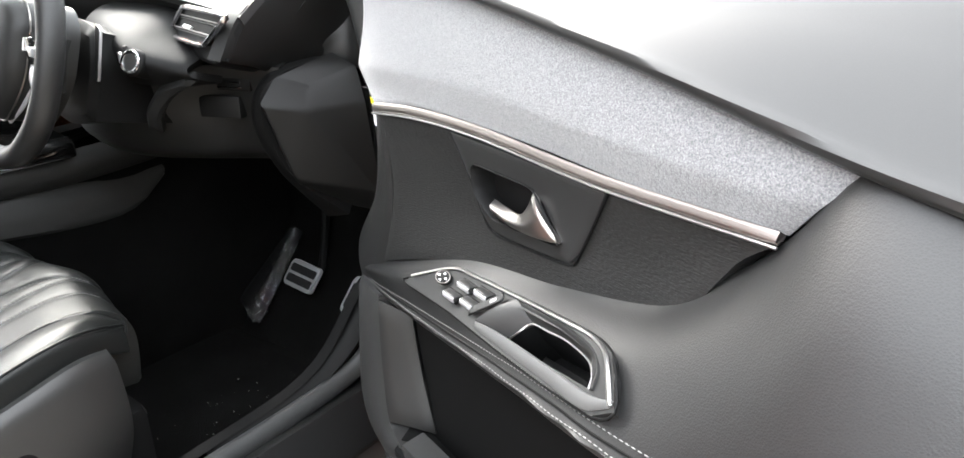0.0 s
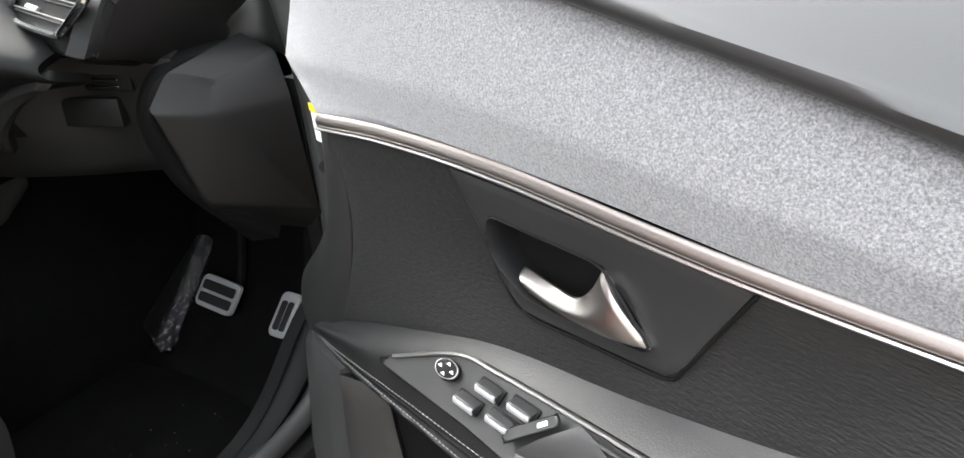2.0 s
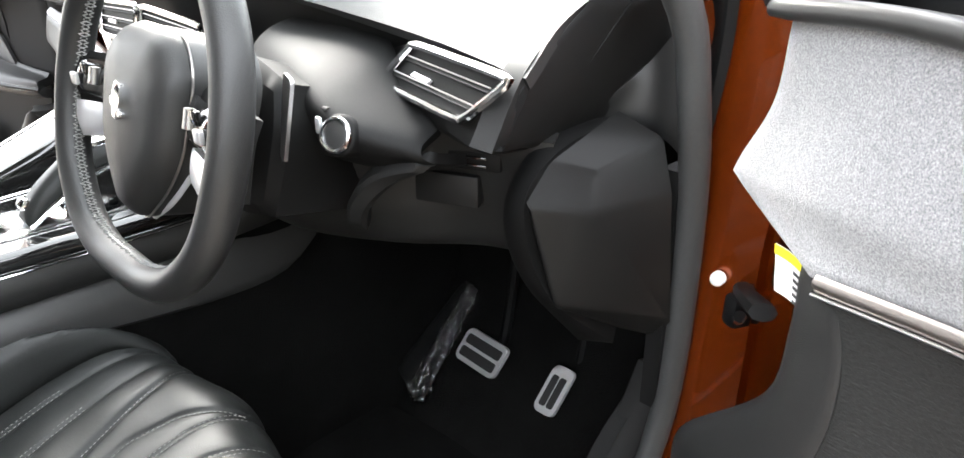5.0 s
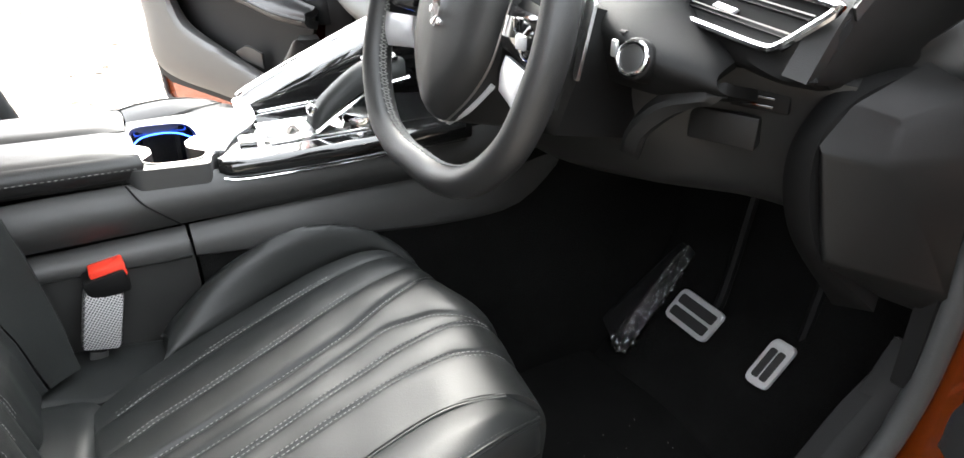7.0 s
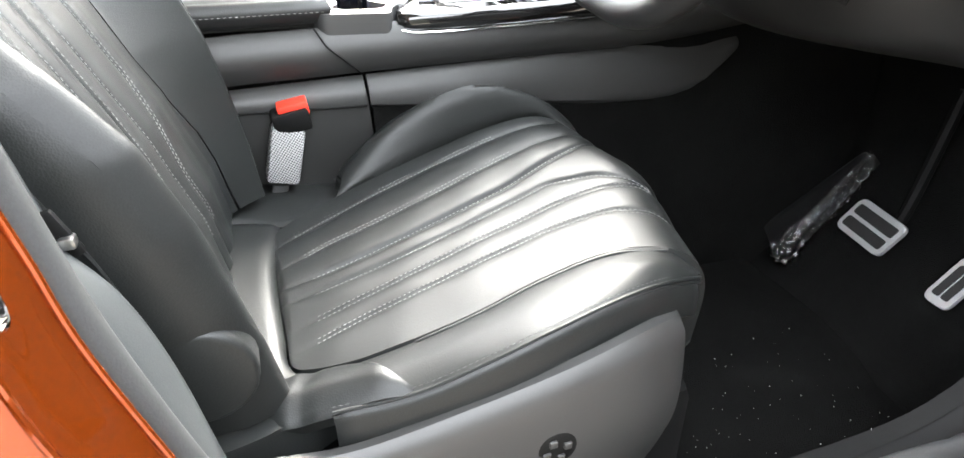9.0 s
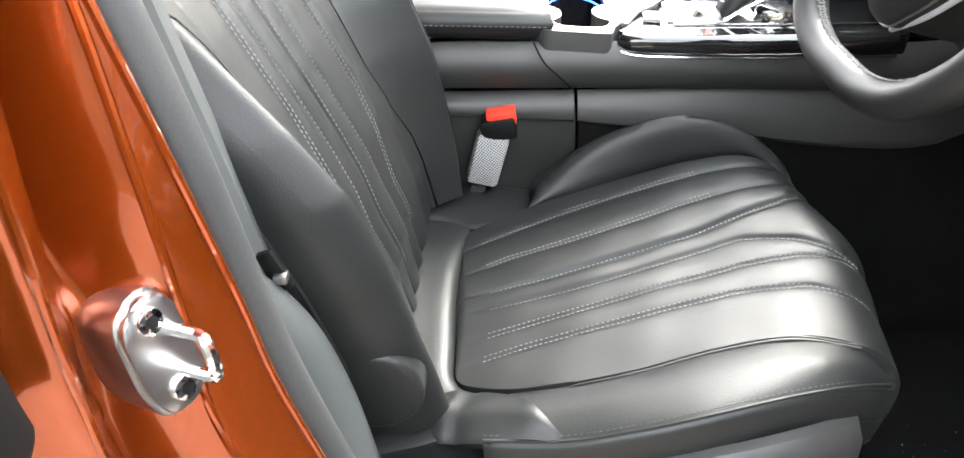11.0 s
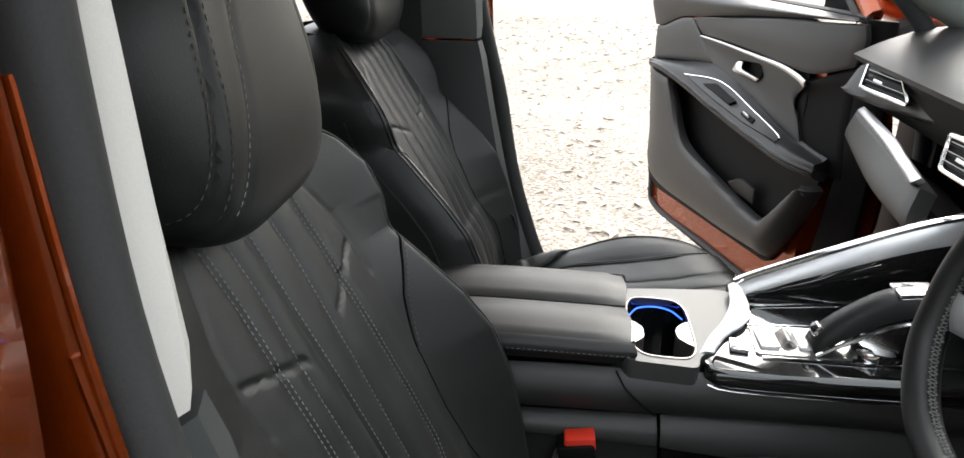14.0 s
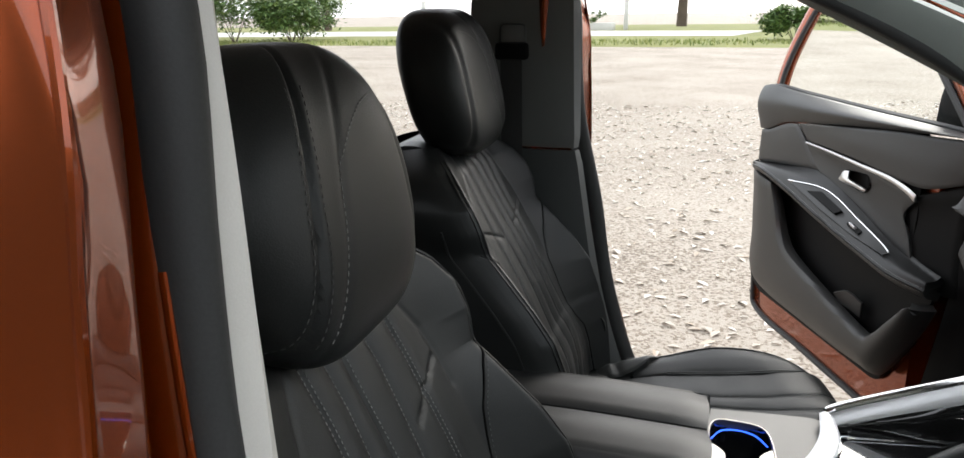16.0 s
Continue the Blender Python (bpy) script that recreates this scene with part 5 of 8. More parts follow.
ways_ = [(-0.005 + math.cos(2 * math.pi * k / 144), 0.278 + math.sin(2 * math.pi * k / 144)) for k in range(144)]
deck_rim, hole_rim = rim_of(rounded(DECK, 0.008), (-0.005, 0.278), ways_), rim_of(HOLE, (-0.005, 0.278), ways_)
part("console_deck", plate_hole(deck_rim, hole_rim, -0.026, 0.004), deck_metal, con, "satin grey deck round the cup holder")
part("beam_foot", shell([[(0.054, 0.322, 0.7815), (0.016, 0.340, 0.784), (-0.026, 0.366, 0.787), (-0.070, 0.384, 0.790), (-0.126, 0.392, 0.792)], [(0.053, 0.332, 0.7845), (0.015, 0.352, 0.787), (-0.023, 0.381, 0.791), (-0.065, 0.397, 0.794), (-0.122, 0.402, 0.798)], [(0.052, 0.342, 0.7815), (0.014, 0.364, 0.784), (-0.020, 0.396, 0.787), (-0.060, 0.410, 0.790), (-0.112, 0.412, 0.793)]], 40, 10, (0, 0.3, 3), 0.010, 0.001), silver, con, "bright band sweeping into the beam")
part("cup_rim", tube([place(a, b, 0.0045) for a, b in hole_rim[::3]], 0.0012, 6, 120, closed=True), handle_metal, con, "thin metal rim round the cup holder")
cup = bmesh.new()
rr = [around(-0.005, 0.278, 0.080 - 0.004 * k, 0.044 - 0.003 * k, e=0.55) for k in range(4)]
zz = [0.781, 0.74, 0.70, 0.685]
rings = [[cup.verts.new((a, b, z)) for a, b in r] for r, z in zip(rr, zz)]
for r0, r1 in zip(rings, rings[1:]):
    for i in range(48):
        cup.faces.new((r0[i], r0[(i + 1) % 48], r1[(i + 1) % 48], r1[i]))
cup.faces.new(rings[-1])
part("cup_well", cup, piano, con, "deep gloss black cup holder")
for b_y, m in ((0.236, 1), (0.320, -1)):
    part("cup_divider", prism(rounded([(-0.030, -0.004), (0.042, -0.004), (0.030, 0.010), (0.017, 0.020), (-0.006, 0.020), (-0.020, 0.010)], 0.006), lambda a, b, h: Vector((a, b_y + m * b, 0.718 + h)), 0, 0.062, 0.003), handle_metal, con, "dull metal cup holder grip")
part("ring_light", tube([(-0.050, 0.240, 0.772), (-0.074, 0.255, 0.772), (-0.080, 0.280, 0.772), (-0.072, 0.302, 0.771), (-0.050, 0.316, 0.770)], 0.0011, 6, 30), led_m, con, "blue ring light")
part("flank_seam", tube([(0.091, 0.214, 0.772), (0.0985, 0.228, 0.748), (0.0995, 0.248, 0.728), (0.092, 0.268, 0.706)], 0.0012, 6, 24), plastic_dark, con)
# bright beam rising to the dashboard on the passenger's side
beam_a = [(-0.127, 0.400, 0.796), (-0.126, 0.435, 0.814), (-0.120, 0.52, 0.853), (-0.115, 0.64, 0.902), (-0.12, 0.76, 0.93)]
part("side_beam", shell([[(x - 0.014, y, z - 0.010) for x, y, z in beam_a], [(x - 0.006, y, z + 0.003) for x, y, z in beam_a], [(x + 0.004, y, z + 0.003) for x, y, z in beam_a], [(x + 0.008, y, z - 0.001) for x, y, z in beam_a]], 50, 10, (0, 0, 3), 0.012, 0.001), chrome, con, "bright metal beam rising to the dashboard")
part("beam_face", shell([[(x + 0.009, y, z - 0.002) for x, y, z in beam_a], [(x + 0.016, y + 0.003, z - 0.010 - 0.02 * max(0, y - 0.42)) for x, y, z in beam_a], [(x + 0.021, y + 0.006, z - 0.018 - 0.05 * max(0, y - 0.42)) for x, y, z in beam_a]], 50, 8, (1, 0.2, 1.6), 0.006, 0.001), silver, con, "satin face of the beam")
part("beam_inner", shell([[(x + 0.021, y + 0.006, z - 0.017 - 0.05 * max(0, y - 0.42)) for x, y, z in beam_a], [(x + 0.026, y + 0.008, 0.5 * z + 0.389) for x, y, z in beam_a], [(-0.100, 0.415, 0.776), (-0.100, 0.45, 0.776), (-0.098, 0.53, 0.776), (-0.096, 0.64, 0.778), (-0.096, 0.76, 0.78)]], 40, 12, (0.5, 0.4, 1), 0.01, 0.001), piano, con, "gloss black inner flank")
part("beam_outer", shell([[(x - 0.036, y, z - 0.022) for x, y, z in beam_a], [(x - 0.045, y, z - 0.12) for x, y, z in beam_a], [(-0.15, 0.352, 0.5), (-0.15, 0.43, 0.5), (-0.15, 0.53, 0.5), (-0.15, 0.64, 0.5), (-0.15, 0.76, 0.5)]], 24, 10, (-2, 0.4, 0.7), 0.01, 0.001), plastic, con)
# gloss black bed with a bright switch plate, a tray and its rims
pl2 = lambda a, b, h: Vector((a, b, 0.776 + h))
part("gloss_bed", prism(rounded([(-0.104, 0.412), (-0.060, 0.409), (-0.024, 0.399), (0.008, 0.368), (0.046, 0.345), (0.062, 0.326), (0.084, 0.334), (0.090, 0.42), (0.090, 0.70), (-0.104, 0.72)], 0.006), pl2, -0.03, 0.002, 0.004), piano, con, "gloss black console bed")
part("gloss_edge", shell([[(0.064, 0.327, 0.778), (0.084, 0.345, 0.779), (0.089, 0.50, 0.780), (0.092, 0.68, 0.784)], [(0.084, 0.325, 0.772), (0.094, 0.36, 0.772), (0.100, 0.50, 0.771), (0.104, 0.68, 0.775)], [(0.086, 0.325, 0.758), (0.095, 0.36, 0.754), (0.100, 0.50, 0.752), (0.104, 0.68, 0.754)]], 24, 8, (2, 0.4, 2), 0.01, 0.002), piano, con, "piano black edge")
part("edge_line", tube([(0.087, 0.327, 0.757), (0.096, 0.36, 0.753), (0.101, 0.50, 0.751), (0.105, 0.68, 0.753)], 0.0014, 6, 24), chrome, con)
part("gear_plate", prism(rounded([(-0.022, 0.402), (0.047, 0.396), (0.050, 0.515), (-0.024, 0.520)], 0.004), pl2, 0.0, 0.005, 0.0015), satin, con, "bright satin gear selector plate")
part("lower_line", tube([pl2(0.054, 0.402, 0.004), pl2(0.058, 0.50, 0.004), pl2(0.062, 0.62, 0.005), pl2(0.064, 0.70, 0.006)], 0.0016, 6, 30), chrome, con)
part("tray_mat", prism(rounded([(-0.030, 0.400), (-0.078, 0.418), (-0.098, 0.565), (-0.030, 0.552)], 0.008), pl2, 0.0, 0.0035, 0.001), piano, con, "gloss black tray")
tray_line = [(-0.026, 0.398), (-0.050, 0.408), (-0.079, 0.414), (-0.084, 0.435), (-0.092, 0.50), (-0.102, 0.570)]
part("tray_rim", tube([pl2(a, b, 0.005) for a, b in tray_line], 0.0024, 6, 40), chrome, con, "chrome rim of the tray")
part("tray_rim", tube([pl2(-0.024, 0.400, 0.005), pl2(-0.027, 0.46, 0.005), pl2(-0.029, 0.555, 0.005)], 0.0016, 6, 30), chrome, con)
part("mode_button", block((0.030, 0.024, 0.006), (0.030, 0.377, 0.781), 0.002, Matrix.Rotation(radians(-8), 3, "Z")), chrome, con, "bright square button in a black bezel")
part("button_face", block((0.022, 0.017, 0.002), (0.030, 0.377, 0.7845), 0.0008, Matrix.Rotation(radians(-8), 3, "Z")), silver, con)
for y in (0.416, 0.466):
    part("console_button", block((0.044, 0.026, 0.006), (0.014, y, 0.783), 0.002), silver, con, "bright satin push button")
part("parking_switch", shell([[(-0.006, 0.430, 0.782), (0.030, 0.430, 0.782)], [(-0.004, 0.440, 0.793), (0.028, 0.440, 0.793)], [(-0.006, 0.452, 0.782), (0.030, 0.452, 0.782)]], 6, 8, (0, 0.4, 3), 0.004, 0.001), handle_metal, con, "dull metal parking brake switch")
part("selector_boot", prism([(0.034 * math.cos(k), 0.034 * math.sin(k)) for k in np.linspace(0, 6.28, 33)[:-1]], lambda a, b, h: Vector((0.034 + a * 0.8, 0.548 + b, 0.778 + h * (1 - 0.2 * b / 0.034))), 0.0, 0.016, 0.010, 5), chrome, con, "bright domed selector base")
gs = part("gear_selector", shell([[(0.000, 0.468, 0.782), (0.000, 0.50, 0.808), (-0.002, 0.56, 0.842), (-0.004, 0.61, 0.852)], [(0.010, 0.464, 0.790), (0.010, 0.496, 0.826), (0.010, 0.556, 0.864), (0.010, 0.615, 0.866)],
                                  [(0.034, 0.464, 0.790), (0.034, 0.496, 0.826), (0.034, 0.556, 0.864), (0.034, 0.615, 0.866)], [(0.046, 0.468, 0.782), (0.046, 0.50, 0.806), (0.048, 0.56, 0.838), (0.050, 0.61, 0.848)]], 20, 14, (0.02, 0.4, 2), 0.03, 0.003), leather, con, "leather gear selector with chrome trim")
part("selector_trim", tube([(0.049, 0.470, 0.782), (0.050, 0.502, 0.803), (0.052, 0.56, 0.834), (0.054, 0.612, 0.844)], 0.003, 6, 20), chrome, gs)
part("selector_button", block((0.020, 0.016, 0.010), (0.022, 0.474, 0.806), 0.003, Matrix.Rotation(radians(50), 3, "X")), chrome, gs)
part("button_face", block((0.013, 0.010, 0.003), (0.022, 0.4695, 0.8105), 0.001, Matrix.Rotation(radians(50), 3, "X")), piano, gs)
part("selector_cap", block((0.036, 0.046, 0.008), (0.022, 0.580, 0.868), 0.003, Matrix.Rotation(radians(4), 3, "X")), chrome, gs)
part("cap_button", block((0.024, 0.018, 0.003), (0.022, 0.592, 0.873), 0.001, Matrix.Rotation(radians(4), 3, "X")), handle_metal, gs)

# ---------------------------------------------------------------- dashboard
dash = thing("dashboard", (0, 0.9, 0.9), "black dashboard with chrome-rimmed vents and faceted lower panels", "dashboard")
xs = (-0.70, -0.45, -0.2, 0.0, 0.25, 0.5, 0.66)
hood = {-0.70: 0, -0.45: 0, -0.2: 0.0, 0.0: 0.02, 0.25: 0.040, 0.5: 0.008, 0.66: 0.0}
hood_at = lambda x: hood.get(x, 0.0)
upto = lambda e: xs[:-1] + (e,)
part("top_pad", shell([[(x, 1.24, 1.07) for x in upto(0.67)], [(x, 1.05, 1.105 + hood_at(x)) for x in upto(0.66)], [(x, 0.88, 1.100 + 1.3 * hood_at(x)) for x in upto(0.636)], [(x, 0.79 - hood_at(x) - 0.02 * (x > 0.6), 1.076 + 1.2 * hood_at(x)) for x in upto(0.643)], [(x, 0.725 - 0.6 * hood_at(x) - 0.022 * (x > 0.6), 1.046 + 0.6 * hood_at(x) - 0.008 * (x > 0.6)) for x in upto(0.655)]], 60, 30, (0, 0.4, 3), 0.012, 0.002), plastic, dash, "soft black dashboard top")
part("face_upper", shell([[(x, 0.735 - 0.6 * hood_at(x), 1.046 + 0.6 * hood_at(x)) for x in upto(0.58)], [(x, 0.755, 1.0) for x in upto(0.58)], [(x, 0.77, 0.945) for x in upto(0.58)]], 50, 14, (0, -1, 1), 0.02, 0.002), plastic_dark, dash, "black dashboard face")
# driver's lower panels
part("lower_panel", shell([[(0.12, 0.68, 0.945), (0.30, 0.64, 0.94), (0.44, 0.655, 0.955), (0.53, 0.725, 0.958), (0.63, 0.775, 0.958)], [(0.12, 0.69, 0.88), (0.30, 0.64, 0.885), (0.42, 0.655, 0.90), (0.51, 0.745, 0.905), (0.61, 0.780, 0.905)], [(0.12, 0.70, 0.82), (0.30, 0.66, 0.825), (0.42, 0.70, 0.838), (0.51, 0.77, 0.845), (0.60, 0.80, 0.85)], [(0.12, 0.75, 0.775), (0.30, 0.73, 0.78), (0.42, 0.76, 0.79), (0.51, 0.81, 0.80), (0.60, 0.84, 0.80)], [(0.12, 0.95, 0.74), (0.30, 0.95, 0.74), (0.42, 0.95, 0.75), (0.51, 0.95, 0.75), (0.60, 0.95, 0.75)]], 44, 30, (0.4, -1, 0.9), 0.02, 0.003), plastic, dash, "soft black lower dashboard panel")
part("column_fascia", shell([[(0.28, 0.775, 1.045), (0.40, 0.755, 1.042), (0.455, 0.735, 1.030), (0.50, 0.712, 1.004), (0.560, 0.700, 0.978)], [(0.28, 0.700, 1.030), (0.40, 0.660, 1.018), (0.455, 0.642, 1.006), (0.505, 0.636, 0.988), (0.565, 0.672, 0.966)], [(0.28, 0.665, 0.995), (0.40, 0.634, 0.985), (0.46, 0.628, 0.978), (0.515, 0.634, 0.965), (0.570, 0.676, 0.950)], [(0.28, 0.650, 0.945), (0.40, 0.640, 0.940), (0.46, 0.642, 0.938), (0.525, 0.668, 0.934), (0.575, 0.718, 0.938)]], 40, 26, (0.45, -1, 1.2), 0.01, 0.002), plastic_dark, dash, "smooth black fascia around the start button")
part("panel_crease", shell([[(0.560, 0.668, 0.944), (0.572, 0.682, 0.944)], [(0.520, 0.648, 0.930), (0.534, 0.664, 0.922)], [(0.492, 0.640, 0.900), (0.508, 0.652, 0.892)], [(0.480, 0.645, 0.870), (0.494, 0.658, 0.862)]], 6, 16, (0.5, -1, 1.4), 0.012, 0.004), plastic_low, dash)
# end panel: a faceted box beside the pillar
fac = bmesh.new()
V3 = {n_: fac.verts.new(c) for n_, c in dict(a=(0.638, 0.759, 0.947), b=(0.629, 0.878, 0.969), c=(0.683, 0.877, 0.954), d=(0.658, 0.806, 0.929), e=(0.673, 0.785, 0.900), f=(0.701, 0.875, 0.90), g=(0.703, 0.880, 0.76), h=(0.640, 0.775, 0.79), i=(0.605, 0.83, 0.74), j=(0.70, 0.93, 0.70), k=(0.60, 0.95, 0.70), l=(0.636, 0.735, 0.908)).items()}
for f in ("abcd", "adel", "dcfe", "efg", "egh", "leh", "lhi", "hgji", "ijk"):
    fac.faces.new([V3[ch] for ch in f])
bmesh.ops.bevel(fac, geom=[e for e in fac.edges if not e.is_boundary], offset=0.006, segments=3, affect="EDGES", profile=0.5)
part("end_panel", fac, plastic_low, dash, "faceted black dashboard end panel", sharp=50)
part("end_panel_rim", shell([[(0.600, 0.86, 0.964), (0.606, 0.775, 0.954), (0.600, 0.738, 0.897), (0.596, 0.775, 0.80), (0.62, 0.85, 0.70)], [(0.629, 0.872, 0.967), (0.634, 0.764, 0.951), (0.630, 0.733, 0.903), (0.630, 0.776, 0.795), (0.66, 0.86, 0.71)]], 30, 5, (0.4, -1, 1), 0.03, 0.003), plastic_dark, dash)
part("side_cheek", shell([[(0.703, 0.885, 0.92), (0.704, 0.90, 0.92), (0.706, 1.1, 0.92)], [(0.703, 0.90, 0.62), (0.703, 0.94, 0.60), (0.706, 1.1, 0.6)]], 10, 10, (2, 0.6, 0.9), 0.02, 0.003), plastic_dark, dash)
cheek = part("cheek", shell([[(0.657, 0.668, 0.983), (0.655, 0.702, 1.034), (0.645, 0.755, 1.066), (0.634, 0.83, 1.096)], [(0.634, 0.730, 0.966), (0.639, 0.775, 1.005), (0.644, 0.815, 1.045), (0.652, 0.860, 1.086)],
                             [(0.606, 0.790, 0.946), (0.622, 0.850, 0.975), (0.640, 0.895, 1.020), (0.664, 0.905, 1.085)], [(0.614, 0.885, 0.955), (0.640, 0.915, 0.985), (0.662, 0.930, 1.03), (0.684, 0.925, 1.09)]], 24, 26, (1.2, -1, 1.3), 0.02, 0.003), plastic_low, dash, "sloping black cheek beside the vent")
part("cheek_back", shell([[(0.605, 0.905, 0.950), (0.66, 0.918, 0.945), (0.705, 0.905, 0.92)], [(0.648, 0.940, 1.03), (0.685, 0.936, 1.03), (0.708, 0.915, 1.03)], [(0.675, 0.934, 1.10), (0.695, 0.926, 1.10), (0.712, 0.905, 1.10)]], 12, 12, (0.8, -1, 1.2), 0.01, 0.002), plastic_dark, dash)
part("cheek_foot", shell([[(0.598, 0.785, 0.948), (0.620, 0.848, 0.974), (0.642, 0.893, 1.010), (0.668, 0.905, 1.05)], [(0.592, 0.790, 0.925), (0.614, 0.858, 0.955), (0.650, 0.892, 0.968), (0.690, 0.890, 0.965)], [(0.596, 0.800, 0.900), (0.625, 0.875, 0.935), (0.66, 0.900, 0.945), (0.698, 0.895, 0.930)]], 20, 12, (0.8, -1, 1.4), 0.012, 0.001), plastic, dash)
part("cheek_line", tube([(0.6335, 0.7745, 0.998), (0.6405, 0.806, 1.030), (0.6495, 0.846, 1.074), (0.655, 0.868, 1.093)], 0.0012, 6, 20), plastic_dark, cheek)


def vent(c, slats, owner, lift=0.0):
    """An air vent between four corners: top left, top right, bottom right, bottom left."""
    c = [Vector(v) for v in c]
    nrm = (c[1] - c[0]).cross(c[3] - c[0]).normalized()
    if nrm.y > 0:
        nrm = -nrm
    P = lambda u, v, h: c[0].lerp(c[1], u).lerp(c[3].lerp(c[2], u), v) + nrm * (h + lift)
    ve = part("vent", shell([[P(0.02, 0.03, 0.0012), P(0.98, 0.03, 0.0012)], [P(0.02, 0.97, 0.0012), P(0.98, 0.97, 0.0012)]], 4, 4, c[0] + nrm * 3, 0.004, 0), plastic_dark, owner, "air vent with a chrome rim")
    rim = [P(0.05, 0, 0.004), P(0.5, -0.01, 0.004), P(0.95, 0, 0.004), P(1, 0.10, 0.004), P(0.99, 0.5, 0.004), P(0.97, 0.88, 0.004), P(0.9, 1, 0.004), P(0.5, 1.01, 0.004), P(0.06, 1, 0.004), P(0.01, 0.9, 0.004), P(0.005, 0.5, 0.004), P(0.0, 0.1, 0.004)]
    part("rim", tube(rim, 0.0040, 8, 90, closed=True, up=nrm, flat=1.0), chrome, ve, "chrome vent rim")
    for k in range(slats):
        v = (k + 0.75) / (slats + 0.5)
        part("slat", shell([[P(0.05, v - 0.045, 0.0015), P(0.93, v - 0.045, 0.0015)], [P(0.05, v + 0.045, 0.004), P(0.93, v + 0.045, 0.004)]], 4, 3, c[0] + nrm * 3 + Vector((0, 0, 2)), 0.002, 0.0), plastic_dark, ve)
        # thin metal line drawn as the highlight along the slat
        part("slat_edge", tube([P(0.05, v - 0.05, 0.004), P(0.93, v - 0.05, 0.004)], 0.0007, 6, 4), handle_metal, ve)
    part("tab", shell([[P(0.24, 0.50, 0.005), P(0.44, 0.52, 0.005)], [P(0.24, 0.60, 0.006), P(0.44, 0.62, 0.006)]], 4, 3, c[0] + nrm * 3, 0.006, 0.001), silver, ve, "bright vent tab")


housing_rows = [[(0.27, 0.785, 1.056), (0.40, 0.762, 1.052), (0.50, 0.744, 1.049), (0.60, 0.727, 1.043), (0.650, 0.714, 1.036)], [(0.27, 0.775, 1.030), (0.40, 0.755, 1.030), (0.50, 0.733, 1.034), (0.60, 0.711, 1.034), (0.654, 0.698, 1.028)], [(0.27, 0.760, 0.992), (0.40, 0.738, 0.992), (0.50, 0.714, 0.992), (0.60, 0.688, 0.990), (0.650, 0.676, 0.992)], [(0.27, 0.757, 0.976), (0.40, 0.735, 0.976), (0.50, 0.715, 0.974), (0.60, 0.690, 0.972), (0.652, 0.672, 0.980)], [(0.27, 0.78, 0.955), (0.41, 0.77, 0.955), (0.50, 0.765, 0.952), (0.58, 0.76, 0.950), (0.62, 0.75, 0.955)]]
part("vent_housing", shell(housing_rows, 40, 24, (0.5, -2, 1), 0.008, 0.003), plastic_dark, dash, "smooth black vent surround")
vent([(0.514, 0.718, 1.040), (0.661, 0.688, 1.038), (0.621, 0.678, 0.998), (0.465, 0.716, 0.998)], 2, dash, 0.003)
vent([(-0.632, 0.742, 1.032), (-0.512, 0.754, 1.030), (-0.440, 0.748, 0.990), (-0.594, 0.718, 0.992)], 2, dash, 0.006)
vent([(-0.190, 0.692, 1.012), (-0.045, 0.690, 1.020), (-0.045, 0.680, 0.970), (-0.178, 0.682, 0.966)], 3, dash)
vent([(-0.030, 0.690, 1.020), (0.118, 0.700, 1.010), (0.104, 0.690, 0.967), (-0.030, 0.680, 0.970)], 3, dash)
# slotted card holder and bonnet release
part("card_slot", block((0.056, 0.02, 0.020), (0.550, 0.757, 0.930), 0.003, Matrix.Rotation(radians(24), 3, "Z")), plastic_dark, dash)
for k in range(2):
    part("slot_fin", block((0.040, 0.006, 0.003), (0.548, 0.746, 0.926 + 0.008 * k), 0.001, Matrix.Rotation(radians(24), 3, "Z")), piano, dash)
part("switch_blank", block((0.070, 0.02, 0.035), (0.517, 0.750, 0.893), 0.003, Matrix.Rotation(radians(24), 3, "Z")), plastic_low, dash)
part("switch_symbol", merge(block((0.008, 0.001, 0.002), (0.500, 0.744, 0.893), 0), block((0.002, 0.001, 0.009), (0.496, 0.7445, 0.897), 0)), white_plastic, dash)
# passenger's side
mx_ = lambda rows: [[(-x, y + 0.026, z) for x, y, z in r] for r in rows]
part("vent_housing", shell(mx_(housing_rows), 40, 24, (-0.5, -2, 1), 0.008, 0.003), plastic, dash, "smooth black vent surround")
part("glovebox", shell([[(-0.66, 0.735, 0.934), (-0.45, 0.722, 0.920), (-0.27, 0.700, 0.905)], [(-0.705, 0.738, 0.880), (-0.45, 0.700, 0.862), (-0.25, 0.680, 0.858)], [(-0.690, 0.748, 0.862), (-0.45, 0.712, 0.836), (-0.25, 0.690, 0.836)], [(-0.64, 0.765, 0.836), (-0.42, 0.745, 0.812), (-0.25, 0.72, 0.806)]], 30, 22, (-0.4, -1, 1.1), 0.03, 0.004), plastic_grey, dash, "charcoal glovebox lid")
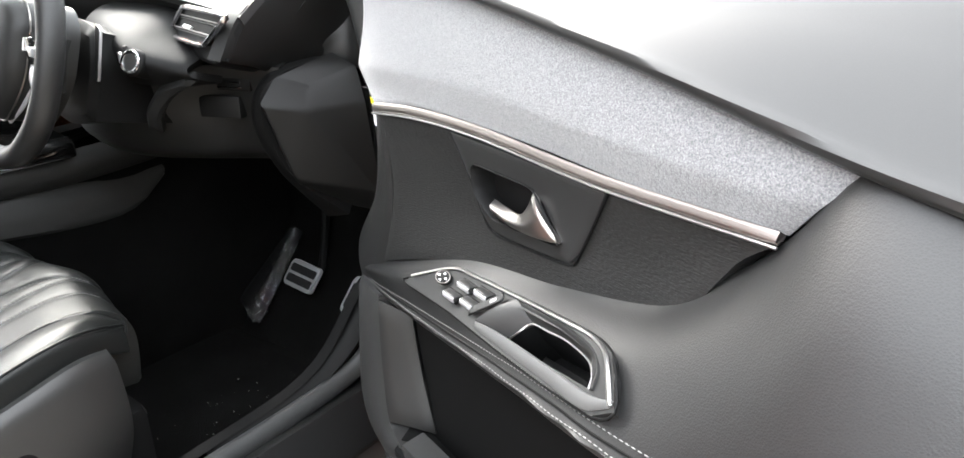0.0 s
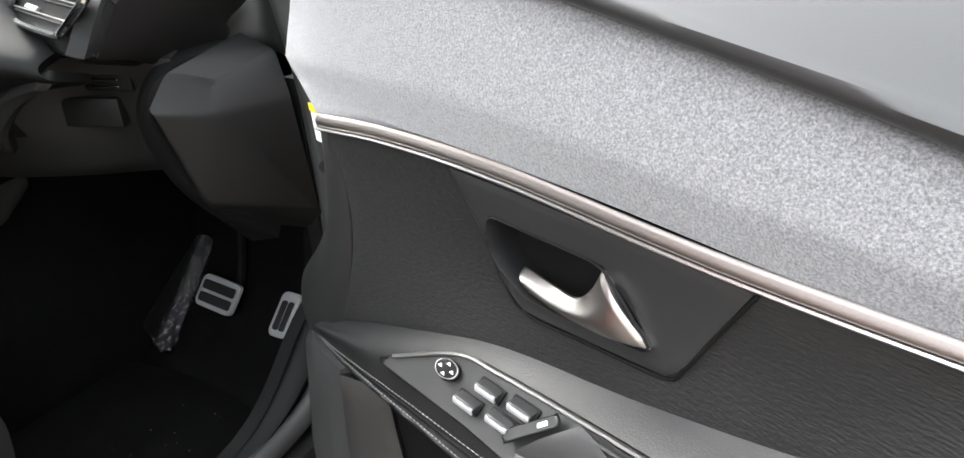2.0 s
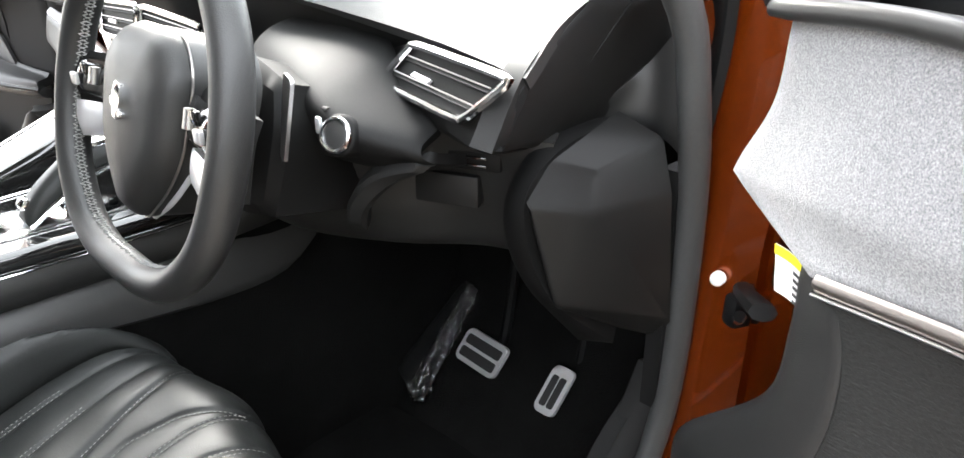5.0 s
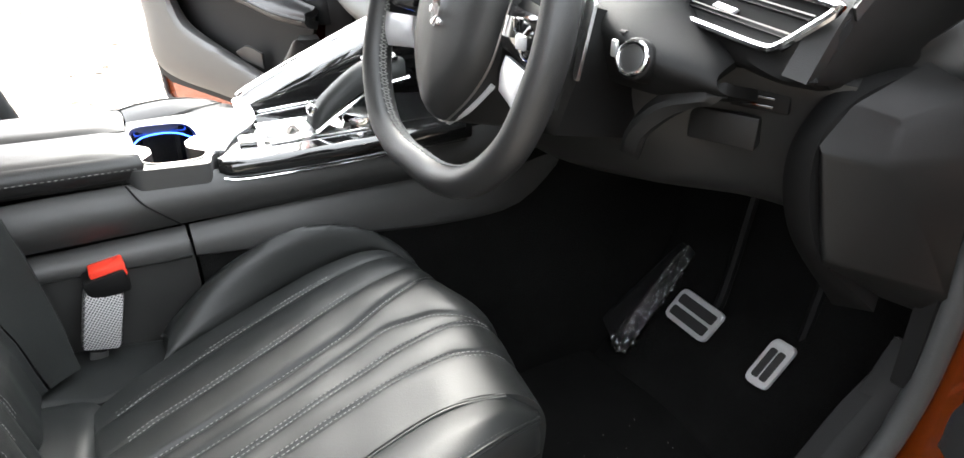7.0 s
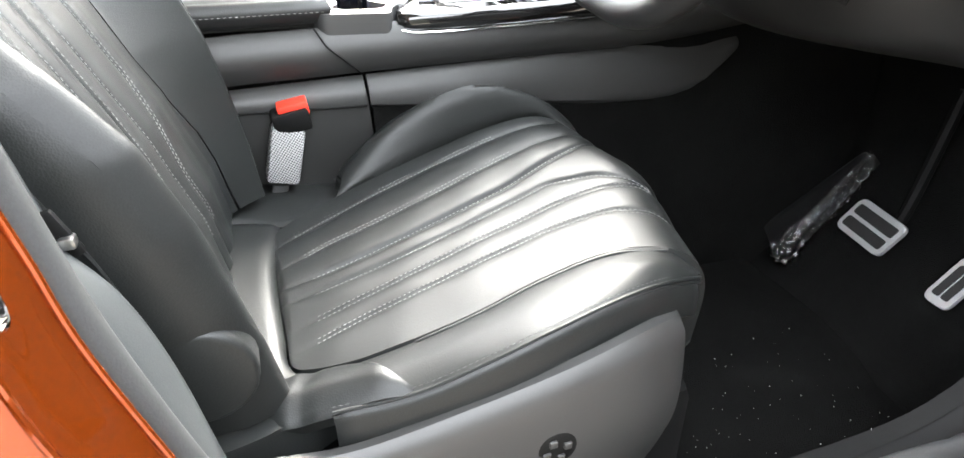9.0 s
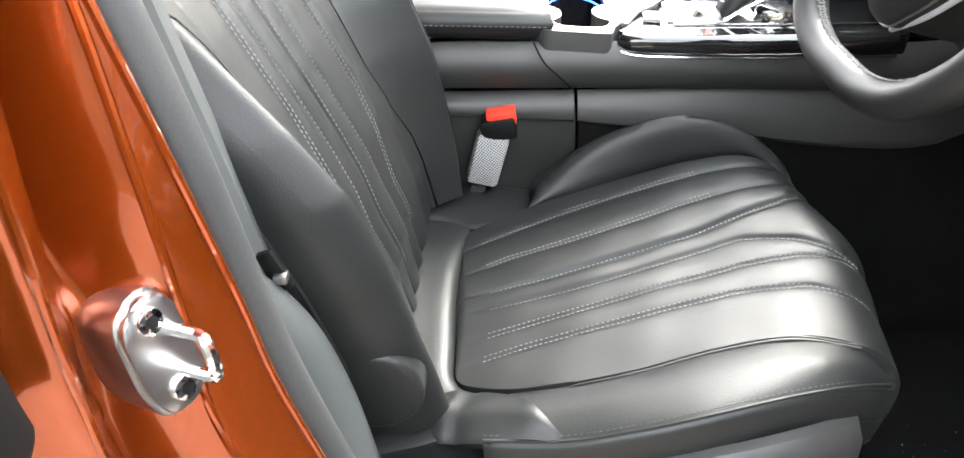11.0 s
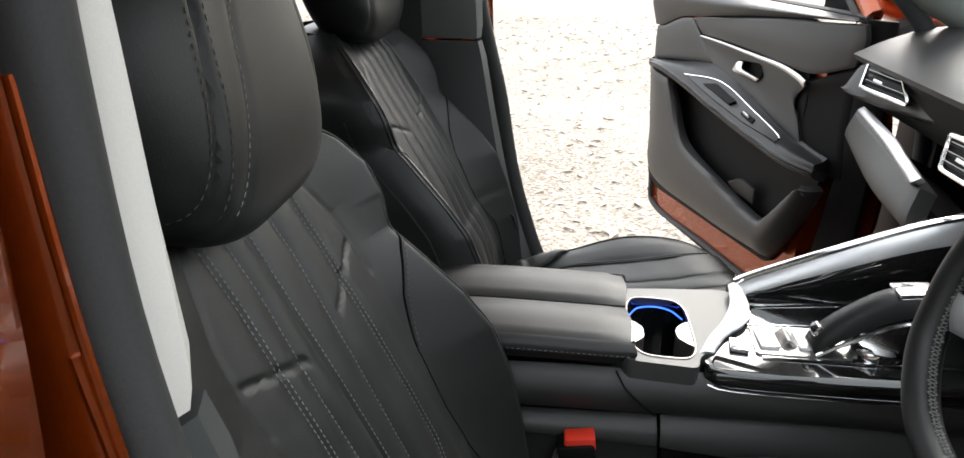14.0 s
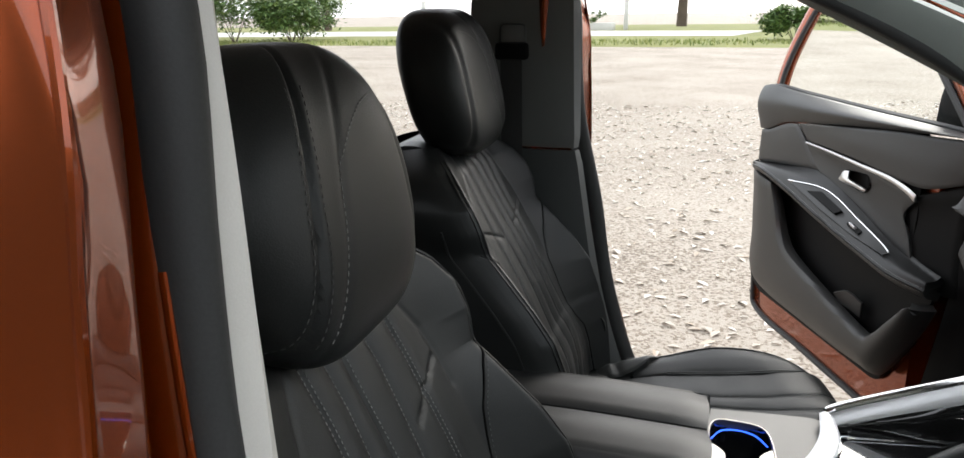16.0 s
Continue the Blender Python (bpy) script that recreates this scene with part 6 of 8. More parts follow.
part("knee_panel", shell([[(-0.68, 0.78, 0.845), (-0.42, 0.765, 0.818), (-0.14, 0.75, 0.81)], [(-0.68, 0.95, 0.76), (-0.42, 0.95, 0.74), (-0.14, 0.95, 0.73)], [(-0.68, 1.08, 0.60), (-0.42, 1.08, 0.58), (-0.14, 1.08, 0.56)]], 16, 14, (-0.4, -1, 0.2), 0.02, 0.004), plastic_dark, dash)
part("bright_strip", shell([[(-0.640, 0.742, 0.950), (-0.467, 0.728, 0.942), (-0.357, 0.716, 0.926), (-0.27, 0.700, 0.922)], [(-0.650, 0.736, 0.941), (-0.475, 0.718, 0.930), (-0.352, 0.706, 0.913), (-0.28, 0.692, 0.911)], [(-0.660, 0.738, 0.933), (-0.483, 0.722, 0.920), (-0.345, 0.708, 0.902), (-0.29, 0.695, 0.902)]], 24, 8, (-0.4, -1, 1.4), 0.01, 0.002), silver, dash, "bright metal strip across the dashboard")
part("centre_panel", shell([[(-0.13, 0.70, 0.99), (0.0, 0.69, 0.99), (0.13, 0.70, 0.99)], [(-0.12, 0.73, 0.90), (0, 0.72, 0.90), (0.12, 0.73, 0.90)], [(-0.11, 0.80, 0.80), (0, 0.80, 0.80), (0.11, 0.80, 0.80)], [(-0.10, 0.90, 0.72), (0, 0.90, 0.72), (0.1, 0.9, 0.72)]], 16, 14, (0, -1, 1), 0.03, 0.004), piano, dash, "gloss black centre stack")

# ---------------------------------------------------------------- steering wheel
sw = thing("steering_wheel", (0.385, 0.51, 0.995), "small flat-bottomed leather steering wheel with satin spokes", "steering wheel")
C, tl = Vector((0.385, 0.508, 0.995)), radians(16)
e1, e2 = Vector((1, 0, 0)), Vector((0, math.sin(tl), math.cos(tl)))
e3 = e1.cross(e2)
if e3.y > 0:
    e3 = -e3
W = lambda a, b, h=0.0: C + e1 * a + e2 * b + e3 * h
half_rim = [(0.0, 0.152), (0.060, 0.147), (0.112, 0.124), (0.150, 0.078), (0.166, 0.020), (0.163, -0.035), (0.146, -0.082), (0.104, -0.122), (0.052, -0.139)]
half_rim = [(a * 0.945, b) for a, b in half_rim]
rim_ab = half_rim + [(0.0, -0.141)] + [(-a, b) for a, b in half_rim[:0:-1]]
wr = part("rim", tube([W(a, b) for a, b in rim_ab], 0.0165, 18, 160, closed=True, up=e3, flat=0.92), leather_soft, sw, "black leather rim")
inside_ = [(a * 0.905, b * 0.895) for a, b in rim_ab]
lace = smooth_line([W(a, b) for a, b in inside_], 230, closed=True)
part("stitching", stitches([[v + e3 * (0.0055 if (k + z) % 2 else -0.0055) for k, v in enumerate(lace)] for z in (0, 1)], 0.0060, 0.0012, 0.0008), thread, wr, "crossed grey lacing", "stuff")
hubo = rounded([(-0.070, 0.044), (-0.046, 0.074), (0.046, 0.074), (0.070, 0.044), (0.064, -0.026), (0.044, -0.060), (0.010, -0.094), (-0.010, -0.094), (-0.044, -0.060), (-0.064, -0.026)], 0.022, 5)
hb2 = bmesh.new()
rings = [[hb2.verts.new(W(a * f, (b + 0.006) * f - 0.006, h)) for a, b in hubo] for f, h in ((0.98, -0.075), (1.0, -0.016), (0.985, -0.006), (0.94, 0.001), (0.84, 0.0090), (0.62, 0.0130), (0.35, 0.0155), (0.12, 0.0165))]
for r0, r1 in zip(rings, rings[1:]):
    for i in range(len(hubo)):
        hb2.faces.new((r0[i], r0[(i + 1) % len(hubo)], r1[(i + 1) % len(hubo)], r1[i]))
hb2.faces.new(rings[-1])
hub = part("hub", hb2, plastic, sw, "soft black domed airbag cover", sharp=60)
part("badge", merge(*[prism(rounded(o_, 0.002), lambda a, b, h: W(a, b + 0.008, h), 0.012, 0.020, 0.0008) for o_ in ([(-0.006, -0.014), (0.004, -0.016), (0.007, 0.0), (0.005, 0.014), (-0.004, 0.017), (-0.009, 0.006)], [(-0.013, -0.004), (-0.006, -0.006), (-0.005, 0.001), (-0.012, 0.003)], [(0.005, -0.012), (0.012, -0.013), (0.012, -0.008), (0.006, -0.007)])]), chrome, hub, "small chrome badge")
part("hub_line", tube([W(a * 1.002, (b + 0.006) * 1.002 - 0.006, -0.012) for a, b in hubo], 0.0012, 6, 120, closed=True), handle_metal, hub, "thin bright line round the hub")
for m in (-1, 1):
    part("spoke", shell([[W(m * 0.056, 0.040, -0.026), W(m * 0.105, 0.036, -0.014), W(m * 0.160, 0.032, 0.0)], [W(m * 0.058, 0.008, -0.018), W(m * 0.105, 0.008, -0.008), W(m * 0.160, 0.008, 0.004)], [W(m * 0.052, -0.040, -0.026), W(m * 0.102, -0.040, -0.016), W(m * 0.154, -0.038, 0.0)]], 14, 12, C + e3 * 3, 0.018, 0.003), plastic_dark, sw, "black spoke")
    part("spoke_trim", shell([[W(m * 0.090, -0.010, -0.004), W(m * 0.140, -0.016, 0.004)], [W(m * 0.088, -0.024, -0.004), W(m * 0.136, -0.034, 0.004)], [W(m * 0.084, -0.042, -0.010), W(m * 0.128, -0.050, 0.0)]], 8, 8, C + e3 * 3, 0.006, 0.002), silver, sw, "satin silver spoke trim")
    part("spoke_pad", shell([[W(m * 0.076, 0.032, -0.008), W(m * 0.136, 0.028, 0.004)], [W(m * 0.076, 0.012, -0.003), W(m * 0.136, 0.012, 0.008)], [W(m * 0.076, -0.006, -0.006), W(m * 0.134, -0.008, 0.005)]], 8, 8, C + e3 * 3, 0.006, 0.002), piano, sw, "gloss black switch pad")
    part("roller", tube([W(m * 0.098, 0.006, 0.002), W(m * 0.098, 0.022, 0.002)], 0.0055, 10, 4), satin, sw, "bright thumb roller")
    for k in range(2):
        part("spoke_switch", block((0.012, 0.005, 0.012), W(m * (0.114 + 0.014 * k), 0.018 - 0.012 * k, 0.006 + 0.003 * k), 0.002), silver if k else piano, sw)
    part("paddle", prism(rounded([(0.079, -0.020), (0.086, -0.022), (0.080, 0.050), (0.066, 0.056)], 0.003), lambda a, b, h: W(m * a, b, h - 0.097), 0, 0.004, 0.0015), satin, sw, "slim metal shift paddle")
    part("lower_trim", shell([[W(m * 0.060, -0.046, -0.023), W(m * 0.034, -0.076, -0.021), W(m * 0.002, -0.099, -0.021)], [W(m * 0.054, -0.042, -0.0165), W(m * 0.030, -0.070, -0.0150), W(m * 0.002, -0.090, -0.0150)]] if m < 0 else [[W(0.060, -0.046, -0.024), W(0.034, -0.076, -0.022), W(0.002, -0.099, -0.022)], [W(0.058, -0.044, -0.020), W(0.032, -0.073, -0.0185), W(0.002, -0.096, -0.0185)]], 16, 4, C + e3 * 3 - e2 * 2, 0.004, 0.001), silver, sw, "satin trim at the foot of the hub")
col = part("column_shroud", shell([[W(-0.070, 0.052, -0.09), W(0, 0.062, -0.09), W(0.066, 0.046, -0.09)], [W(-0.088, 0, -0.09), W(0, 0.0, -0.085), W(0.080, 0, -0.09)], [W(-0.070, -0.080, -0.095), W(0, -0.092, -0.095), W(0.066, -0.080, -0.095)]], 16, 12, C + e3 * 3, 0.16, 0.01), plastic_dark, sw, "black column shroud")
for m in (-1, 1):
    part("stalk", tube([W(m * 0.07, 0.020, -0.125), W(m * 0.092, 0.028, -0.122), W(m * 0.104, 0.030, -0.120)], 0.0060, 10, 14, taper=lambda s_: 1.0 - 0.4 * max(0.0, s_ - 0.7) / 0.3), plastic_dark, sw, "black column stalk")
    # silver block stands in for a glint off the column top
    part("stalk_tip", block((0.008, 0.005, 0.016), W(m * 0.098, 0.016, -0.116), 0.002), silver, sw, "bright stalk marking")
# start button in its pod
sb = thing("start_button", (0.508, 0.624, 0.974), "round start button with a bright ring", "start button")
ba = Vector((0.28, -0.90, 0.33)).normalized()
b1 = ba.cross(Vector((0, 0, 1))).normalized()
b2 = b1.cross(ba)
B = lambda a, b, h: Vector((0.508, 0.624, 0.975)) + b1 * a + b2 * b + ba * h
disc = lambda r, n=28: [(r * math.cos(2 * math.pi * k / n), r * math.sin(2 * math.pi * k / n)) for k in range(n)]
part("bezel", prism(disc(0.019), B, -0.03, -0.001, 0.004, 4), plastic_dark, sb)
part("button_ring", tube([B(a, b, 0.001) for a, b in disc(0.0142, 16)], 0.0024, 8, 48, closed=True, up=ba), chrome, sb, "bright button ring")
part("button_cap", prism(disc(0.0122), B, -0.004, 0.002, 0.002), plastic_smooth, sb)

# ---------------------------------------------------------------- pedals and floor
def pad(name, c, u, v, wu, wv, slots, label):
    c, u, v = Vector(c), Vector(u).normalized(), Vector(v).normalized()
    n = u.cross(v)
    if n.y > 0:
        n = -n
    t = thing(name, c, label, "pedal", "pedals")
    P = lambda a, b, h: c + u * a + v * b + n * h
    base = part("pad", prism(rounded([(-wu / 2, -wv / 2), (wu / 2, -wv / 2), (wu / 2, wv / 2), (-wu / 2, wv / 2)], 0.012), P, -0.008, 0.0, 0.002), silver, t, "brushed aluminium pad")
    for k in range(slots):
        o = (k + 0.5) / slots - 0.5
        if wu >= wv:
            r = [(-wu * 0.42, o * wv * 0.80 - 0.0095), (wu * 0.42, o * wv * 0.80 - 0.0095), (wu * 0.42, o * wv * 0.80 + 0.0095), (-wu * 0.42, o * wv * 0.80 + 0.0095)]
        else:
            r = [(o * wu * 0.72 - 0.006, -wv * 0.36), (o * wu * 0.72 + 0.006, -wv * 0.36), (o * wu * 0.72 + 0.006, wv * 0.30), (o * wu * 0.72 - 0.006, wv * 0.30)]
        part("rubber_insert", prism(rounded(r, 0.004), P, -0.002, 0.0025, 0.001), rubber_pad, base)
    part("pedal_arm", tube([P(0, 0, -0.008), P(0, wv * 0.4, -0.05), c + Vector((0, 0.10, 0.22))], 0.010, 8, 14), plastic_dark, t)
    return t


pad("brake_pedal", (0.283, 1.037, 0.420), (1, -0.02, -0.03), (0.19, 0.49, 0.85), 0.098, 0.064, 2, "brake pedal with a silver pad and black rubber bars")
pad("accelerator_pedal", (0.438, 1.052, 0.414), (1, 0.02, 0.02), (0.08, 0.61, 0.79), 0.042, 0.086, 2, "accelerator pedal with a silver pad and rubber bars")
fr = thing("footrest", (0.17, 1.0, 0.27), "black plastic footrest still wrapped in clear film", "footrest")
part("rest", shell([[(0.118, 0.972, 0.338), (0.140, 1.04, 0.412), (0.164, 1.106, 0.488)], [(0.150, 0.964, 0.326), (0.160, 1.036, 0.404), (0.174, 1.108, 0.490)], [(0.186, 0.958, 0.308), (0.182, 1.036, 0.398), (0.184, 1.112, 0.490)], [(0.192, 0.975, 0.296), (0.190, 1.052, 0.384), (0.190, 1.125, 0.475)]], 30, 16, (0.3, 0, 1.2), 0.03, 0.003), plastic_dark, fr, "black plastic rest")
part("clear_film", shell([[(0.166, 0.957, 0.320), (0.172, 1.032, 0.406), (0.180, 1.106, 0.494)], [(0.188, 0.953, 0.308), (0.186, 1.030, 0.398), (0.188, 1.108, 0.492)], [(0.197, 0.972, 0.294), (0.196, 1.048, 0.382), (0.196, 1.122, 0.474)]], 70, 14, (0.5, 0, 0.6), 0.0006, 0, lambda u, v: 0.0013 * math.sin(31 * u + 19 * v + 3 * math.sin(9 * u)) + 0.0011 * math.sin(97 * u - 23 * v) + 0.001 * math.sin(61 * v + 33 * u)), film_m, fr, "crinkled clear film")
tagged(part("floor_mat", shell([[(0.10, 0.30, 0.272), (0.10, 0.65, 0.270), (0.10, 0.94, 0.275)], [(0.35, 0.28, 0.272), (0.35, 0.65, 0.268), (0.35, 0.96, 0.276)], [(0.62, 0.30, 0.272), (0.61, 0.65, 0.270), (0.57, 0.90, 0.275)]], 30, 20, (0.3, 0.5, 2), 0.012, 0.003, lambda u, v: 0.002 * math.sin(9 * u + 4 * v)), carpet), "black carpet floor mat with dust specks", "floor mat")
bm = bmesh.new()
for _ in range(110):
    x, y, s_ = random.uniform(0.3, 0.57), random.uniform(0.55, 0.9), random.uniform(0.0004, 0.0011)
    a = random.uniform(0, 6)
    vs = [bm.verts.new((x + s_ * math.cos(a + k), y + s_ * math.sin(a + k), 0.2785 + (0.001 if k < 1 else 0))) for k in (0, 2.1, 4.2)]
    bm.faces.new(vs)
tagged(part("dust_specks", bm, white_plastic), "pale specks of grit on the floor mat", "grit", kind="stuff")
# kick panel beside the pedals
strip([[(0.640, 0.55, 0.43), (0.645, 0.75, 0.46), (0.655, 0.86, 0.55), (0.660, 0.92, 0.66)], [(0.670, 0.56, 0.425), (0.680, 0.76, 0.45), (0.690, 0.87, 0.53), (0.698, 0.925, 0.66)]], 20, 5, plastic_dark, "kick_trim", (0.9, 0, 1), body, "grey plastic sill end trim", 0.02)
strip([[(0.635, 0.50, 0.43), (0.64, 0.75, 0.46), (0.648, 0.88, 0.585), (0.655, 1.0, 0.66)], [(0.62, 0.5, 0.26), (0.62, 0.75, 0.26), (0.63, 0.93, 0.27), (0.635, 1.05, 0.40)]], 20, 8, plastic_dark, "kick_panel", (0, 0.5, 0.6), body, "black kick panel", 0.02)


# ---------------------------------------------------------------- front doors
def punch(bm, ring, axis):
    """Opens a hole through bm along the axis, inside a ring of points that bulges outwards."""
    mid = sum(ring, Vector()) / len(ring)
    cuts = []
    for a, b in zip(ring, ring[1:] + ring[:1]):
        n = (b - a).cross(axis).normalized()
        cuts.append((a, n if n.dot(mid - a) < 0 else -n))
    for a, n in cuts:
        bmesh.ops.bisect_plane(bm, geom=bm.verts[:] + bm.edges[:] + bm.faces[:], plane_co=a, plane_no=n)
    gone = []
    for f in bm.faces:
        c = f.calc_center_median()
        if abs((c - mid).dot(axis)) < 0.03 and all((c - a).dot(n) < 1e-5 for a, n in cuts):
            gone.append(f)
    bmesh.ops.delete(bm, geom=gone, context="FACES")


def passenger_trim(p, P, panel, t, N, face):
    """The inner trim of the passenger's door, all in charcoal."""
    seam = [(0.790, 0.002, 0.985), (0.728, 0.004, 0.994), (0.620, 0.005, 1.028), (0.45, 0.005, 1.048), (0.244, 0.004, 1.070), (0.006, -0.004, 1.088), (-0.128, -0.020, 1.096)]
    ledge = [(0.822, -0.022, 1.118), (0.74, -0.022, 1.126), (0.62, -0.026, 1.120), (0.45, -0.030, 1.114), (0.244, -0.034, 1.108), (0.006, -0.036, 1.104), (-0.105, -0.038, 1.100)]
    mid = [((a[0] + c[0]) / 2, max(a[1], c[1]) + 0.012, 0.62 * a[2] + 0.38 * c[2]) for a, c in zip(ledge, seam)]
    panel("upper_roll", [ledge, [(a, w + 0.012, z + 0.001) for a, w, z in ledge], mid, seam], 56, 18, plastic_grey, "soft charcoal window ledge", 0.006, 0.002)
    part("waist_seal", tube(P([(a, w - 0.014, z - 0.002) for a, w, z in ledge]), 0.009, 6, 40, up=N), rubber, t)
    # the rear block, the insert ahead of it and the bright strip between
    panel("rear_block", [[(0.786, 0.000, 0.982), (0.728, 0.003, 0.990), (0.62, 0.004, 1.024), (0.553, 0.004, 1.031)], [(0.788, 0.001, 0.93), (0.71, 0.006, 0.945), (0.60, 0.008, 0.975), (0.505, 0.006, 0.998)], [(0.786, 0.002, 0.876), (0.66, 0.006, 0.894), (0.54, 0.006, 0.908), (0.415, 0.004, 0.922)]], 24, 18, plastic_grey, "charcoal rear door block", 0.02, 0.003)
    strip_a = [(0.492, 0.004, 0.991), (0.372, 0.004, 0.988), (0.221, 0.004, 0.980), (0.103, 0.003, 0.973), (0.035, 0.001, 0.960), (0.006, -0.002, 0.948)]
    panel("upper_insert", [[(0.548, 0.002, 1.034), (0.45, 0.003, 1.044), (0.244, 0.002, 1.066), (0.100, -0.002, 1.080), (0.006, -0.006, 1.084), (-0.128, -0.022, 1.092)], [(0.520, 0.003, 1.012), (0.41, 0.004, 1.018), (0.232, 0.006, 1.024), (0.08, 0.003, 1.024), (-0.03, -0.005, 1.028), (-0.137, -0.022, 1.050)],
                           [(0.492, 0.002, 0.992), (0.372, 0.002, 0.989), (0.221, 0.002, 0.981), (0.07, 0.000, 0.968), (-0.02, -0.006, 0.968), (-0.118, -0.022, 0.998)]], 44, 22, plastic_grey, "smooth charcoal upper insert", 0.02, 0.003)
    panel("bright_strip", [strip_a, [(u, w + 0.003, z - 0.003 - 0.004 * k / 5) for k, (u, w, z) in enumerate(strip_a)], [(u + 0.001, w + 0.002, z - 0.006 - 0.011 * k / 5) for k, (u, w, z) in enumerate(strip_a)]], 60, 8, satin, "brushed satin metal strip", 0.006, 0.001)
    ring = [(0.186, 0.957), (0.276, 0.951), (0.300, 0.918), (0.192, 0.908), (0.172, 0.930)]
    low = [(u + 0.002, w, z - 0.007 - 0.011 * k / 5) for k, (u, w, z) in enumerate(strip_a)]
    bm = shell([P(low), P([(0.470, 0.002, 0.964), (0.36, 0.000, 0.955), (0.215, -0.002, 0.935), (0.11, -0.003, 0.915), (0.05, -0.004, 0.905), (0.040, -0.006, 0.895)]), P([(0.445, 0.003, 0.942), (0.345, 0.000, 0.928), (0.205, -0.003, 0.897), (0.10, -0.004, 0.868), (0.03, -0.005, 0.852), (0.016, -0.006, 0.846)]),
                P([(0.405, 0.004, 0.918), (0.317, 0.002, 0.900), (0.187, 0.001, 0.858), (0.071, 0.000, 0.817), (0.010, -0.002, 0.800), (-0.010, -0.004, 0.792)])], 60, 30, face, 0.02, 0.001)
    punch(bm, [p(u, 0, z) for u, z in ring], N)
    part("lower_insert", bm, plastic_grey, t, "charcoal panel round the handle")
    cu, cz = sum(a for a, b in ring) / 5, sum(b for a, b in ring) / 5
    bm = bmesh.new()
    rr_ = rounded(ring, 0.008, 4)
    lv = [[bm.verts.new(p(cu + (a - cu) * f, w, cz + (b - cz) * f)) for a, b in rr_] for f, w in ((1.06, 0.0015), (1.02, 0.0030), (0.97, 0.0005), (0.94, -0.008), (0.82, -0.030))]
    for r0, r1 in zip(lv, lv[1:]):
        for k in range(len(rr_)):
            bm.faces.new((r0[k], r0[(k + 1) % len(rr_)], r1[(k + 1) % len(rr_)], r1[k]))
    bm.faces.new(lv[-1])
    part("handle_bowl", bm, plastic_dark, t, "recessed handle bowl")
    part("door_handle", shell([P([(0.300, 0.006, 0.928), (0.284, 0.008, 0.946), (0.262, 0.006, 0.951)]), P([(0.290, 0.012, 0.920), (0.270, 0.014, 0.928), (0.252, 0.012, 0.934)]), P([(0.235, 0.010, 0.916), (0.225, 0.012, 0.922), (0.215, 0.010, 0.926)]), P([(0.190, 0.004, 0.909), (0.186, 0.005, 0.914), (0.182, 0.003, 0.918)])], 24, 20, face, 0.005, 0.0015), satin, t, "satin metal pull handle")
    # armrest with its stitched edge
    inner = [(0.786, 0.000, 0.874), (0.62, 0.004, 0.893), (0.43, 0.003, 0.917), (0.317, 0.002, 0.900), (0.187, 0.002, 0.857), (0.071, 0.001, 0.816), (-0.031, -0.002, 0.790), (-0.098, -0.006, 0.778)]
    edge = [(0.778, 0.024, 0.866), (0.640, 0.058, 0.880), (0.480, 0.064, 0.860), (0.350, 0.064, 0.834), (0.210, 0.064, 0.808), (0.090, 0.062, 0.788), (-0.020, 0.056, 0.769), (-0.108, 0.030, 0.758)]
    rows = [[(u, w - 0.010, z + 0.008) for u, w, z in inner], inner, [(0.5 * (e[0] + i[0]), 0.5 * (e[1] + i[1]) + 0.010, 0.5 * (e[2] + i[2]) + 0.006) for e, i in zip(edge, inner)], [(u, w - 0.004, z + 0.002) for u, w, z in edge], edge, [(u, w - 0.002, z - 0.010) for u, w, z in edge], [(u, w - 0.014, z - 0.022) for u, w, z in edge], [(u, w - 0.040, z - 0.030) for u, w, z in edge]]
    arm = part("armrest", shell([P(r) for r in rows], 70, 40, p(0.3, 2, 2.5), 0.02, 0.002), leather_soft, t, "padded charcoal armrest with twin stitching")
    lift_ = N * 0.0010 + Vector((0, 0, 0.0006))
    part("stitching", stitches([[v + lift_ for v in smooth_line(P([(u, w - 0.005, z + 0.0032) for u, w, z in edge]), 120)], [v + lift_ for v in smooth_line(P([(u, w - 0.001, z - 0.006) for u, w, z in edge]), 120)]], 0.0040, 0.0024, 0.0007), thread, arm, "pale twin stitching", "stuff")
    part("edge_bead", tube(P([(u, w + 0.0002, z - 0.0015) for u, w, z in edge]), 0.0014, 6, 80), plastic_dark, arm)
    # switch plate on the armrest
    ge, gi = np.array(edge)[::-1], np.array(inner)[::-1]

    def on_arm(a, b, h=0.0):
        e, i = [np.interp(a, ge[:, 0], ge[:, k]) for k in range(3)], [np.interp(a, gi[:, 0], gi[:, k]) for k in range(3)]
        c = math.sin(math.pi * b)
        return p(a, e[1] * (1 - b) + i[1] * b + 0.012 * c + h * 0.6, e[2] * (1 - b) + i[2] * b + 0.009 * c + h * 0.8)

    outline = [(0.465, 0.28), (0.31, 0.72), (0.155, 0.78), (0.030, 0.72), (0.020, 0.45), (0.142, 0.26), (0.30, 0.20)]
    bm = bmesh.new()
    lo, hi = [bm.verts.new(on_arm(a, b, -0.010)) for a, b in outline], [bm.verts.new(on_arm(a, b, 0.003)) for a, b in outline]
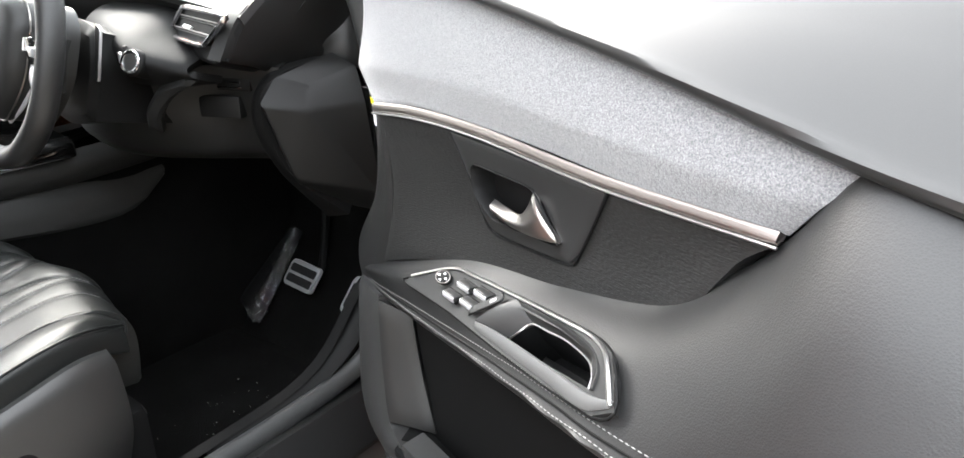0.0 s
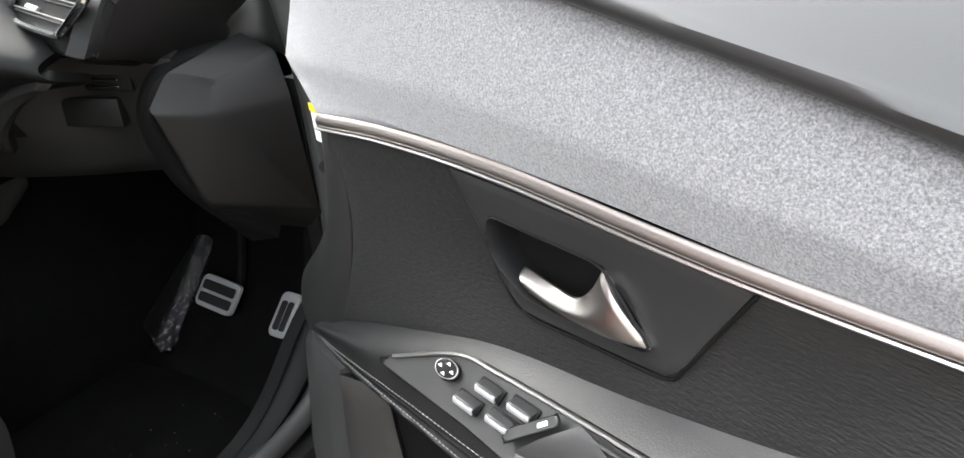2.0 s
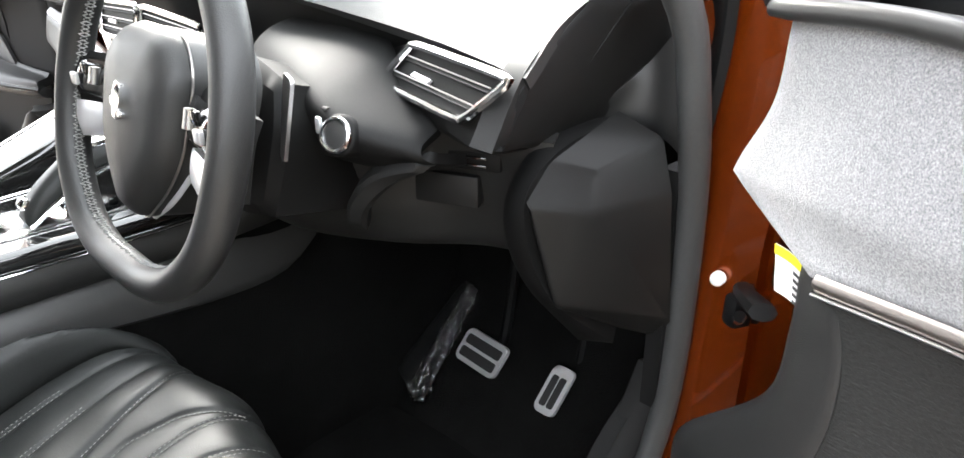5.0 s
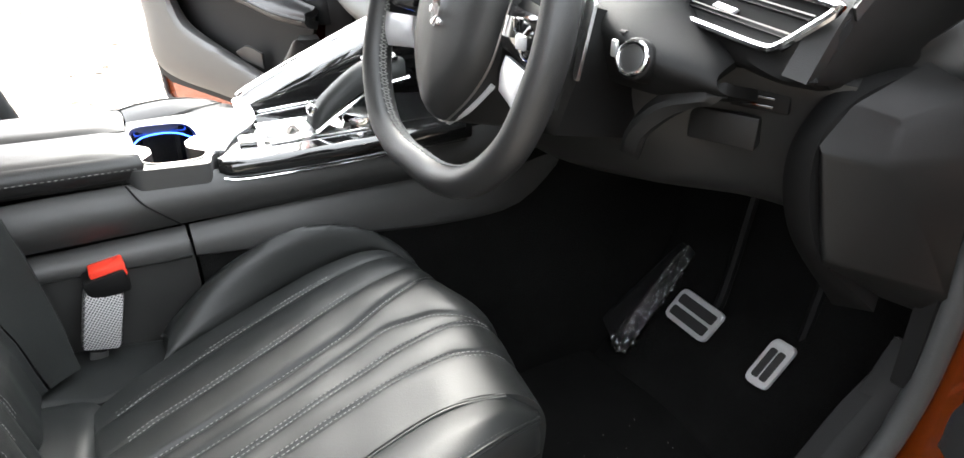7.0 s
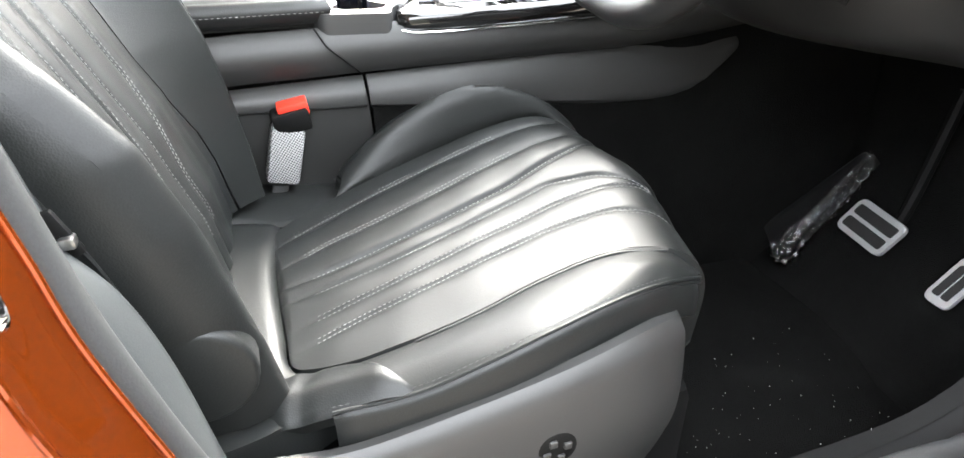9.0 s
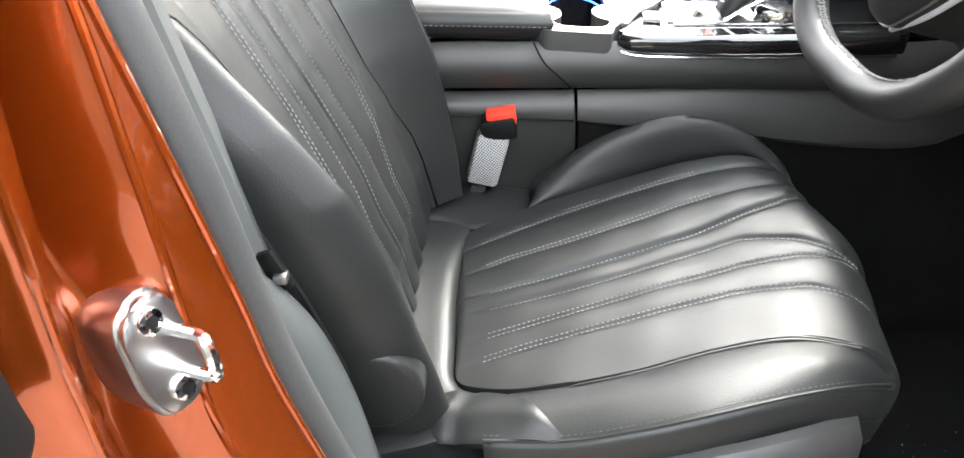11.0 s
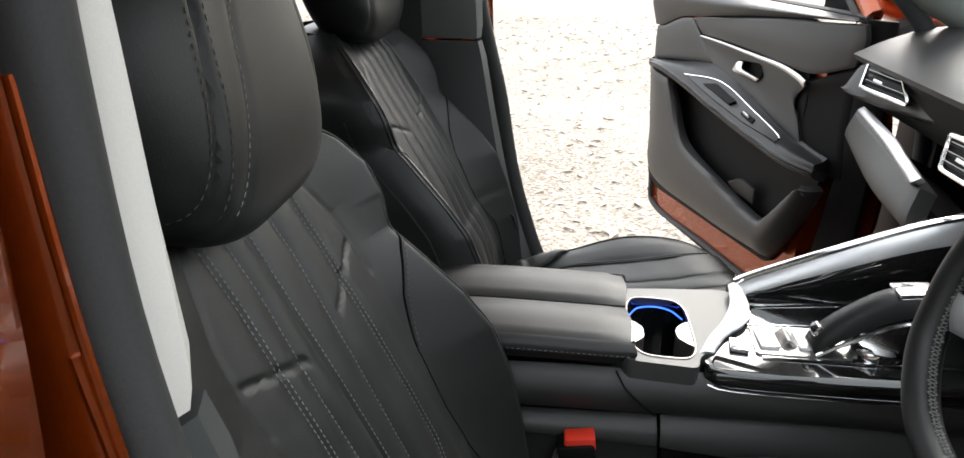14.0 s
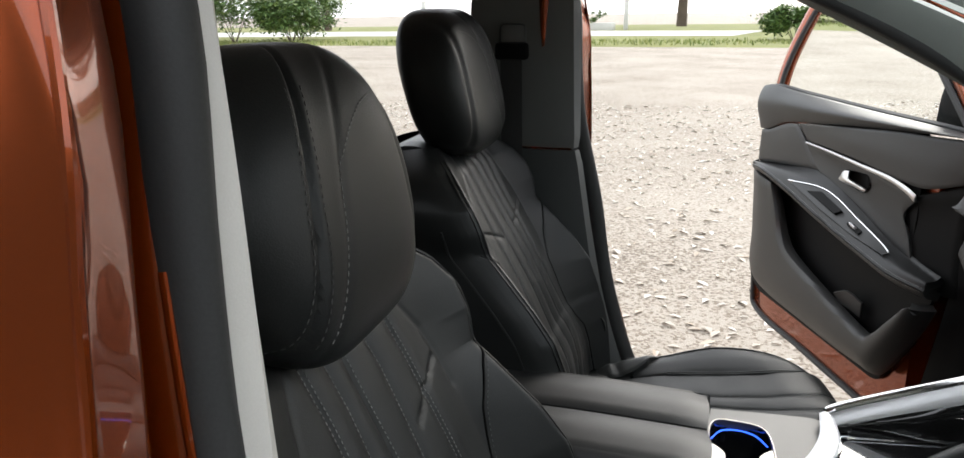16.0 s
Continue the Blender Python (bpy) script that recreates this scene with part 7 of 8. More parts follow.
    for k in range(7):
        bm.faces.new((lo[k], lo[(k + 1) % 7], hi[(k + 1) % 7], hi[k]))
    bmesh.ops.triangulate(bm, faces=[bm.faces.new(hi)])
    sp = part("switch_plate", bm, plastic_smooth, t, "satin charcoal switch plate")
    part("plate_rim", tube([on_arm(a, b, 0.004) for a, b in outline[:5]], 0.0022, 6, 60), chrome, sp, "thin bright rim")
    for well in ([(0.365, 0.36), (0.315, 0.60), (0.215, 0.62), (0.225, 0.40)], [(0.170, 0.42), (0.165, 0.58), (0.120, 0.60), (0.118, 0.44)]):
        part("pull_well", prism(rounded(well, 0.006), lambda a, b, h: on_arm(a, b, h), -0.004, 0.0042, 0.0), plastic_dark, sp, "deep black grab well")
    part("window_switch", shell([[on_arm(0.160, 0.44, 0.005), on_arm(0.136, 0.44, 0.005)], [on_arm(0.160, 0.50, 0.012), on_arm(0.136, 0.50, 0.012)], [on_arm(0.158, 0.57, 0.006), on_arm(0.134, 0.57, 0.006)]], 5, 8, p(0.3, 1, 3), 0.004, 0.001), silver, sp, "bright window lift switch")
    # moulded lower panel round the map pocket
    lip = [(0.575, 0.056, 0.845), (0.545, 0.048, 0.783), (0.501, 0.046, 0.706), (0.432, 0.046, 0.659), (0.212, 0.046, 0.606), (0.060, 0.044, 0.578), (0.020, 0.042, 0.594), (-0.040, 0.038, 0.660), (-0.090, 0.030, 0.716)]
    rim = [(0.780, 0.020, 0.862), (0.772, 0.006, 0.80), (0.758, 0.002, 0.66), (0.722, -0.004, 0.478), (0.36, -0.004, 0.460), (0.075, -0.004, 0.470), (0.015, -0.004, 0.482), (-0.078, -0.006, 0.62), (-0.120, -0.008, 0.708)]
    mixed = lambda f, w: [(a[0] * (1 - f) + c[0] * f, w, a[2] * (1 - f) + c[2] * f) for a, c in zip(lip, rim)]
    panel("lower_panel", [[(u, w - 0.030, z) for u, w, z in lip], lip, mixed(0.12, 0.054), mixed(0.5, 0.052), mixed(0.85, 0.030), rim], 70, 24, plastic_grey, "charcoal moulded lower door panel", 0.02, 0.004)
    panel("pocket_back", [[(-0.10, -0.010, 0.76), (0.25, -0.006, 0.81), (0.62, -0.006, 0.86)], [(-0.06, -0.012, 0.66), (0.25, -0.012, 0.70), (0.58, -0.010, 0.74)], [(0.0, -0.008, 0.56), (0.25, -0.008, 0.58), (0.50, -0.008, 0.62)]], 16, 10, plastic_dark, "dark map pocket lining", 0.01)
    panel("pocket_divider", [[(0.205, 0.038, 0.628), (0.16, 0.030, 0.650), (0.11, 0.020, 0.636)], [(0.200, 0.020, 0.600), (0.16, 0.018, 0.600), (0.12, 0.012, 0.592)]], 12, 6, plastic_grey, "small moulded divider in the pocket", 0.006, 0.001)
    panel("front_recess", [[(0.010, -0.010, 0.940), (-0.05, -0.020, 0.968), (-0.128, -0.034, 1.000)], [(0.045, -0.014, 0.900), (-0.03, -0.026, 0.90), (-0.115, -0.036, 0.93)], [(0.010, -0.012, 0.810), (-0.05, -0.026, 0.81), (-0.115, -0.036, 0.83)], [(-0.030, -0.006, 0.735), (-0.08, -0.022, 0.735), (-0.125, -0.036, 0.74)]], 14, 18, plastic_dark, "black moulded recess ahead of the handle", 0.015)
    panel("hinge_cover", [[(-0.122, -0.034, 1.10), (-0.175, -0.060, 1.10)], [(-0.112, -0.036, 0.80), (-0.18, -0.062, 0.80)], [(-0.06, -0.032, 0.42), (-0.17, -0.060, 0.42)]], 6, 14, plastic_dark, "", 0.01)
    # ribbed cladding below the painted edge
    bot = [(0.835, -0.050, 0.392), (0.40, -0.052, 0.384), (0.02, -0.050, 0.392)]
    panel("door_cladding", [bot, [(u + 0.01, w - 0.016, z - 0.030) for u, w, z in bot], [(u + 0.02, w - 0.040, z - 0.070) for u, w, z in bot], [(u + 0.02, w - 0.060, z - 0.110) for u, w, z in bot]], 24, 10, plastic_dark, "ribbed dark sill cladding of the door", 0.01, 0.002, None, t, p(0.3, 1, 3))
    for k, mat in enumerate((satin, rubber, handle_metal, rubber)):
        part("cladding_rib", tube(P([(u + 0.006 * k, w - 0.004 - 0.014 * k, z - 0.004 - 0.026 * k) for u, w, z in bot]), 0.0040, 6, 24, up=N), mat, t)


def door(s):
    """A front door, standing open; u runs from the hinge to the free edge, w towards the cabin."""
    O = Vector((s * 0.896, 0.705, 0))
    D = Vector((s * 0.948, -0.319, 0)) if s > 0 else Vector((-0.940, -0.341, 0))
    N = Vector((-0.319, -0.948, 0)) if s > 0 else Vector((0.341, -0.940, 0))
    p = lambda u, w, z: O + D * u + N * w + Vector((0, 0, z))
    P = lambda pts: [p(*a) for a in pts]
    face = p(0.3, 3, 1.0)
    t = thing("front_door", p(0, -0.06, 0.3), "open orange car door with grey cloth insert and leather armrest" if s > 0 else "open orange passenger door with charcoal trim and map pocket", "car door", "front doors")

    def panel(name, rows, nu, nv, mat, label="", thick=0.02, lip=0.004, disp=None, parent=t, to=face):
        return part(name, shell([P(r) for r in rows], nu, nv, to, thick, lip, disp), mat, parent, label)

    # painted shell and outer skin
    part("door_shell", prism(rounded([(-0.030, 0.42), (0.0, 0.335), (0.74, 0.335), (0.800, 0.42), (0.815, 0.80), (0.815, 1.06), (-0.03, 1.06), (-0.03, 0.90)], 0.03), lambda a, b, h: p(a, h, b), -0.095, -0.030, 0.01), orange, t, "burnt orange painted door frame")
    panel("door_skin", [[(-0.14, -0.085, 0.33), (0.4, -0.10, 0.325), (0.845, -0.085, 0.33)], [(-0.15, -0.150, 0.62), (0.4, -0.165, 0.62), (0.865, -0.150, 0.62)], [(-0.14, -0.135, 0.90), (0.4, -0.150, 0.92), (0.86, -0.135, 0.94)], [(-0.08, -0.085, 1.06), (0.4, -0.095, 1.075), (0.85, -0.085, 1.09)]], 16, 16, orange, "", 0.012, 0.004, None, t, p(0.3, -5, 1))
    part("trim_carrier", prism(rounded([(0.010, 0.74), (0.010, 0.93), (0.015, 1.0), (0.015, 1.085), (0.20, 1.085), (0.40, 1.060), (0.58, 1.028), (0.795, 0.99), (0.795, 0.46), (0.72, 0.43), (0.06, 0.44), (-0.05, 0.60)], 0.02), lambda a, b, h: p(a, h, b), -0.029, -0.017, 0.003), plastic_dark, t)
    part("door_weatherstrip", tube(P([(-0.08, -0.028, 0.40), (-0.01, -0.028, 0.352), (0.40, -0.028, 0.350), (0.73, -0.028, 0.352), (0.786, -0.028, 0.44), (0.800, -0.028, 0.80), (0.802, -0.028, 1.06)]), 0.010, 8, 90, up=N), rubber, t)
    # window frame and glass
    part("window_frame", tube(P([(0.80, -0.055, 1.06), (0.785, -0.075, 1.20), (0.745, -0.12, 1.36), (0.68, -0.15, 1.46), (0.50, -0.155, 1.475), (0.25, -0.13, 1.36), (0.05, -0.095, 1.22), (-0.10, -0.065, 1.10)]), 0.020, 8, 70, up=N, flat=1.3), orange if s < 0 else plastic_dark, t, "painted window frame")
    part("frame_seal", tube(P([(0.775, -0.040, 1.09), (0.760, -0.058, 1.20), (0.722, -0.10, 1.345), (0.66, -0.13, 1.435), (0.50, -0.135, 1.45), (0.26, -0.11, 1.335), (0.075, -0.08, 1.20), (-0.07, -0.05, 1.10)]), 0.008, 6, 70, up=N), rubber, t)
    if s < 0:
        gl = panel("window_glass", [[(-0.08, -0.062, 1.085), (0.4, -0.062, 1.09), (0.785, -0.062, 1.095)], [(0.05, -0.085, 1.19), (0.4, -0.085, 1.20), (0.78, -0.08, 1.20)], [(0.27, -0.12, 1.345), (0.5, -0.125, 1.36), (0.735, -0.12, 1.35)], [(0.52, -0.148, 1.455), (0.6, -0.15, 1.46), (0.68, -0.145, 1.452)]], 16, 14, glass, "clear window glass", 0.003, 0)
        gl.visible_shadow = False
    reach = 0.075 if s < 0 else 0.0
    panel("mirror_triangle", [[(-0.10, -0.07, 1.09), (reach, -0.07, 1.095)], [(-0.06, -0.072, 1.14), (reach, -0.072, 1.16)], [(reach - 0.025, -0.080, 1.20), (reach, -0.082, 1.21)]], 8, 8, plastic_dark, "black mirror triangle", 0.015)
    if s < 0:
        passenger_trim(p, P, panel, t, N, face)
    else:
        # upper roll
        low = [(-0.095, -0.030, 1.094), (0.03, -0.004, 1.102), (0.20, 0.003, 1.085), (0.40, 0.004, 1.055), (0.58, 0.004, 1.021), (0.72, 0.006, 1.003), (0.805, 0.004, 0.985)]
        back = [(-0.105, 1.096), (0.03, 1.101), (0.25, 1.104), (0.45, 1.108), (0.60, 1.113), (0.72, 1.118), (0.816, 1.122)]
        top = [(a, -0.100, z - 0.010) for a, z in back]
        crest = [(a, -0.062, z) for a, z in back]
        slope = [(0.6 * a + 0.4 * c[0], -0.030, 0.55 * z + 0.45 * (c[2] + 0.014) + 0.004) for (a, z), c in zip(back, low)]
        brow = [(a, w + 0.001, z + 0.0145) for a, w, z in low]
        lip_ = [(a, w + 0.0075, z + 0.0105) for a, w, z in low]
        chin = [(a, w + 0.0075, z + 0.004) for a, w, z in low]
        under = [(a, w - 0.022, z + 0.003) for a, w, z in low]
        panel("upper_roll", [top, crest, slope, brow, lip_, chin, low, under], 56, 44, plastic_smooth, "soft charcoal window ledge", 0.004, 0.001, None, t, p(0.3, 2, 2.4))
        part("waist_seal", tube(P([(a, w - 0.008, z - 0.008) for a, w, z in top]), 0.009, 6, 40, up=N), rubber, t)
        # cloth insert
        cl_top = [(-0.082, -0.030, 1.094), (0.03, -0.006, 1.104), (0.20, -0.001, 1.084), (0.40, 0.0, 1.053), (0.572, 0.0, 1.021)]
        cl_m2 = [(-0.086, -0.031, 1.040), (0.04, -0.002, 1.062), (0.21, 0.006, 1.05), (0.41, 0.006, 1.028), (0.565, 0.004, 1.010)]
        cl_mid = [(-0.110, -0.033, 0.990), (0.02, 0.000, 1.010), (0.21, 0.009, 1.015), (0.42, 0.009, 1.004), (0.557, 0.006, 0.999)]
        cl_m3 = [(-0.104, -0.030, 0.978), (0.02, 0.000, 0.994), (0.21, 0.008, 1.002), (0.42, 0.008, 0.994), (0.552, 0.005, 0.992)]
        cl_bot = [(-0.010, -0.004, 0.950), (0.12, 0.000, 0.968), (0.28, 0.000, 0.971), (0.42, 0.000, 0.968), (0.537, 0.000, 0.973)]
        bm = shell([P(cl_top), P(cl_m2), P(cl_mid), P(cl_m3), P(cl_bot)], 60, 24, face, 0.02, 0.003)
        part("cloth_insert", bm, fabric, t, "grey melange cloth insert")
        # bright strip with a fine line under it
        st_a = [(-0.002, 0.000, 0.956), (0.10, 0.002, 0.969), (0.22, 0.003, 0.975), (0.38, 0.003, 0.972), (0.534, 0.003, 0.977)]
        panel("bright_strip", [st_a, [(u, w + 0.003, z - 0.006) for u, w, z in st_a], [(u + 0.001, w + 0.002, z - 0.0120 + 0.003 * k / 4) for k, (u, w, z) in enumerate(st_a)]], 60, 8, strip_metal, "brushed satin metal strip", 0.008, 0.001)
        part("strip_line", tube(P([(u + 0.002, w + 0.003, z - 0.0125 + 0.003 * k / 4) for k, (u, w, z) in enumerate(st_a)]), 0.0013, 6, 60), satin, t, "thin bright line")
        # grained panel below the strip, with a smooth handle plate let into it
        ring = [(0.212, 0.936), (0.305, 0.937), (0.343, 0.898), (0.248, 0.891), (0.217, 0.908)]
        hole = [p(u, 0, z) for u, z in ring]
        bm = shell([P([(0.012, 0.002, 0.946), (0.10, 0.003, 0.958), (0.22, 0.004, 0.964), (0.38, 0.004, 0.962), (0.534, 0.003, 0.968)]), P([(0.026, -0.001, 0.903), (0.10, -0.004, 0.915), (0.235, -0.003, 0.925), (0.37, -0.002, 0.930), (0.512, 0.003, 0.950)]),
                    P([(0.024, -0.004, 0.846), (0.10, -0.008, 0.86), (0.25, -0.006, 0.882), (0.38, -0.003, 0.900), (0.498, 0.004, 0.930)]), P([(0.000, 0.002, 0.752), (0.10, -0.001, 0.792), (0.26, -0.001, 0.836), (0.40, 0.003, 0.866), (0.480, 0.006, 0.900)])], 50, 26, face, 0.02, 0.001)
        punch(bm, hole, N)
        part("lower_insert", bm, plastic_ribbed, t, "finely grained black panel")
        bm = shell([P([(0.178, 0.0062, 0.9595), (0.285, 0.0062, 0.9605), (0.394, 0.0060, 0.9595)]), P([(0.205, 0.0005, 0.918), (0.29, 0.0005, 0.922), (0.375, 0.001, 0.924)]), P([(0.222, -0.0012, 0.889), (0.29, -0.0012, 0.890), (0.360, 0.0, 0.895)]), P([(0.240, -0.002, 0.874), (0.295, -0.002, 0.878), (0.350, -0.001, 0.884)])], 40, 26, face, 0.006, 0.0008)
        punch(bm, hole, N)
        part("handle_plate", bm, plastic_smooth, t, "smooth charcoal handle plate")
        part("plate_seam", tube(P([(0.1765, 0.0040, 0.958), (0.203, -0.0010, 0.918), (0.220, -0.0026, 0.889), (0.240, -0.0034, 0.8725), (0.295, -0.0034, 0.8762), (0.350, -0.0024, 0.8825), (0.3615, -0.0014, 0.895), (0.3765, -0.0002, 0.924), (0.3955, 0.0044, 0.959)]), 0.0013, 6, 60), plastic_dark, t)
        cu, cz = sum(a for a, b in ring) / 5, sum(b for a, b in ring) / 5
        bm = bmesh.new()
        rr_ = rounded(ring, 0.010, 4)
        lv = [[bm.verts.new(p(cu + (a - cu) * f, w, cz + (b - cz) * f)) for a, b in rr_] for f, w in ((1.05, 0.0035), (1.03, 0.0050), (0.985, 0.0030), (0.95, -0.006), (0.82, -0.030))]
        for r0, r1 in zip(lv, lv[1:]):
            for k in range(len(rr_)):
                bm.faces.new((r0[k], r0[(k + 1) % len(rr_)], r1[(k + 1) % len(rr_)], r1[k]))
        bm.faces.new(lv[-1])
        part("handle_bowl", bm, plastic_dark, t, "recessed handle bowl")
        part("door_handle", shell([P([(0.236, -0.006, 0.907), (0.264, -0.002, 0.907), (0.288, 0.004, 0.910), (0.299, 0.005, 0.920), (0.306, 0.005, 0.935)]), P([(0.241, 0.004, 0.902), (0.272, 0.009, 0.901), (0.300, 0.012, 0.904), (0.314, 0.012, 0.912), (0.320, 0.010, 0.924)]),
                                        P([(0.249, 0.003, 0.8945), (0.280, 0.007, 0.8945), (0.310, 0.009, 0.8965), (0.328, 0.009, 0.8985), (0.343, 0.005, 0.9005)])], 40, 16, face, 0.005, 0.0015), handle_metal, t, "satin metal pull handle")
        # armrest: padded top, stitched edge, sweeping up to the rear
        edge = [(-0.040, 0.006, 0.712), (0.05, 0.022, 0.730), (0.187, 0.042, 0.760), (0.36, 0.070, 0.802), (0.46, 0.088, 0.826), (0.52, 0.094, 0.838), (0.58, 0.096, 0.850), (0.65, 0.090, 0.861), (0.74, 0.072, 0.868), (0.795, 0.03, 0.868)]
        inner = [(-0.036, 0.003, 0.737), (0.06, 0.001, 0.772), (0.20, 0.000, 0.827), (0.34, 0.002, 0.858), (0.45, 0.006, 0.890), (0.505, 0.006, 0.928), (0.538, 0.005, 0.964), (0.582, 0.005, 1.016), (0.68, 0.006, 1.004), (0.80, 0.002, 0.985)]
        crest = [(e[0] * 0.42 + i[0] * 0.58, e[1] * 0.42 + i[1] * 0.58 + 0.008, e[2] * 0.42 + i[2] * 0.58 + 0.005) for e, i in zip(edge, inner)]
        tuck = [(u, w - 0.012, z + 0.012) for u, w, z in inner]
        arm_rows = [P(r) for r in (tuck, inner, crest, [(u, w - 0.003, z + 0.0015) for u, w, z in edge], edge, [(u, w - 0.002, z - 0.006) for u, w, z in edge], [(u, w - 0.016, z - 0.020) for u, w, z in edge], [(u, w - 0.040, z - 0.030) for u, w, z in edge])]
        arm_bm = shell(arm_rows, 70, 44, p(0.3, 2, 2.5), 0.03, 0.002)
        an = (p(0.3, 0.6, 1.6) - p(0.3, 0, 0.8)).normalized()
        arm_g = lattice(arm_rows, 70, 44)
        arm_n = lattice_normals(arm_g)

        def cling(dw, dz, lift, n):
            """A line along the armrest's edge, lying on the leather."""
            guide = smooth_line(P([(u, w + dw, z + dz) for u, w, z in edge]), 70)
            out = []
            for i in range(70):
                col = [arm_g[j][i] for j in range(44)]
                best = min(((a_.lerp(b_, f) - guide[i]).length, j, f) for j, (a_, b_) in enumerate(zip(col, col[1:])) for f in (0, 0.25, 0.5, 0.75))
                nn = arm_n[best[1]][i]
                out.append(col[best[1]].lerp(col[best[1] + 1], best[2]) + (nn if nn.dot(N + Vector((0, 0, 0.6))) > 0 else -nn) * lift)
            return smooth_line(out[::3], n)

        twin = [cling(-0.012, 0.008, 0.0009, 140), cling(-0.003, -0.001, 0.0009, 140)]
        # switch plate lying on the armrest
        def onarm(a, b):
            """The point of the armrest's top: a along the door, b from the edge (0) to the door (1)."""
            ge, gi = np.array(edge), np.array(inner)
            e = [np.interp(a, ge[:, 0], ge[:, k]) for k in range(3)]
            i = [np.interp(a, gi[:, 0], gi[:, k]) for k in range(3)]
            c = 0.012 * math.sin(math.pi * min(1, max(0, b)))
            return p(e[0] * (1 - b) + i[0] * b, e[1] * (1 - b) + i[1] * b + c * 0.8, e[2] * (1 - b) + i[2] * b + c * 0.9)

        S = lambda a, b, h: onarm(a, b) + an * h
        plate_o = [(0.114, 0.43), (0.118, 0.56), (0.190, 0.84), (0.236, 0.83), (0.327, 0.75), (0.400, 0.67), (0.437, 0.62), (0.461, 0.53), (0.478, 0.38), (0.492, 0.20), (0.474, 0.13), (0.411, 0.15), (0.334, 0.19), (0.23, 0.29)]
        n0 = len(plate_o)
        bm = bmesh.new()
        lo, hi = [bm.verts.new(S(a, b, -0.012)) for a, b in plate_o], [bm.verts.new(S(a, b, 0.0025)) for a, b in plate_o]
        for i in range(n0):
            bm.faces.new((lo[i], lo[(i + 1) % n0], hi[(i + 1) % n0], hi[i]))
        tp = bm.faces.new(hi)
        bmesh.ops.triangulate(bm, faces=[tp])
        well = [(0.331, 0.33), (0.349, 0.57), (0.400, 0.55), (0.438, 0.48), (0.453, 0.39), (0.462, 0.265)]
        cut = [S(a, b, 0) for a, b in [(0.290, 0.33), (0.320, 0.66)] + [(0.402, 0.575), (0.445, 0.49), (0.463, 0.27)]]
        punch(arm_bm, cut, an)
        punch(bm, cut, an)
        arm = part("armrest", arm_bm, leather_soft, t, "padded leather armrest with twin stitching")
        part("stitching", stitches(twin, 0.0036, 0.0022, 0.0006), thread, arm, "pale twin stitching", "stuff")
        part("edge_bead", tube(cling(-0.007, 0.0035, 0.0001, 60), 0.0011, 6, 100), plastic_dark, arm)
        sp = part("switch_plate", bm, plastic_smooth, t, "satin charcoal switch plate")
        part("plate_rim", tube([S(a, b, 0.0035) for a, b in [(0.124, 0.58), (0.190, 0.83), (0.236, 0.81), (0.327, 0.73), (0.400, 0.65), (0.434, 0.605), (0.456, 0.52), (0.472, 0.38), (0.487, 0.22)]], 0.0017, 6, 70), satin, sp, "thin bright rim")
        part("plate_gap", tube([S(a, b, 0.0012) for a, b in plate_o], 0.0012, 6, 120, closed=True), plastic_dark, sp)
        part("plate_edge", shell([[S(0.487, 0.20, 0.0042), S(0.462, 0.135, 0.0042), S(0.411, 0.17, 0.0042), S(0.334, 0.215, 0.0042), S(0.286, 0.26, 0.0036)], [S(0.488, 0.24, 0.0050), S(0.462, 0.225, 0.0055), S(0.403, 0.27, 0.0055), S(0.330, 0.318, 0.0050), S(0.286, 0.325, 0.0036)]], 30, 5, p(0.3, 1, 3), 0.003, 0.0008), matt_silver, sp, "matt silver edge")
        # ramp and deep well behind the switches
        mid_c = S(0.40, 0.43, 0)
        part("well_ramp", shell([[S(0.284, 0.33, 0.0030), S(0.300, 0.52, 0.0030), S(0.318, 0.71, 0.0030)], [S(0.305, 0.33, -0.001), S(0.319, 0.50, -0.001), S(0.334, 0.66, -0.001)], [S(0.331, 0.325, -0.010), S(0.340, 0.45, -0.010), S(0.350, 0.575, -0.010)]], 14, 10, p(0.3, 1, 3), 0.004, 0.0005), plastic_smooth, sp)
        shelf_r = [S(0.318, 0.72, 0.003), S(0.360, 0.66, 0.003), S(0.402, 0.60, 0.003), S(0.440, 0.52, 0.003), S(0.458, 0.41, 0.003), S(0.464, 0.27, 0.003)]
        low_r = [S(0.349, 0.575, -0.010), S(0.376, 0.56, -0.010), S(0.400, 0.545, -0.009), S(0.434, 0.475, -0.008), S(0.450, 0.385, -0.006), S(0.459, 0.265, -0.002)]
        part("well_wall", shell([shelf_r, [a_.lerp(b_, 0.5) + an * 0.002 for a_, b_ in zip(shelf_r, low_r)], low_r], 30, 8, p(0.3, 1, 3), 0.003, 0.0005), plastic_smooth, sp)
        ring_w = [S(0.331, 0.325, -0.010), S(0.340, 0.45, -0.010)] + low_r + [S(0.40, 0.285, -0.002)]
        deep_r = [(v - an * 0.050).lerp(mid_c - an * 0.05, 0.12) for v in ring_w]
        bm = bmesh.new()
        lv = [[bm.verts.new(v) for v in r] for r in (ring_w, deep_r)]
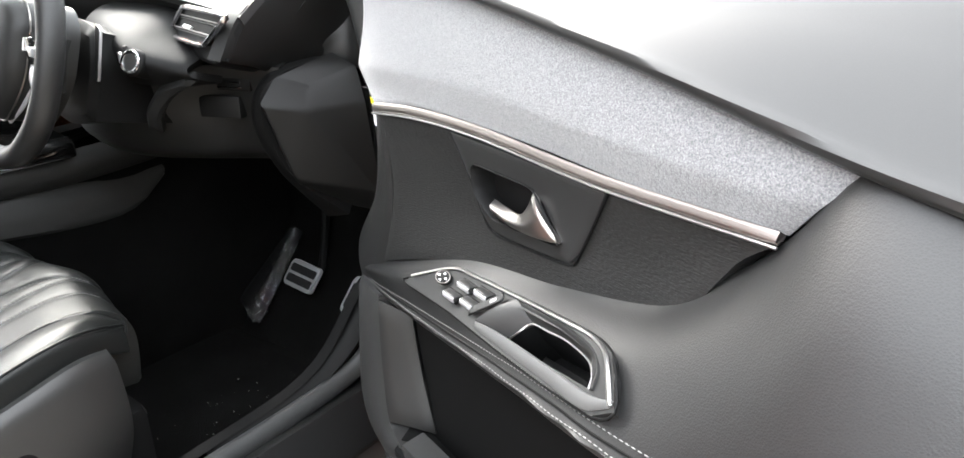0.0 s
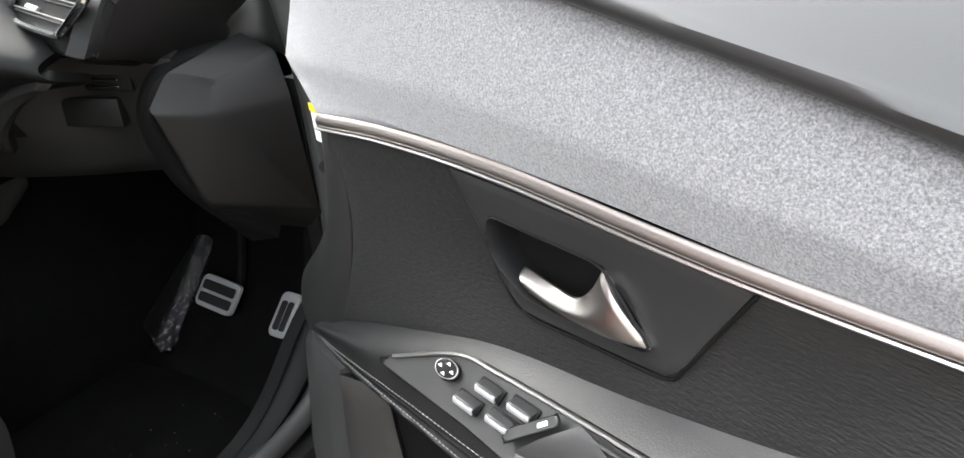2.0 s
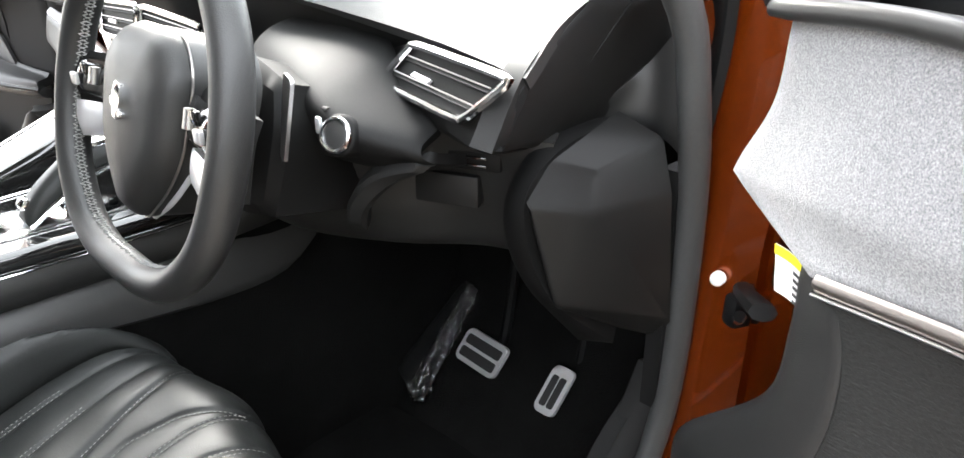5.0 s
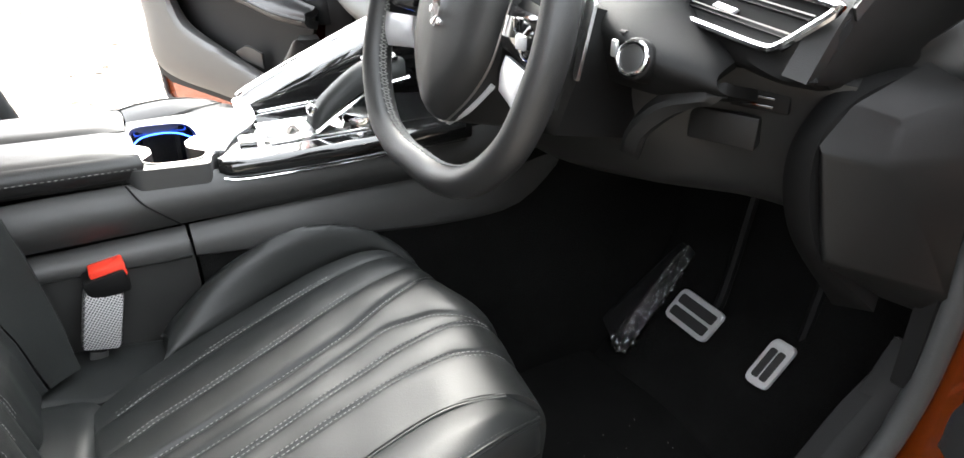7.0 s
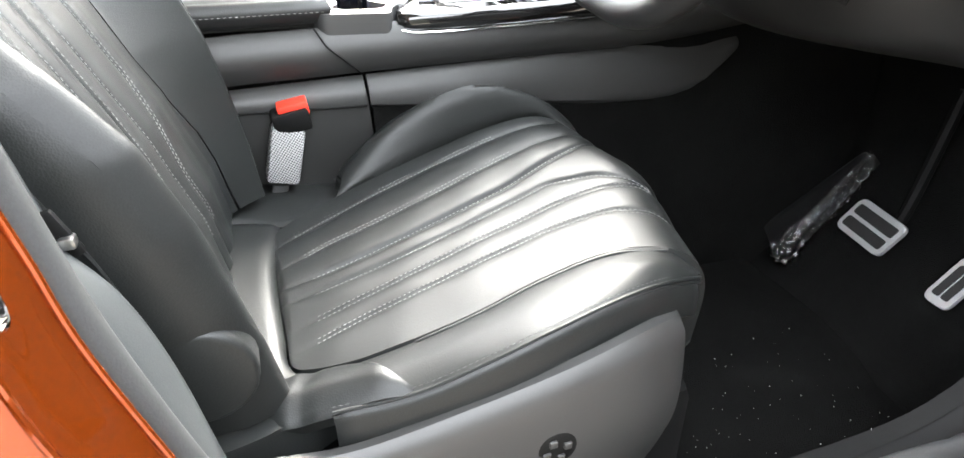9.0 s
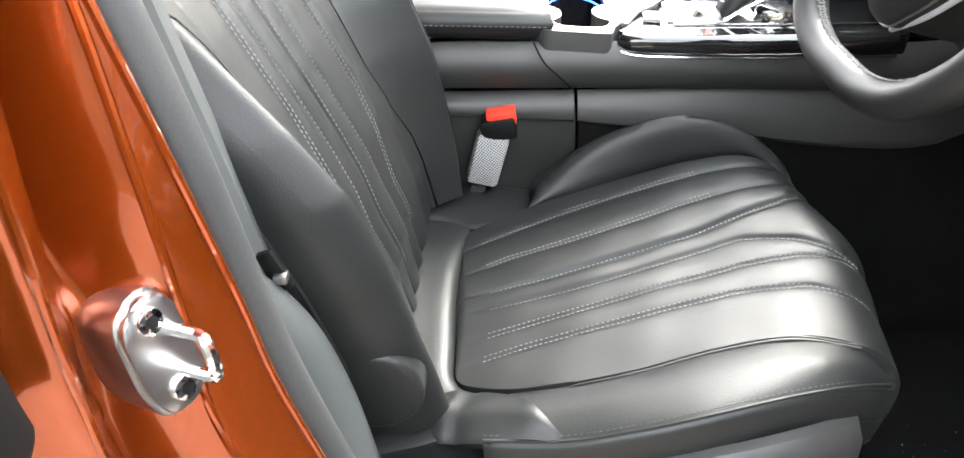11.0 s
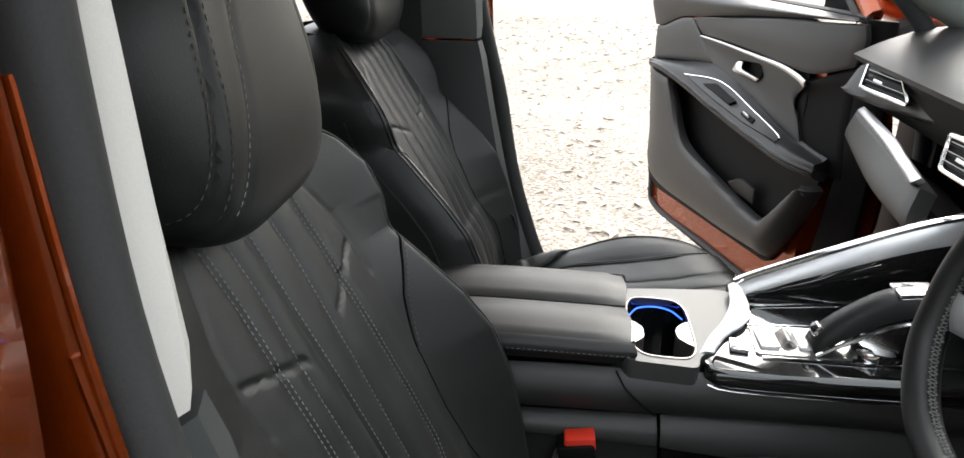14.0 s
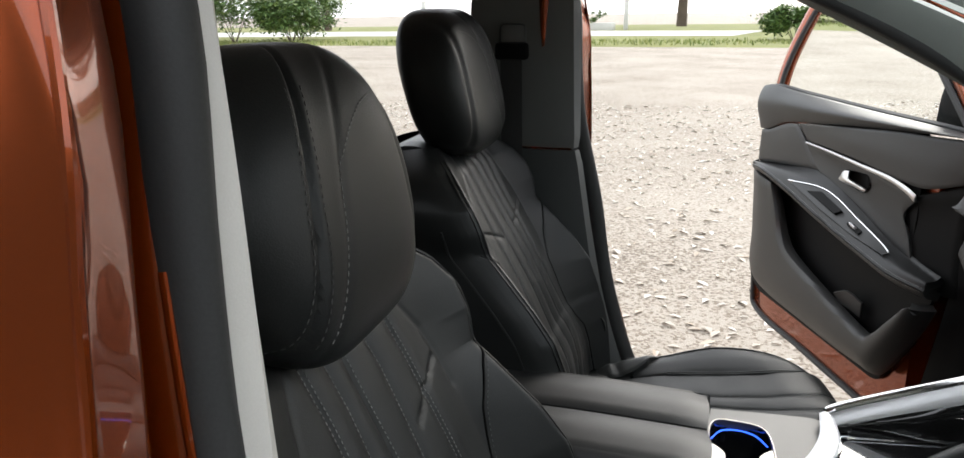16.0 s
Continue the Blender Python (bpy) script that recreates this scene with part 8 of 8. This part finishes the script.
        for k in range(len(ring_w)):
            bm.faces.new((lv[0][k], lv[0][(k + 1) % len(ring_w)], lv[1][(k + 1) % len(ring_w)], lv[1][k]))
        bm.faces.new(lv[-1])
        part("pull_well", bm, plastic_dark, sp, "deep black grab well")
        part("well_rim", tube([v + an * 0.001 for v in ring_w[:8]], 0.0009, 6, 50), satin, sp)
        ey = an.cross(D).normalized()
        ey = ey if ey.z > 0 else -ey
        J = lambda c, a, b, h: S(c[0], c[1], 0.0025) + D * a + ey * b * 0.62 + an * h * 0.7
        jc = (0.193, 0.65)
        mj = part("mirror_joystick", prism(disc(0.0125, 24), lambda a, b, h: J(jc, a, b, h), 0.0, 0.004, 0.0015), plastic_dark, sp, "round mirror adjuster")
        part("adjuster_ring", tube([J(jc, a, b, 0.0035) for a, b in disc(0.0108, 20)], 0.0006, 6, 40, closed=True), handle_metal, mj)
        for k in range(4):
            part("adjuster_mark", prism(rounded([(-0.0022, -0.0018), (0.0022, -0.0018), (0.0, 0.0020)], 0.0005), lambda a, b, h: J(jc, a + 0.0062 * math.cos(k * 1.57), b + 0.0062 * math.sin(k * 1.57), h), 0.003, 0.0048, 0.0), silver, mj)
        for c in ((0.228, 0.47), (0.241, 0.645), (0.264, 0.47), (0.275, 0.63)):
            part("switch_recess", prism(rounded([(-0.0115, -0.008), (0.0115, -0.008), (0.0115, 0.010), (-0.0115, 0.010)], 0.002), lambda a, b, h: J(c, a, b, h), -0.002, 0.0006, 0.0), plastic_dark, sp)
            swi = part("window_switch", shell([[J(c, -0.010, -0.008, 0.0045), J(c, 0.010, -0.008, 0.0045)], [J(c, -0.010, -0.003, 0.0080), J(c, 0.010, -0.003, 0.0080)], [J(c, -0.010, 0.003, 0.0050), J(c, 0.010, 0.003, 0.0050)], [J(c, -0.010, 0.009, 0.0012), J(c, 0.010, 0.009, 0.0012)]], 6, 12, p(0.3, 1, 3), 0.004, 0.0008), plastic_smooth, sp, "window lift switch")
            part("switch_tip", shell([[J(c, -0.0095, -0.0098, 0.0030), J(c, 0.0095, -0.0098, 0.0030)], [J(c, -0.0095, -0.0072, 0.0062), J(c, 0.0095, -0.0072, 0.0062)], [J(c, -0.0095, -0.0040, 0.0084), J(c, 0.0095, -0.0040, 0.0084)]], 5, 6, p(0.3, 1, 3), 0.002, 0.0005), silver, swi, "bright switch lip")
        bar = [(-0.021, -0.0036), (0.021, -0.0036), (0.021, 0.0036), (-0.021, 0.0036)]
        ex_ = (S(0.302, 0.66, 0) - S(0.275, 0.41, 0)).normalized()
        ex2 = an.cross(ex_).normalized()
        part("lock_button", prism(rounded(bar, 0.0034), lambda a, b, h: S(0.2885, 0.535, 0.0025) + ex_ * a + ex2 * b + an * h, 0.0, 0.0014, 0.0006), plastic_smooth, sp, "oblong lock button")
        part("button_gap", tube([S(0.2885, 0.535, 0.0028) + ex_ * a * 1.03 + ex2 * b * 1.15 for a, b in rounded(bar, 0.0034)], 0.0006, 6, 60, closed=True), plastic_dark, sp)
        part("button_mark", prism(rounded([(-0.004, -0.0016), (0.004, -0.0016), (0.004, 0.0016), (-0.004, 0.0016)], 0.0006), lambda a, b, h: S(0.2955, 0.60, 0.0025) + ex_ * a + ex2 * b + an * h, 0.001, 0.0020, 0.0), silver, sp)
        # lower panel framing the map pocket
        def frame_piece(rows, name="lower_panel"):
            panel(name, rows, 16, 10, plastic_grey, "charcoal moulded lower door panel", 0.03, 0.006)
        frame_piece([[(0.60, 0.060, 0.815), (0.70, 0.060, 0.83), (0.785, 0.012, 0.835)], [(0.625, 0.055, 0.72), (0.71, 0.05, 0.70), (0.790, 0.006, 0.70)], [(0.44, 0.060, 0.625), (0.65, 0.052, 0.57), (0.782, 0.004, 0.53)], [(0.40, 0.02, 0.42), (0.66, 0.012, 0.405), (0.755, 0.0, 0.43)]])
        frame_piece([[(0.445, 0.060, 0.628), (0.30, 0.060, 0.595), (0.115, 0.050, 0.560)], [(0.43, 0.050, 0.54), (0.28, 0.050, 0.52), (0.08, 0.035, 0.50)], [(0.402, 0.018, 0.42), (0.24, 0.012, 0.415), (0.03, 0.0, 0.42)]])
        frame_piece([[(0.030, 0.030, 0.722), (0.034, 0.032, 0.631), (0.052, 0.036, 0.552), (0.120, 0.050, 0.552)], [(-0.03, 0.020, 0.716), (-0.032, 0.026, 0.62), (-0.018, 0.030, 0.52), (0.07, 0.038, 0.50)], [(-0.090, -0.004, 0.706), (-0.104, -0.004, 0.592), (-0.108, -0.004, 0.495), (-0.02, 0.0, 0.42)]])
        panel("pocket_rim", [[(0.033, 0.027, 0.718), (0.062, -0.004, 0.70)], [(0.037, 0.029, 0.631), (0.080, -0.004, 0.631)], [(0.056, 0.033, 0.553), (0.112, -0.004, 0.553)]], 8, 14, plastic, "", 0.01, 0.002)
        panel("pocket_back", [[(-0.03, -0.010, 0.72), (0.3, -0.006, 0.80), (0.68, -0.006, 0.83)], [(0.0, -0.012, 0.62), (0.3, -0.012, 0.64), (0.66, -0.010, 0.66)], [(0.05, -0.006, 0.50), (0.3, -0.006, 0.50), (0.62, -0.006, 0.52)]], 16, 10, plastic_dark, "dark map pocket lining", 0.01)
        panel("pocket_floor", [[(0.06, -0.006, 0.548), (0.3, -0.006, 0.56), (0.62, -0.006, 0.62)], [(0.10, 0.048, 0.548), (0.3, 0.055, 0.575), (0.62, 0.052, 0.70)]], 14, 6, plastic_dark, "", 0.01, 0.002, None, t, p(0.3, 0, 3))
        # front edge of the trim behind the hinge side
        panel("hinge_edge", [[(-0.026, -0.014, 0.952), (-0.004, -0.004, 0.949), (0.016, 0.004, 0.944)], [(-0.024, -0.014, 0.905), (0.0, -0.002, 0.903), (0.029, 0.002, 0.902)], [(-0.032, -0.014, 0.84), (-0.01, 0.000, 0.838), (0.027, 0.000, 0.836)], [(-0.105, -0.014, 0.750), (-0.037, 0.003, 0.748), (0.004, 0.004, 0.752)], [(-0.115, -0.016, 0.69), (-0.06, 0.004, 0.695), (-0.030, 0.004, 0.70)]], 12, 22, plastic, "", 0.03, 0.003)
    # mirror
    mi = thing("door_mirror", p(0.05, -0.30, 1.15), "dark blue door mirror housing on the open door" if s > 0 else "dark door mirror housing on the passenger door", "door mirror", "door mirrors")
    part("mirror_foot", tube(P([(-0.05, -0.09, 1.062), (-0.05, -0.16, 1.060), (-0.03, -0.26, 1.075)]), 0.022, 10, 16, flat=1.4), plastic_dark, mi)
    turn = radians(20)
    face_d, wide_d = D * math.cos(turn) + N * math.sin(turn), N * math.cos(turn) - D * math.sin(turn)
    mw = lambda a, b, h: p(0.090, -0.330, 1.150 + b) + wide_d * a + face_d * h
    oval = [(0.132 * math.copysign(abs(math.cos(k)) ** 0.6, math.cos(k)), 0.092 * math.copysign(abs(math.sin(k)) ** 0.65, math.sin(k))) for k in np.linspace(0, 2 * math.pi, 41)[:-1]]
    bm = bmesh.new()
    lv = []
    for f, h in ((0.80, 0.002), (0.82, 0.012), (0.90, 0.016), (0.97, 0.008), (1.0, -0.010), (1.0, -0.05), (0.96, -0.10), (0.86, -0.135), (0.5, -0.155)):
        lv.append([bm.verts.new(mw(a * f, b * f - 0.26 * max(0.0, -h - 0.010), h)) for a, b in oval])
    for r0, r1 in zip(lv, lv[1:]):
        for i in range(40):
            bm.faces.new((r0[i], r0[(i + 1) % 40], r1[(i + 1) % 40], r1[i]))
    bm.faces.new(lv[-1])
    part("mirror_housing", bm, blue_shell if s > 0 else orange, mi, "glossy dark blue mirror housing" if s > 0 else "")
    part("mirror_glass", prism([(a * 0.81, b * 0.81) for a, b in oval], mw, -0.002, 0.005, 0.001), mirror_m, mi, "mirror glass")
    return t, p


drv, pd_ = door(1)
door(-1)

# check strap, its bolt and the label on the driver's door
cs = thing("check_strap", (0.75, 0.94, 0.79), "black door check strap with a pale bolt", "check strap")
part("strap", tube([(0.766, 0.930, 0.798), (0.793, 0.866, 0.830), (0.823, 0.802, 0.864), (0.846, 0.768, 0.878)], 0.0075, 8, 24, flat=1.5), plastic_dark, cs)
part("strap_block", block((0.020, 0.036, 0.034), (0.788, 0.880, 0.806), 0.006, Matrix.Rotation(radians(-28), 3, "Z")), plastic_dark, cs)
part("strap_spring", tube([(0.768, 0.905, 0.790), (0.788, 0.868, 0.800), (0.800, 0.845, 0.818)], 0.006, 8, 14), piano, cs)
part("bolt", prism(disc(0.0078, 16), lambda a, b, h: Vector((0.738 + a, 0.931 - h, 0.800 + b)), 0, 0.010, 0.003), white_plastic, cs, "pale bolt head")
part("bolt", prism(disc(0.014, 16), lambda a, b, h: Vector((0.765 + a, 0.932 - h, 0.955 + b)), 0, 0.003, 0.001), plastic_dark, cs, "black grommet")
lb = thing("warning_label", pd_(-0.03, 0.01, 0.94), "small folded white and yellow paper label on the door edge", "label")
L = lambda a, b, h=0.0: pd_(-0.050 + 0.027 * a + 0.006 * b, -0.020 - 0.002 * a + 0.006 * max(0, a - 0.45) + h, 0.951 - 0.003 * a - 0.034 * b)
part("paper", shell([[L(0, 0), L(0.5, 0), L(1.1, 0.05)], [L(0, 1), L(0.5, 1), L(1.1, 1.05)]], 10, 6, pd_(0, 3, 1), 0.0005, 0), paper, lb)
part("yellow_band", shell([[L(0, 0, 0.001), L(0.5, 0, 0.001), L(1.1, 0.05, 0.001)], [L(0, 0.2, 0.001), L(0.5, 0.2, 0.001), L(1.1, 0.25, 0.001)]], 10, 3, pd_(0, 3, 1), 0.0004, 0), yellow_paper, lb, "yellow band")
for k in range(5):
    part("text_bar", shell([[L(0.62, 0.30 + 0.15 * k, 0.0015), L(1.05, 0.34 + 0.15 * k, 0.0015)], [L(0.62, 0.37 + 0.15 * k, 0.0015), L(1.05, 0.41 + 0.15 * k, 0.0015)]], 3, 2, pd_(0, 3, 1), 0.0002, 0), ink, lb)
